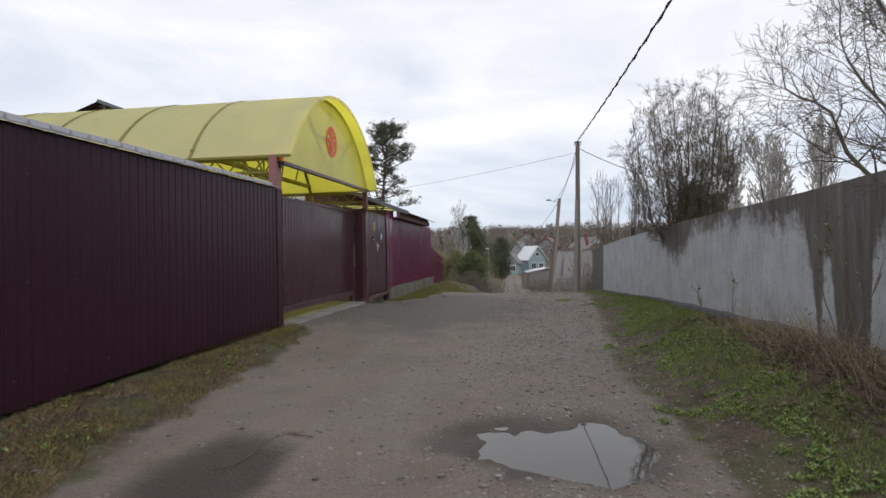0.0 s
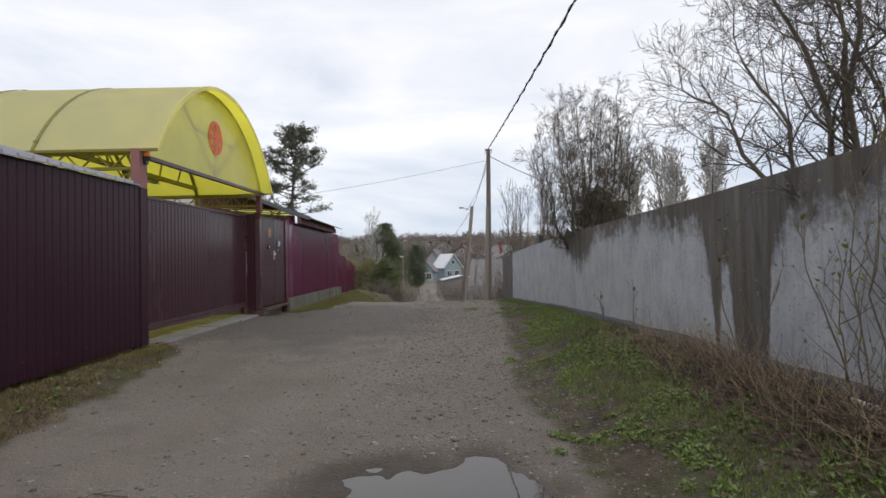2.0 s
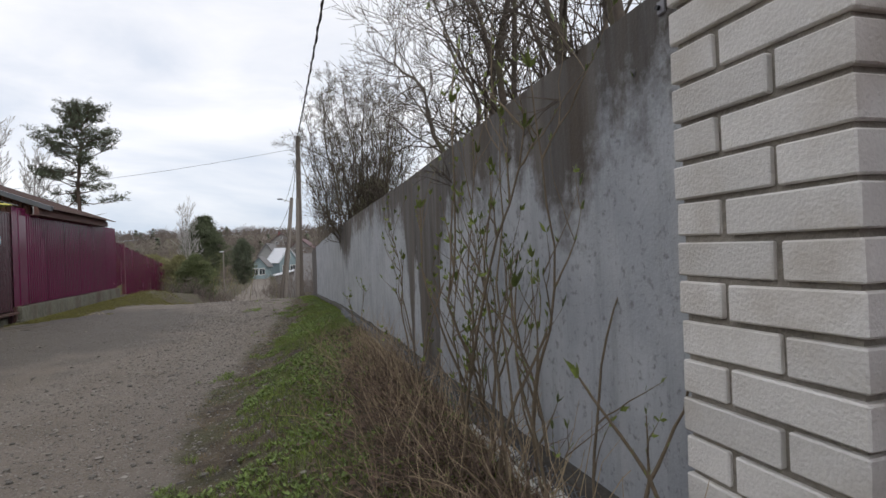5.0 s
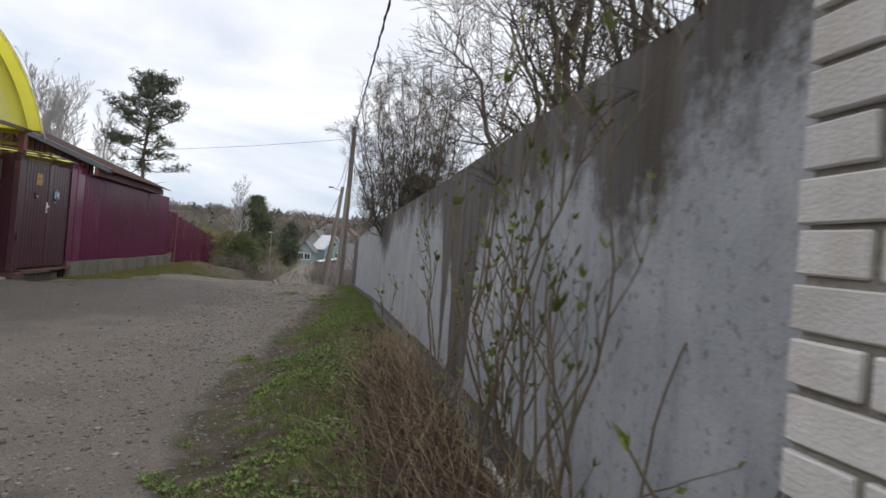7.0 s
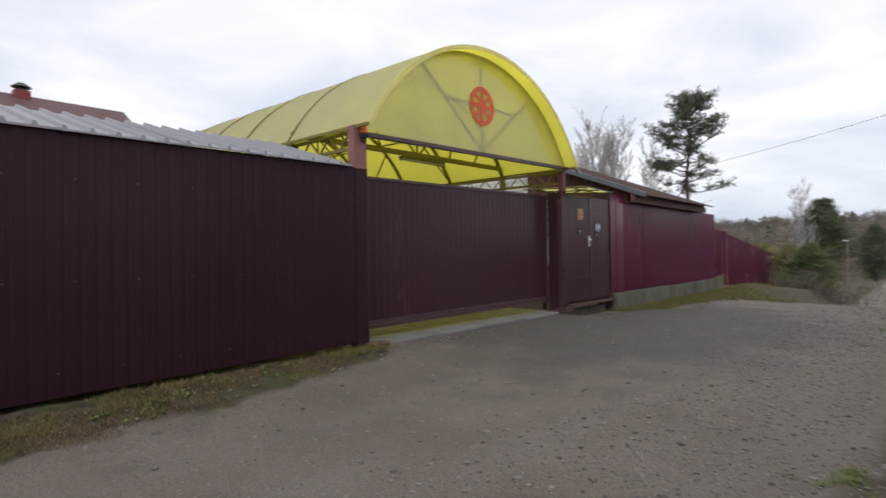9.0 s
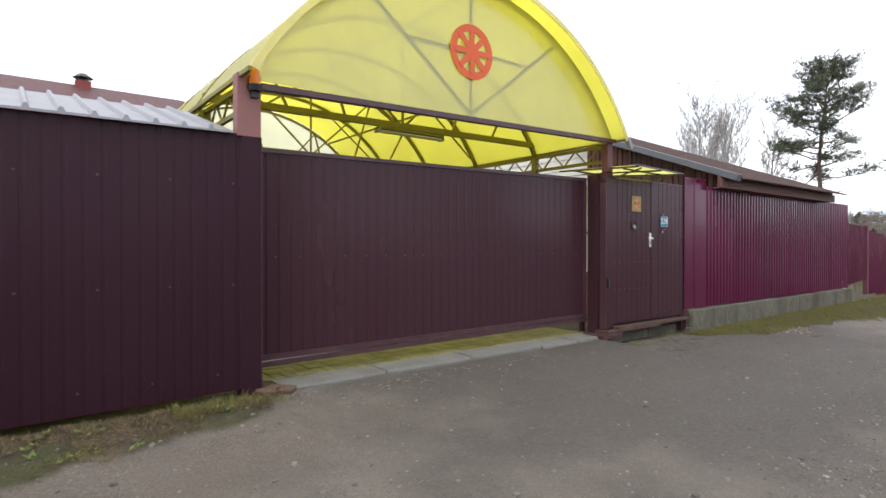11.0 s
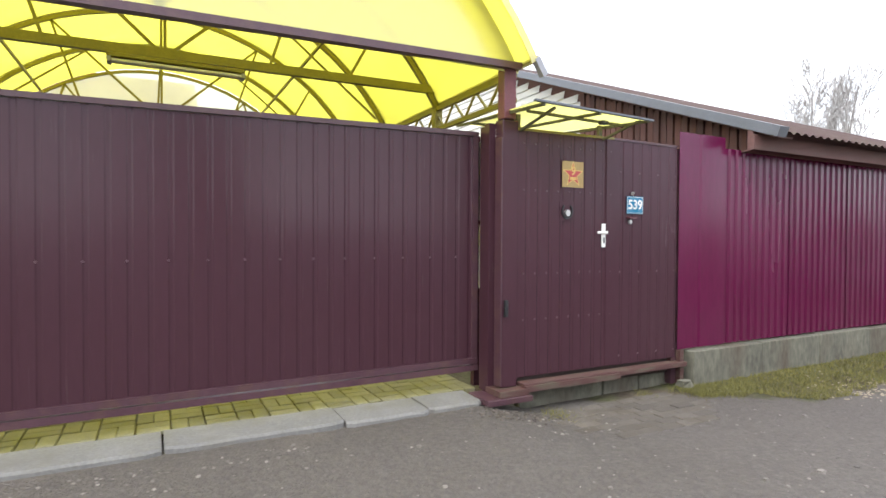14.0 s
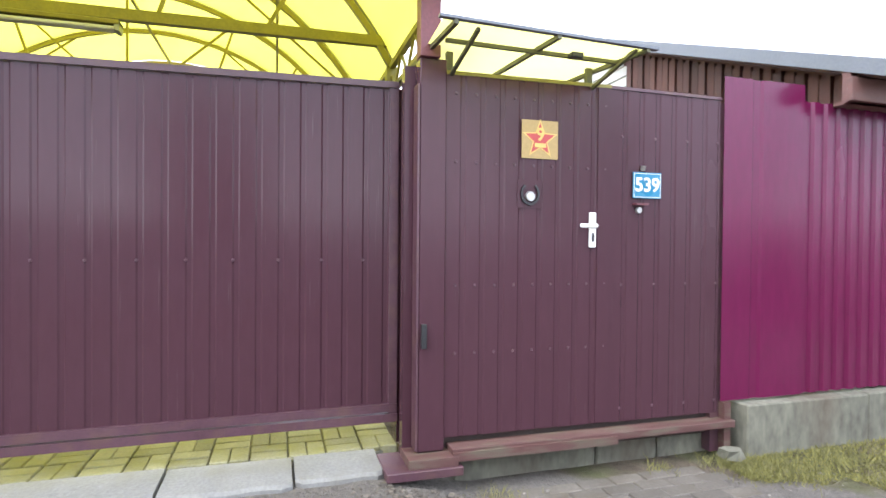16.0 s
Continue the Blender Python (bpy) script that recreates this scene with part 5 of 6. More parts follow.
def bare_tree(name, label, x, y, stems, spec, seed, bark=None, twig=None, bud=None, bud_n=1, bud_s=0.03, z0=None, group=""):
    rng = random.Random(seed)
    z = ground_z(x, y) - 0.1 if z0 is None else z0
    t = thing(name, label, "tree", group, at=(0, 0, 0))
    thick, thin, tips = Geo(), Geo(), []
    for dx, dy, dz, ln, r in stems:
        grow(thick, thin, tips, rng, Vector((x + rng.uniform(-0.12, 0.12), y + rng.uniform(-0.12, 0.12), z)), Vector((dx, dy, dz)).normalized(), ln, r, 0, spec)
    thick.make("trunk", bark or BARK, t, smooth=True)
    thin.make("twig_crown", twig or TWIG, t)
    if bud:
        g = Geo()
        for p, d in tips:
            for _ in range(bud_n):
                dd = Vector((rng.gauss(0, 1), rng.gauss(0, 1), rng.gauss(0.4, 1))).normalized()
                s = dd.orthogonal().normalized()
                g.leaf(p - d * rng.uniform(0, 0.2), dd * bud_s * rng.uniform(0.7, 1.4), bud_s * 0.3, s)
        g.make("leaf_crown", bud, t)
    return t


SAPL = dict(count=(20, 4), ratio=0.20, angle=0.5, up=(0.02, 0.12, 0.1), wobble=0.05, rmin=0.0045, thin_from=1)
SAPL["from"], SAPL["taper"] = 0.25, 0.35
BIRCH = dict(count=(46, 9, 6), ratio=0.31, angle=0.5, up=(0.02, 0.12, 0.10, 0.06), wobble=0.045, rmin=0.009, thin_from=1)
BIRCH["from"], BIRCH["taper"] = 0.22, 0.28


def twiggy(rng, g, buds, p, d, length, r, level, spread, up):
    """A curved side branch with finer ones on it, down to budding twigs."""
    n = 5 if level else 3
    q, radii = [p], [r]
    for k in range(n):
        d = (d + Vector((rng.gauss(0, spread), rng.gauss(0, spread), rng.gauss(up, spread)))).normalized()
        q.append(q[-1] + d * length / n)
        radii.append(max(0.0017, r * (1 - 0.8 * (k + 1) / n)))
    g.tube(q, radii, 4 if level > 1 else 3)
    if level == 0:
        e = Vector((rng.gauss(0, 1), rng.gauss(0, 1), rng.gauss(0.5, 1))).normalized()
        buds.leaf(q[-1], e * rng.uniform(0.008, 0.018), 0.004, e.orthogonal().normalized())
        return
    for k in range((5, 7, 8)[level - 1] if level < 4 else 9):
        u = rng.uniform(0.2, 1.0) * n
        j = min(int(u), n - 1)
        ax = (q[j + 1] - q[j]).normalized()
        side = ax.orthogonal().normalized()
        side.rotate(Matrix.Rotation(rng.uniform(0, 2 * math.pi), 3, ax))
        ang = rng.uniform(0.45, 1.0)
        twiggy(rng, g, buds, q[j].lerp(q[j + 1], u - j), ax * math.cos(ang) + side * math.sin(ang), length * rng.uniform(0.32, 0.62), max(0.002, radii[j] * 0.55), level - 1, spread, up)


def limb_tree(name, label, limbs, seed, branches, reach, bark=None, twig=None):
    """A tree of crooked main limbs, each given by foot, middle, tip and thickness, with budding side branches."""
    rng = random.Random(seed)
    t = thing(name, label, "tree")
    fine, buds = Geo(), Geo()
    for foot_, mid_, tip_, r in limbs:
        r *= 0.78
        a, m, b = Vector(foot_), Vector(mid_), Vector(tip_)
        c = m * 2 - (a + b) / 2
        n = 12
        q = []
        for i in range(n + 1):
            u = i / n
            w = 0.055 * (b - a).length * min(1, 2 * u)
            q.append(a * (1 - u) ** 2 + c * (2 * u * (1 - u)) + b * u * u + w * noise.noise_vector(Vector((u * 5 + seed, r * 900, 0.5))))
        radii = [max(0.004, r * (1 - 0.82 * (i / n) ** 0.9)) for i in range(n + 1)]
        limb = Geo()
        limb.tube(q, radii, 7)
        limb.make("limb", bark or BARK, t, smooth=True)
        for k in range(branches):
            u = n * (0.28 + 0.72 * (k + rng.random()) / branches)
            j = min(int(u), n - 1)
            ax = (q[j + 1] - q[j]).normalized()
            side = ax.orthogonal().normalized()
            side.rotate(Matrix.Rotation(2.4 * k + rng.uniform(-0.5, 0.5), 3, ax))
            ang = rng.uniform(0.5, 1.0)
            twiggy(rng, fine, buds, q[j].lerp(q[j + 1], u - j), ax * math.cos(ang) + side * math.sin(ang), reach * rng.uniform(0.5, 1.2) * (1.15 - 0.5 * u / n), radii[j] * 0.5, 2, 0.16, 0.06)
    fine.make("twig_crown", twig or TWIG, t)
    buds.make("bud_haze", HAZE, t)


limb_tree("near_bare_tree", "bare spreading old tree with dark crooked limbs behind the wall", (
    ((2.88, 4.30, 0.5), (2.82, 4.42, 2.20), (2.70, 5.65, 4.25), 0.044),
    ((2.90, 4.15, 0.5), (2.84, 4.08, 2.25), (2.72, 4.35, 4.50), 0.042),
    ((2.95, 4.35, 0.5), (3.05, 4.60, 2.40), (3.30, 5.10, 4.70), 0.038),
    ((2.86, 4.45, 1.2), (2.76, 5.35, 2.26), (2.66, 6.35, 3.30), 0.034),
    ((2.95, 4.50, 1.2), (2.98, 5.25, 2.50), (3.10, 6.20, 4.05), 0.030),
    ((2.95, 4.30, 0.8), (3.20, 4.50, 2.40), (3.60, 5.60, 4.30), 0.030)), 21, 21, 0.8)
limb_tree("near_bare_tree", "bare dark-limbed tree leaning over the wall", (
    ((2.90, 3.45, 0.5), (2.80, 3.55, 2.20), (2.86, 3.95, 4.40), 0.046),
    ((2.92, 3.40, 0.5), (2.98, 3.30, 2.30), (3.30, 2.85, 4.20), 0.034),
    ((2.92, 3.60, 0.5), (2.84, 3.80, 2.30), (2.66, 4.75, 3.95), 0.032),
    ((2.98, 3.60, 0.8), (3.25, 3.70, 2.40), (3.60, 4.10, 4.30), 0.030)), 22, 14, 0.75)
limb_tree("near_bare_tree", "bare tree with a thick bent stem beside the brick pillar", (
    ((2.96, 2.98, 0.5), (2.82, 3.06, 2.15), (2.72, 3.35, 4.20), 0.046),
    ((2.98, 2.95, 0.5), (3.10, 2.75, 2.40), (3.35, 2.25, 4.20), 0.034)), 26, 11, 0.7)

# round willow: limbs fan from the foot into a dome
dome = []
wr = random.Random(23)
for k in range(26):
    rr = math.sqrt((k + 0.5) / 26)
    a = 2.4 * k
    tip = Vector((2.98 + 1.12 * rr * math.cos(a), 10.8 + 1.12 * rr * math.sin(a), 2.62 + 1.62 * math.sqrt(max(0.0, 1.02 - rr * rr)) ** 0.8))
    foot_ = Vector((3.04 + wr.uniform(-0.10, 0.10), 11.05 + wr.uniform(-0.10, 0.10), 1.15))
    out = Vector((math.cos(a), math.sin(a), 0)) * rr
    dome.append((foot_, foot_.lerp(tip, 0.45) + out * 0.20 + Vector((wr.uniform(-0.12, 0.12), wr.uniform(-0.12, 0.12), -0.22 * rr)), tip, 0.022 + 0.006 * (k % 3)))
limb_tree("round_bare_willow", "bare willow with a dense rounded crown overhanging the wall", dome, 23, 24, 0.48)
sr = random.Random(44)
for k in range(16):
    x, y = 2.95 + 0.14 * k + sr.uniform(-0.06, 0.06), 22.6 + sr.uniform(-0.6, 2.2)
    bare_tree("bare_sapling", "slender bare sapling behind the wall", x, y, [(sr.uniform(-0.06, 0.05), 0.02, 1, sr.uniform(4.2, 5.6), 0.026)], SAPL, 40 + k, group="saplings behind the wall")
for k, (x, y, h) in enumerate(((6.9, 20.5, 4.4), (7.6, 22, 4.8), (8.2, 20, 4.6), (9.3, 19, 4.8), (8.8, 22, 5.2), (10.5, 21, 4.9), (9.9, 23, 5.2))):
    bare_tree("young_birch", "young birch with sparse spring leaves", x, y, [(0.03, 0.02, 1, h, 0.06)], BIRCH, 50 + k, twig=BIRCHBARK, bud=HAZE, bud_n=1, bud_s=0.035, group="young birches behind the wall")
for k, (x, y, h) in enumerate(((-14.8, 38.6, 9.6), (-16.2, 40, 9.0), (-12.8, 39.5, 7.8), (-17.5, 39.0, 8.4), (-13.9, 38.0, 8.8), (-15.5, 37.8, 9.3))):
    bare_tree("bare_birch", "tall pale bare birch beyond the house", x, y, [(0.03, 0.0, 1, h, 0.12)], BIRCH, 60 + k, bark=BIRCHBARK, twig=BIRCHBARK, group="birches beyond the house")


def needle_clump(g, rng, c, r, n, ln, w):
    for _ in range(n):
        d = Vector((rng.gauss(0, 1), rng.gauss(0, 1), rng.gauss(0.25, 0.8))).normalized()
        p = c + Vector((rng.gauss(0, r * 0.5), rng.gauss(0, r * 0.5), rng.gauss(0, r * 0.28)))
        g.blade(p, d * ln * rng.uniform(0.6, 1.3), w, d.orthogonal().normalized())


def pine(x, y, z0, top, seed):
    rng = random.Random(seed)
    t = thing("pine_tree", "tall pine with a ragged rounded crown and bare lower trunk", "tree", at=(0, 0, 0))
    trunk, g = Geo(), Geo()
    pts = [Vector((x + 0.16 * math.sin(k * 0.8), y, z0 + (top - z0) * k / 10)) for k in range(11)]
    trunk.tube(pts, [0.19 * (1 - 0.088 * k) for k in range(11)], 8)

    def spray(p, d, ln):
        """A side shoot ending in tufts of needles that point up and outwards."""
        tip = p + d * ln
        trunk.tube([p, p + d * ln * 0.5 + Vector((0, 0, -0.02)), tip], [0.016, 0.011, 0.006], 3)
        for w in (0.55, 0.8, 1.0):
            c = p.lerp(tip, w)
            for _ in range(3):
                cc = c + Vector((rng.gauss(0, 0.13), rng.gauss(0, 0.13), rng.gauss(0.03, 0.06)))
                for _k in range(7):
                    e = (d * 0.5 + Vector((rng.gauss(0, 0.8), rng.gauss(0, 0.8), rng.gauss(0.5, 0.6)))).normalized()
                    g.blade(cc, e * rng.uniform(0.10, 0.20), 0.011, e.orthogonal().normalized())

    def limb(z, a, ln, rise, sag, first):
        u = (z - z0) / (top - z0) * 10
        j = min(int(u), 9)
        q = [pts[j].lerp(pts[j + 1], u - j)]
        d = Vector((math.cos(a), math.sin(a), rise)).normalized()
        for k in range(6):
            d = bend(rng, d, 0.20, sag)
            q.append(q[-1] + d * ln / 6)
        trunk.tube(q, [0.052, 0.044, 0.036, 0.029, 0.022, 0.015, 0.008], 4)
        for k in range(first, 7):
            ax = (q[k] - q[k - 1]).normalized()
            for _ in range(4):
                e = (ax * 0.7 + Vector((rng.gauss(0, 0.8), rng.gauss(0, 0.8), rng.gauss(0.3, 0.35)))).normalized()
                spray(q[k], e, rng.uniform(0.22, 0.62))

    # crown: rounded above, broad in the middle, with a drooping skirt
    for k in range(36):
        u = (k + rng.random()) / 36
        z = top - 0.15 - 4.3 * u
        limb(z, 2.4 * k + rng.uniform(-0.5, 0.5), (1.0 + 1.3 * math.sin(math.pi * (0.2 + 0.5 * u))) * rng.uniform(0.6, 1.12), 0.5 - 0.45 * u + rng.uniform(-0.35, 0.45), 0.03, 2 if u < 0.5 else 3)
    for z, a, ln, rise in ((5.9, 4.0, 2.0, -0.05), (5.6, 2.7, 2.3, -0.1), (5.5, 5.9, 2.1, -0.05), (5.2, 3.4, 2.3, -0.25), (5.0, 0.4, 2.3, -0.2), (5.4, 1.6, 1.8, -0.1)):
        limb(z, a, ln, rise, -0.07, 3)
    for z, a, ln in ((4.1, 0.1, 1.3), (3.8, 3.4, 0.9), (4.4, 2.0, 1.0)):
        d = Vector((math.cos(a), math.sin(a), 0.1))
        p = Vector((x, y, z))
        trunk.tube([p, p + d * ln * 0.5, p + d * ln + Vector((0, 0, 0.12))], [0.03, 0.02, 0.006], 4)
    trunk.make("trunk", PINEBARK, t, smooth=True)
    g.make("crown", NEEDLE, t)


pine(-9.7, 39.2, -1.2, 10.3, 71)


def conifer(name, label, x, y, z0, h, r, mat, seed, n=700, flat=1.0):
    rng = random.Random(seed)
    t = thing(name, label, "bush" if h < 3 else "tree", at=(0, 0, 0))
    trunk, g = Geo(), Geo()
    trunk.tube([Vector((x, y, z0)), Vector((x, y, z0 + h * 0.9))], [0.03 * h, 0.01], 6)
    for _ in range(n):
        u = rng.random() ** 0.8
        rr_ = r * (1 - u) ** 0.62 * min(1.0, 0.45 + 2.5 * u) * flat * rng.uniform(0.55, 1.08) if flat < 2 else r * math.sqrt(max(0.05, 1 - (2 * u - 0.9) ** 2)) * rng.uniform(0.5, 1.05)
        a = rng.uniform(0, 2 * math.pi)
        rr_ *= 0.85 + 0.75 * noise.noise(Vector((math.cos(a) * 1.6, math.sin(a) * 1.6, u * 4 + seed)))
        c = Vector((x + rr_ * math.cos(a), y + rr_ * math.sin(a), z0 + h * (0.03 + 0.95 * u)))
        needle_clump(g, rng, c, 0.09 * h ** 0.7, 24, 0.12 * h ** 0.5, 0.0085 * h ** 0.5)
    trunk.make("trunk", BARK, t)
    g.make("crown", mat, t)


conifer("round_conifer_bush", "mid-green rounded evergreen bush beside the lane", -3.40, 38.0, -1.55, 3.1, 1.15, MIDGREEN, 81, 900, 2.0)
conifer("broad_conifer", "broad dark conifer behind the rounded bush", -5.55, 60, -1.6, 7.1, 2.2, THUJA, 82, 1300, 2.0)
conifer("spruce_tree", "dark spruce beside the lane in the valley", -2.5, 66, -1.6, 5.0, 1.35, NEEDLE, 83, 700, 2.0)
conifer("olive_shrub", "olive-green spreading shrub on the slope", -4.9, 41.5, -1.6, 3.2, 1.0, OLIVEBUSH, 84, 520, 2.0)
conifer("olive_shrub", "olive-green shrub beside the fence", -7.6, 47, -1.6, 3.4, 1.9, OLIVEBUSH, 85, 500, 2.0)
conifer("ivy_clump", "dark green evergreen clump at the willow's foot", 3.30, 11.5, 1.1, 1.5, 0.34, OLIVEBUSH, 86, 260, 2.0)
bare_tree("bare_birch", "thin pale bare birch before the spruce", -5.6, 52, [(0.02, 0, 1, 7.0, 0.06)], BIRCH, 90, bark=BIRCHBARK, twig=BIRCHBARK, z0=-2.2)


def bramble(label, x, y, w, d, h, n, mat, seed):
    """A thicket of thin bare stems."""
    rng = random.Random(seed)
    g = Geo()
    for _ in range(n):
        px, py = x + rng.gauss(0, w), y + rng.gauss(0, d)
        p = Vector((px, py, ground_z(px, py) - 0.05))
        hh = h * rng.uniform(0.5, 1.1)
        q = [p]
        dd = Vector((rng.gauss(0, 0.25), rng.gauss(0, 0.25), 1)).normalized()
        for s in range(3):
            q.append(q[-1] + dd * hh / 3)
            dd = bend(rng, dd, 0.25, -0.02)
        g.tube(q, [0.014, 0.011, 0.008, 0.004], 3)
        for s in (1, 2, 3):
            for _k in range(2):
                e = Vector((rng.gauss(0, 1), rng.gauss(0, 1), rng.uniform(0, 1))).normalized()
                g.blade(q[s], e * hh * 0.28, 0.008, e.orthogonal().normalized())
    ob = g.make("thicket", mat)
    return tagged(ob, label, "shrubs", kind="stuff")


bramble("brown leafless thicket beside the lane", -3.0, 37, 1.0, 1.4, 1.0, 260, FARWOOD, 91)
bramble("brown leafless thicket in the valley", 1.6, 52, 0.9, 5, 0.8, 260, FARWOOD, 92)
bramble("brown leafless scrub on the slope", -9.0, 52, 3.0, 7, 3.2, 520, OLIVEBUSH, 93)
bramble("brown leafless scrub on the slope", -16.0, 60, 6.0, 8, 3.6, 600, FARWOOD, 94)
bramble("leafless scrub beside the poles", 3.4, 27, 0.6, 1.6, 1.9, 160, FARWOOD, 95)
bramble("leafless scrub beside the valley lane", 3.0, 60, 2.0, 8, 1.6, 300, FARWOOD, 96)

# far bare woods over the valley
rng = random.Random(7)
g = Geo()
for _ in range(5200):
    y = rng.uniform(150, 420) if rng.random() < 0.72 else rng.uniform(86, 150)
    x = rng.uniform(-0.62, 0.30) * y
    if y < 150 and -4 < x < 9:
        continue
    h = rng.uniform(2.2, 4.4) * (1.15 + 0.6 * noise.noise(Vector((x / 14, y / 30, 0))))
    mid = Vector((x, y, ground_z(x, y) + 0.5 * h))
    for _k in range(24):
        d = Vector((rng.gauss(0, 1), rng.gauss(0, 0.5), rng.gauss(0.15, 0.9))).normalized()
        b = mid + Vector((d.x * h * 0.34, d.y * h * 0.3, d.z * h * 0.42)) * rng.uniform(0.2, 0.8)
        g.blade(b, d * h * rng.uniform(0.14, 0.26), 0.10, Vector((d.z, 0, -d.x)))
tagged(g.make("far_woods", FARWOOD), "bare grey-brown woods on the far hillside", "woods", kind="stuff")
g = Geo()
for _ in range(70):
    y = rng.uniform(120, 260)
    x = rng.uniform(-0.7, 0.55) * y * 0.8
    p = Vector((x, y, ground_z(x, y)))
    h = rng.uniform(3, 5.5)
    for _k in range(60):
        u = rng.random()
        a = rng.uniform(0, 6.28)
        g.blade(p + Vector((math.cos(a) * h * 0.2 * (1 - u), math.sin(a) * h * 0.2 * (1 - u), h * u)), Vector((math.cos(a) * 0.8, math.sin(a) * 0.8, -0.3)), 0.5, Vector((-math.sin(a), math.cos(a), 0.2)))
tagged(g.make("far_conifers", NEEDLE), "scattered dark conifers on the far hillside", "woods", kind="stuff")


# ---- houses ----
def cottage(name, label, x, y, z, w, d, h, rh, wall_mat, roof_mat, turn=0, chimney=True, along=False, windows=2):
    t = thing(name, label, "house", "houses on the hillside" if name == "far_house" else "", at=(x, y, z))
    t.rotation_euler = (0, 0, radians(turn))
    part("wall", boxed(-w / 2, w / 2, -d / 2, d / 2, -1.5, h), wall_mat, t)
    for gy0 in (-d / 2 + 0.02, d / 2 - 0.22):
        bm = bmesh.new()
        tri = [[bm.verts.new((px, gy0 + q, pz)) for px, pz in ((-w / 2, h), (w / 2, h), (0, h + rh))] for q in (0, 0.2)]
        bm.faces.new(tri[0])
        bm.faces.new(tri[1][::-1])
        for k0 in range(3):
            bm.faces.new((tri[0][k0], tri[0][(k0 + 1) % 3], tri[1][(k0 + 1) % 3], tri[1][k0]))
        part("gable", bm, wall_mat, t)
    o = 0.35
    k = rh / (w / 2)
    for s in (-1, 1):
        bm = bmesh.new()
        pts = [(s * (w / 2 + o), -d / 2 - o, h - o * k), (0, -d / 2 - o, h + rh), (0, d / 2 + o, h + rh), (s * (w / 2 + o), d / 2 + o, h - o * k)]
        f = bm.faces.new([bm.verts.new(p) for p in pts])
        bm.normal_update()
        bmesh.ops.solidify(bm, geom=[f], thickness=0.12)
        part("roof", bm, roof_mat, t)
    for i in range(windows):
        wx = (i - (windows - 1) / 2) * w / (windows + 0.3)
        win = part("window", boxed(wx - 0.5, wx + 0.5, -d / 2 - 0.05, -d / 2 + 0.02, h * 0.35, h * 0.35 + 1.2), WHITE, t)
        for s in (-1, 1):
            part("pane", boxed(wx + s * 0.23 - 0.2, wx + s * 0.23 + 0.2, -d / 2 - 0.06, -d / 2 - 0.045, h * 0.35 + 0.1, h * 0.35 + 1.1), GLASS, win)
    if rh > 2:
        win = part("attic_window", boxed(-0.4, 0.4, -d / 2 - 0.04, -d / 2 + 0.03, h + 0.3, h + 1.1), WHITE, t)
        part("pane", boxed(-0.32, 0.32, -d / 2 - 0.05, -d / 2 - 0.035, h + 0.38, h + 1.02), GLASS, win)
    if chimney:
        ch = part("chimney", boxed(-0.9, -0.4, -0.3, 0.3, h + rh * 0.3, h + rh + 0.7), CHIMNEY, t)
        part("cap", boxed(-1.0, -0.3, -0.4, 0.4, h + rh + 0.7, h + rh + 0.8), BLACK, ch)
    return t


cottage("white_roofed_house", "pale blue-grey house with a steep white metal roof", 1.55, 112, -2.6, 3.6, 6, 3.2, 2.3, HOUSEBLUE, ROOFWHITE, 24, False)
cottage("tall_gabled_house", "pale two-storey gabled house beside the white roof", -0.7, 119, -2.4, 3.0, 5, 4.4, 2.0, HOUSEWHITE, ROOFGREY, -14, False)
cottage("pale_blue_house", "pale blue house beside the valley lane", -2.0, 106, -2.7, 2.6, 5, 2.6, 1.5, HOUSEBLUE, ROOFGREY, -8, False)
cottage("grey_shed", "low grey shed with a light flat roof", 3.2, 88, -2.8, 5.0, 4, 1.5, 0.5, HOUSEGREY, ROOFWHITE, 5, False, windows=0)
cottage("far_house", "far house with a brown roof on the hillside", 7.5, 165, 1.2, 6, 7, 2.5, 2.4, HOUSEGREY, ROOFBROWN, -15)
cottage("far_house", "far pale house on the hillside", 17, 150, 0.5, 7, 7, 2.6, 2.4, HOUSEWHITE, ROOFGREY, 30)
cottage("far_house", "far house with a brown roof on the hillside", 1.5, 190, 4.2, 6, 7, 2.4, 2.2, HOUSEGREY, ROOFBROWN, 0)
cottage("far_house", "far house with a rust-brown roof on the hillside", 14, 120, -2.0, 8, 7, 3, 2.4, HOUSEGREY, ROOFGREY, 10)
cottage("grey_timber_house", "old grey timber house with a slate roof beside the pole", 7.2, 44, -2.2, 6.0, 8.4, 1.6, 2.0, HOUSEGREY, ROOFGREY, 82, False)
picket = thing("picket_fence", "weathered grey picket fence beyond the poles", "fence")
PK = slab_mesh("picket", 0.09, 0.025, 1.2, HOUSEGREY, 0.004)
for k in range(16):
    b = placed("picket", PK, None, picket)
    b.location = (1.95 + 0.105 * k, 33.6, road_z(33.6) + 0.45 + 0.02 * math.sin(5 * k))
part("rail", boxed(1.9, 3.6, 33.62, 33.66, -0.55, -0.48), HOUSEGREY, picket)
cottage("brown_roofed_house", "house with a rust-brown roof and brick chimney behind the fence", -21.5, 3.4, 0.2, 7.5, 15.6, 4.2, 2.35, HOUSEWHITE, ROOFBROWN, 0, False)
stack = thing("chimney_stack", "red brick chimney with a black metal cowl", "chimney", at=(-21.4, 8.4, 5.98))
part("stack", boxed(-0.22, 0.22, -0.22, 0.22, -0.4, 1.0), CHIMNEY, stack)
part("cowl", cyl(bmesh.new(), (0, 0, 1.12), (0, 0, 1.26), 0.30, 0.12, 12), BLACK, stack)
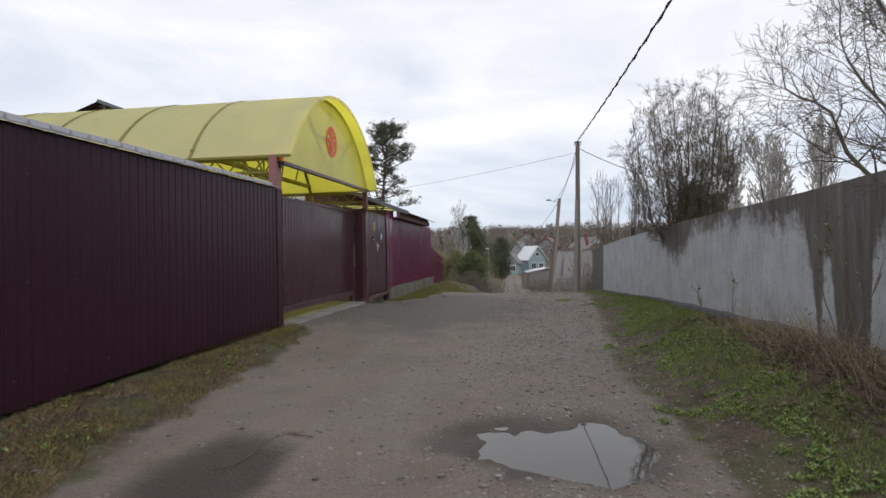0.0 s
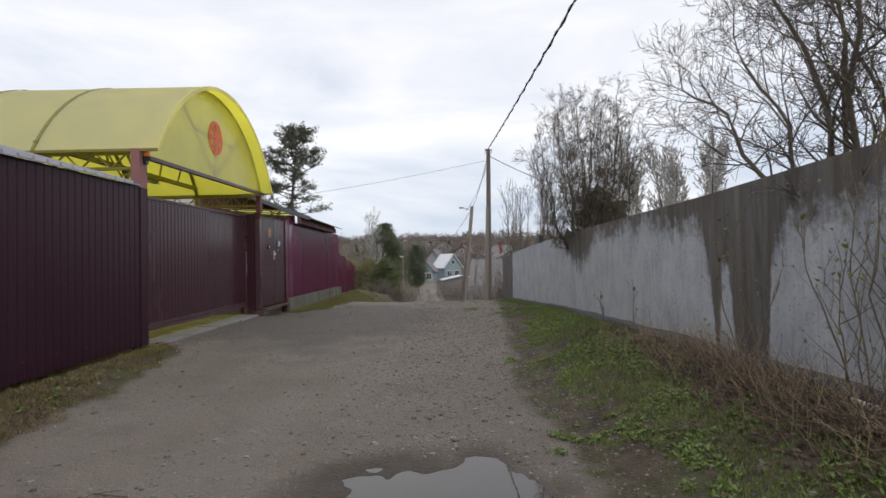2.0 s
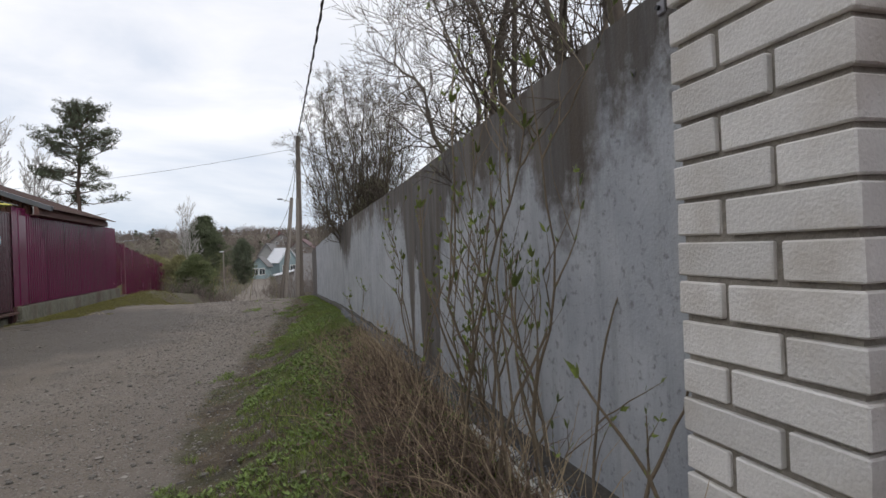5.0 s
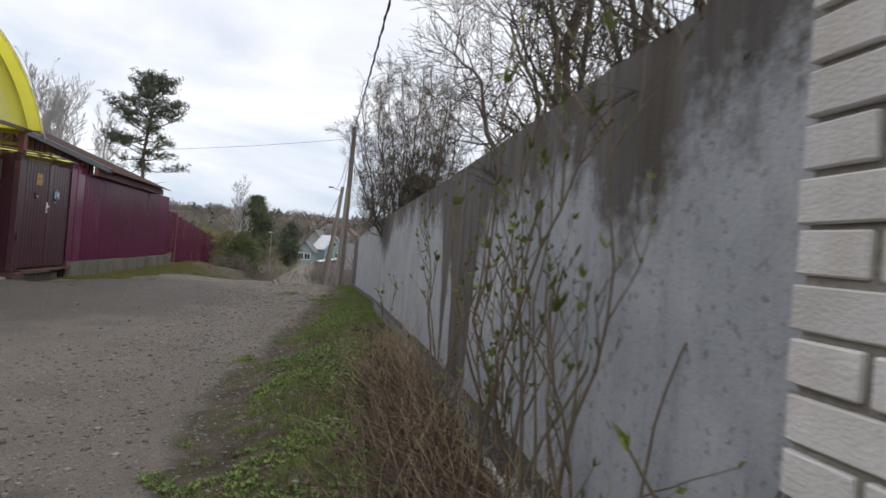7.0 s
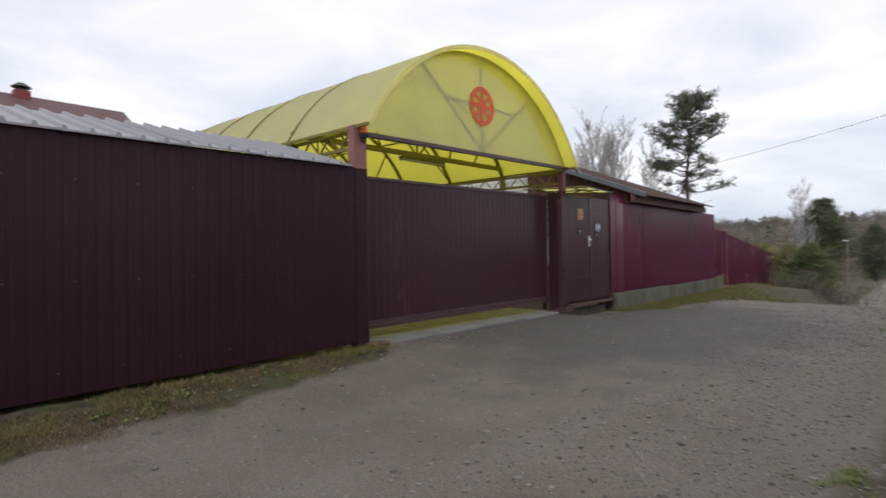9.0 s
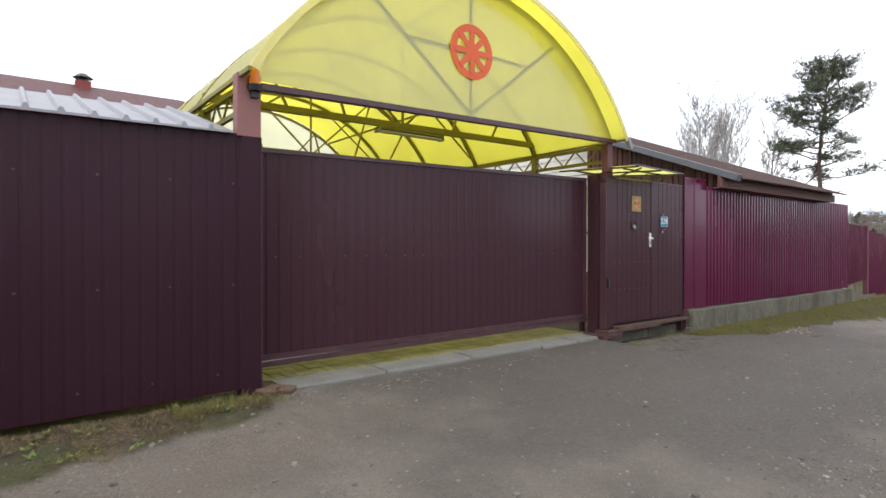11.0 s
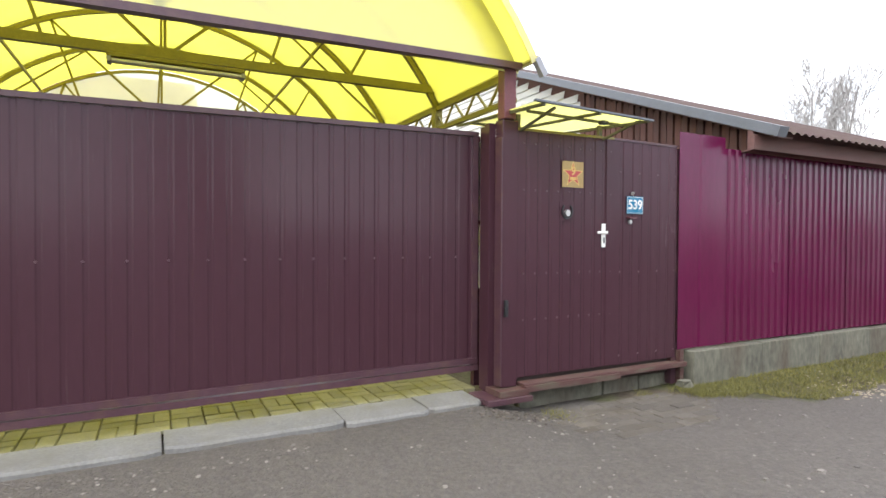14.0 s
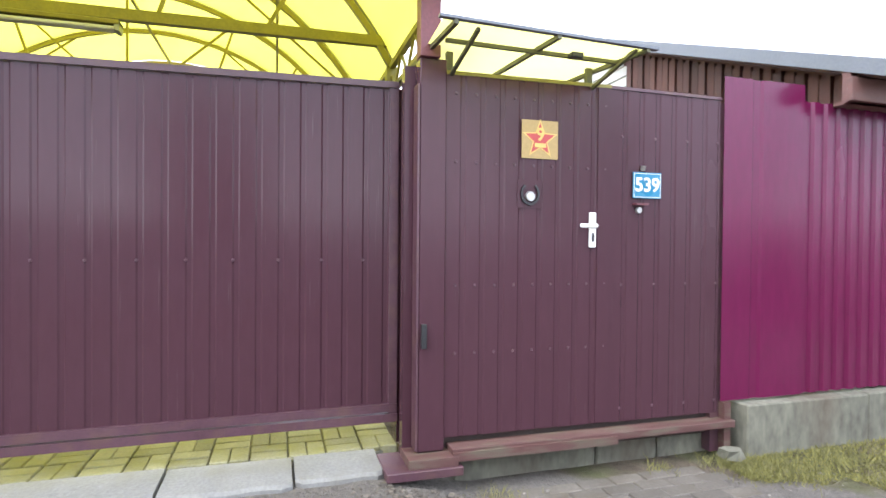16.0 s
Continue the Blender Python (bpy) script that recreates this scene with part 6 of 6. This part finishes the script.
part("cowl_leg", cyl(bmesh.new(), (0, 0, 1.0), (0, 0, 1.13), 0.12, seg=10), BLACK, stack)

# ---- stones, grass and weeds ----
rng = random.Random(31)
big, small = Geo(), Geo()
for _ in range(42000):
    y = rng.uniform(1.2, 15) if rng.random() < 0.8 else rng.uniform(15, 22)
    x = rng.gauss(0.45, 0.75) if rng.random() < 0.7 else rng.uniform(-3.3, 1.8)
    if not -3.4 < x < 2.1 or (y < 5 and puddle_d(x, y) < 1.0) or (8.2 < y < 14.8 and x < -3.35) or (y > 8.5 and x < -0.3 and rng.random() < 0.6):
        continue
    s = min(0.034, 0.003 + rng.expovariate(1 / 0.0042))
    (big if s > 0.022 else small).stone(Vector((x, y, ground_z(x, y))), s, rng)
tagged(small.make("gravel", STONE), "loose pale gravel on the lane", "gravel", kind="stuff")
tagged(big.make("pebbles", STONE), "larger pale stones on the lane", "gravel", kind="stuff")
g = Geo()
for _ in range(160):
    x, y = -2.75 + rng.gauss(0, 0.22), 16.2 + rng.gauss(0, 0.3)
    g.stone(Vector((x, y, ground_z(x, y))), rng.uniform(0.006, 0.02), rng)
tagged(g.make("rubble", SAND), "pale sandy rubble at the verge", "rubble", kind="stuff")


def in_verge(x, y, limit=0.55):
    return verge_mask(x, y) + 0.7 * noise.noise(Vector((x * 2.1, y * 2.1, 7))) + 0.3 * noise.noise(Vector((x * 6, y * 6, 4))) > limit


def right_verge(x, y):
    xr = float(np.interp(y, EDGE_Y, EDGE_X))
    p = smooth01((x - xr - 0.02) / 0.75) + 0.75 * noise.noise(Vector((x * 1.5, y * 1.5, 7))) + 0.6 * noise.noise(Vector((x * 6, y * 6, 2)))
    if x > 1.8 + 0.10 * (y - 3) and y < 7.5:
        p -= 0.55
    return p > 0.42


def scatter_grass(name, label, n, xr, yr, h, w, mat, seed, test=in_verge, lean=0.45, dens=None):
    rg = random.Random(seed)
    g = Geo()
    for _ in range(n):
        y = yr[0] + (yr[1] - yr[0]) * rg.random() ** 1.5
        x = rg.uniform(*xr)
        if x > wall_x(y) - 0.05 or (x < -3.58) or not test(x, y):
            continue
        if dens and noise.noise(Vector((x * 1.6, y * 1.6, seed))) < dens:
            continue
        d = Vector((rg.gauss(0, lean), rg.gauss(0, lean), 1)).normalized()
        s = Vector((rg.gauss(0, 1), rg.gauss(0, 1), 0)).normalized()
        g.blade(Vector((x, y, ground_z(x, y) - 0.005)), d * h * rg.uniform(0.5, 1.4), w, s)
    return tagged(g.make(name, mat), label, "grass", kind="stuff")


scatter_grass("verge_grass", "short fresh green grass on the verge", 180000, (0.8, 2.6), (1.4, 22), 0.042, 0.0024, BLADE, 101, test=right_verge)
scatter_grass("verge_straw", "dead straw among the verge grass", 26000, (0.8, 2.55), (1.5, 18), 0.05, 0.0022, STRAW, 102, lean=1.6)
scatter_grass("left_verge_grass", "thin yellowish grass along the brown fence", 22000, (-3.58, -2.4), (1.4, 8.3), 0.055, 0.003, MOSSY, 103, dens=0.06, lean=0.8)
scatter_grass("left_verge_straw", "dead yellow grass along the brown fence", 62000, (-3.58, -2.2), (1.4, 8.3), 0.060, 0.0028, STRAW, 104, lean=1.5, dens=-0.28)
scatter_grass("foundation_grass", "yellowish mossy grass along the foundation", 75000, (-3.52, -2.2), (14.6, 24), 0.045, 0.0032, MOSSY, 105, lean=0.9)
scatter_grass("kerb_tuft", "yellowish grass tuft at the fence corner", 900, (-3.58, -3.25), (7.4, 8.25), 0.07, 0.003, MOSSY, 107, lean=0.5, test=lambda x, y: True)
scatter_grass("mound_grass", "yellowed grass on the mound", 9000, (-5, -1.5), (20.5, 30), 0.10, 0.006, MOSSY, 106, test=lambda x, y: math.hypot((x + 3.0) / 1.2, (y - 25.5) / 3.2) < 1, lean=0.9)


def weeds(name, label, n, xr, yr, size, mat, seed, test=in_verge):
    rg = random.Random(seed)
    g = Geo()
    for _ in range(n):
        y = yr[0] + (yr[1] - yr[0]) * rg.random() ** 1.3
        x = rg.uniform(*xr)
        if x > wall_x(y) - 0.08 or not test(x, y) or noise.noise(Vector((x * 1.9, y * 1.9, 2.2))) < -0.02:
            continue
        p = Vector((x, y, ground_z(x, y)))
        k = rg.randint(3, 6)
        for i in range(k):
            a = 6.28 * i / k + rg.uniform(-0.4, 0.4)
            d = Vector((math.cos(a), math.sin(a), rg.uniform(0.3, 1.1))).normalized() * size * rg.uniform(0.5, 1.3)
            g.leaf(p + Vector((0, 0, size * rg.uniform(0, 0.7))), d, size * 0.26, Vector((-math.sin(a), math.cos(a), rg.uniform(-0.3, 0.3))))
    return tagged(g.make(name, mat), label, "weeds", kind="stuff")


weeds("verge_weeds", "low broad-leaved green weeds on the verge", 16000, (0.95, 2.45), (1.5, 17), 0.028, WEED, 111, test=right_verge)
weeds("left_weeds", "small weeds along the brown fence", 220, (-3.55, -2.7), (2.2, 8.1), 0.035, WEED, 112)

# dead stalks at the wall's foot
rng = random.Random(121)
g = Geo()
for _ in range(1500):
    y = 2.4 + 2.9 * rng.random() ** 0.9
    x = wall_x(y) - 0.20 - abs(rng.gauss(0, 0.17))
    p = Vector((x, y, ground_z(x, y) - 0.02))
    d = Vector((rng.gauss(-0.25, 0.8), rng.gauss(0, 0.9), 1)).normalized()
    ln = rng.uniform(0.12, 0.38)
    q = [p]
    for s in range(4):
        q.append(q[-1] + d * ln / 4)
        d = bend(rng, d, 0.26, -0.16)
    g.tube(q, [0.0022, 0.002, 0.0017, 0.0013, 0.0008], 3)
tagged(g.make("dead_stalks", DRYGRASS), "tangle of dead brown stalks at the wall's foot", "dry grass", kind="stuff")
g = Geo()
for _ in range(650):
    y = 2.2 + 4.5 * rng.random()
    x = wall_x(y) - 0.10 - abs(rng.gauss(0, 0.25))
    p = Vector((x, y, ground_z(x, y) - 0.02))
    d = Vector((rng.gauss(-0.15, 0.3), rng.gauss(0, 0.35), 1)).normalized()
    ln = rng.uniform(0.15, 0.42)
    q = [p]
    for s in range(4):
        q.append(q[-1] + d * ln / 4)
        d = bend(rng, d, 0.22, -0.1)
    g.tube(q, [0.002, 0.0018, 0.0015, 0.0012, 0.0008], 3)
tagged(g.make("pale_stalks", PALESTALK), "pale dry grass stalks among the shrubs", "dry grass", kind="stuff")
g = Geo()
for _ in range(6500):
    y = 1.9 + 6.0 * rng.random()
    x = wall_x(y) - 0.08 - abs(rng.gauss(0, 0.3))
    a = rng.uniform(0, 6.28)
    g.leaf(Vector((x, y, ground_z(x, y) + 0.012)), Vector((math.cos(a), math.sin(a), rng.uniform(-0.1, 0.4))) * 0.05, 0.014, Vector((-math.sin(a), math.cos(a), rng.uniform(-0.3, 0.3))))
tagged(g.make("leaf_litter", LITTER), "brown dead leaves at the wall's foot", "leaf litter", kind="stuff")


# white debris along the wall's foot
g = Geo()
for _ in range(70):
    y = 2.45 + 1.1 * rng.random()
    x = wall_x(y) - 0.05 - 0.06 * rng.random()
    g.stone(Vector((x, y, ground_z(x, y) + 0.015)), rng.uniform(0.015, 0.05), rng)
tagged(g.make("plaster_rubble", WHITE), "broken white plaster rubble at the wall's foot", "rubble", kind="stuff")
g = Geo()
for _ in range(40):
    y = 12.6 + 0.9 * rng.random()
    x = -3.46 + 0.5 * rng.random()
    g.stone(Vector((x, y, ground_z(x, y))), rng.uniform(0.006, 0.02), rng)
for _ in range(300):
    y = 8.2 + 3.0 * rng.random() ** 1.5
    x = -3.42 + abs(rng.gauss(0, 0.22))
    g.stone(Vector((x, y, ground_z(x, y))), rng.uniform(0.005, 0.016), rng)
tagged(g.make("gate_gravel", STONE), "loose gravel washed up before the gate", "gravel", kind="stuff")

# fallen stick in the wet hollow
g = Geo()
for q in (((-1.78, 3.30), (-1.74, 3.46), (-1.73, 3.62), (-1.62, 3.76), (-1.50, 3.80)), ((-1.62, 3.76), (-1.42, 3.72)), ((-1.78, 3.30), (-1.88, 3.24), (-1.78, 3.10))):
    pts = [Vector((x, y, ground_z(x, y) + 0.014)) for x, y in q]
    g.tube(pts, [0.0048 - 0.0007 * i for i in range(len(pts))], 5)
tagged(g.make("fallen_stick", TWIG), "brown crooked stick lying on the lane", "stick")

# broken bricks at the fence corner, twigs and rubble before the gate
bk = random.Random(61)
for x, y, a in ((-3.62, 8.20, 0.2), (-3.50, 8.27, 0.9), (-3.56, 8.12, -0.5)):
    bm = bmesh.new()
    bmesh.ops.create_cube(bm, size=1.0, matrix=Matrix.Diagonal((0.11 + bk.uniform(-0.02, 0.02), 0.15 + bk.uniform(-0.03, 0.03), 0.05, 1)))
    bmesh.ops.bevel(bm, geom=bm.edges[:], offset=0.009, segments=1, affect="EDGES")
    for v in bm.verts:
        v.co += 0.012 * noise.noise_vector(v.co * 14 + Vector((x * 7, y, 0)))
    piece = part("broken_brick", bm, OLDBRICK)
    piece.matrix_world = pose(x, y, ground_z(x, y) + 0.022, 6 * a, 5, 57 * a)
    tagged(piece, "broken reddish brick lying at the fence corner", "brick", "broken bricks at the fence corner")
for q in (((-2.46, 8.90), (-2.50, 9.04), (-2.52, 9.17)), ((-1.6, 8.0), (-1.52, 8.12), (-1.46, 8.16))):
    g = Geo()
    g.tube([Vector((x, y, ground_z(x, y) + 0.010)) for x, y in q], [0.0035, 0.003, 0.002], 5)
    tagged(g.make("dry_twig", DRYGRASS), "pale dry twig lying on the lane", "stick", "dry twigs on the lane")
g = Geo()
for _ in range(260):
    x, y = -3.50 + abs(bk.gauss(0, 0.14)), 12.74 + bk.gauss(0, 0.17)
    g.stone(Vector((x, y, ground_z(x, y) + 0.004)), min(0.026, 0.004 + bk.expovariate(1 / 0.005)), bk)
tagged(g.make("post_rubble", RUBBLE), "broken concrete rubble round the gate post", "rubble", kind="stuff")
g = Geo()
for cx, cy, r, n in ((-3.42, 13.12, 0.07, 130), (-3.46, 14.62, 0.10, 200), (-3.30, 14.78, 0.12, 220), (-3.50, 14.2, 0.05, 60)):
    for _ in range(n):
        x, y = cx + bk.gauss(0, r), cy + bk.gauss(0, r)
        d = Vector((bk.gauss(0, 0.6), bk.gauss(0, 0.6), 1)).normalized()
        g.blade(Vector((x, y, ground_z(x, y) - 0.004)), d * bk.uniform(0.03, 0.08), 0.0022, d.orthogonal().normalized())
tagged(g.make("step_grass", MOSSY), "yellowish grass tufts beside the door step", "grass", kind="stuff")

# slim lamp post in the valley
valley_post = thing("valley_lamp_post", "slim pale lamp post beside the valley lane", "street lamp", at=(-3.15, 52.0, -2.1))
part("shaft", cyl(bmesh.new(), (0, 0, -0.3), (0, 0, 4.0), 0.055, 0.04, 10), POLE, valley_post)
part("lamp_head", boxed(-0.28, 0.06, -0.05, 0.05, 3.96, 4.03, bevel=0.015), ROOFWHITE, valley_post)

# budding shrub stems against the wall
def shrub(label, x, y, stems, seed, h, lean=0.28, twigs=0.8):
    rng = random.Random(seed)
    t = thing("budding_shrub", label, "shrub", "shrubs along the wall", at=(0, 0, 0))
    buds = Geo()

    def bud(p, d, n, size):
        for _k in range(n):
            dd = (d + Vector((rng.gauss(0, 0.45), rng.gauss(0, 0.45), rng.gauss(0.3, 0.3)))).normalized()
            buds.leaf(p, dd * size * rng.uniform(0.6, 1.2), size * 0.24, dd.orthogonal().normalized())

    def shoot(g, p, d, ln, r0, n, depth):
        q = [p]
        for _s in range(n):
            d = bend(rng, d, 0.10, 0.07)
            if q[-1].x < 2.24:
                d = Vector((abs(d.x) * 0.4, d.y, d.z)).normalized()
            q.append(q[-1] + d * ln / n)
        g.tube(q, [r0 * (1 - 0.68 * s / n) * (1.0 + 0.12 * (s % 2)) for s in range(n + 1)], 5)
        for s in range(2, n + 1):
            if rng.random() < 0.28:
                bud(q[s], d, 2, 0.022)
            if depth and rng.random() < twigs * 0.75:
                e = (d * 0.75 + Vector((rng.gauss(-0.12, 0.38), rng.gauss(0.0, 0.55), rng.uniform(0.05, 0.35)))).normalized()
                shoot(g, q[s], e, rng.uniform(0.09, 0.30) * h * (1.3 - 0.6 * s / n), r0 * 0.55, 5, depth - 1)
        bud(q[-1], d, 6 if depth == 2 else 3, 0.05 if depth == 2 else 0.032)

    for k in range(stems):
        g = Geo()
        p = Vector((x + rng.gauss(0, 0.06), y + rng.gauss(0, 0.10), ground_z(x, y) - 0.05))
        d = Vector((rng.gauss(-0.08, 0.12), rng.gauss(0.08, lean), 1)).normalized()
        hh = h * rng.uniform(0.6, 1.08)
        shoot(g, p, d, hh, rng.uniform(0.0048, 0.0078), 12, 2)
        g.make("stem", SHOOT, t, smooth=True)
    buds.make("bud_leaves", BUD, t)


shrub("slim budding shrub beside the brick pillar", 2.42, 2.54, 2, 134, 0.62, 0.08, 0.3)
shrub("slim budding shrub in front of the stained wall", 2.40, 2.76, 2, 133, 0.98, 0.07, 0.35)
shrub("tall budding shrub in front of the stained wall", 2.39, 2.96, 3, 131, 1.25, 0.09, 0.5)
shrub("tall budding shrub in front of the stained wall", 2.38, 3.18, 3, 132, 1.38, 0.12, 0.6)
shrub("bushy thin-stemmed budding shrub by the wall", 2.39, 3.45, 4, 138, 1.26, 0.18, 0.65)
shrub("bushy thin-stemmed budding shrub by the wall", 2.40, 3.78, 3, 139, 1.05, 0.28, 0.65)
shrub("thin leafless shrub in front of the wall", 2.42, 4.6, 3, 135, 1.0, 0.3, 0.6)
shrub("thin young shrub in front of the wall", 2.46, 6.9, 1, 136, 0.7, 0.28, 0.4)
shrub("thin young shrub in front of the wall", 2.40, 8.3, 1, 137, 0.5, 0.28, 0.4)
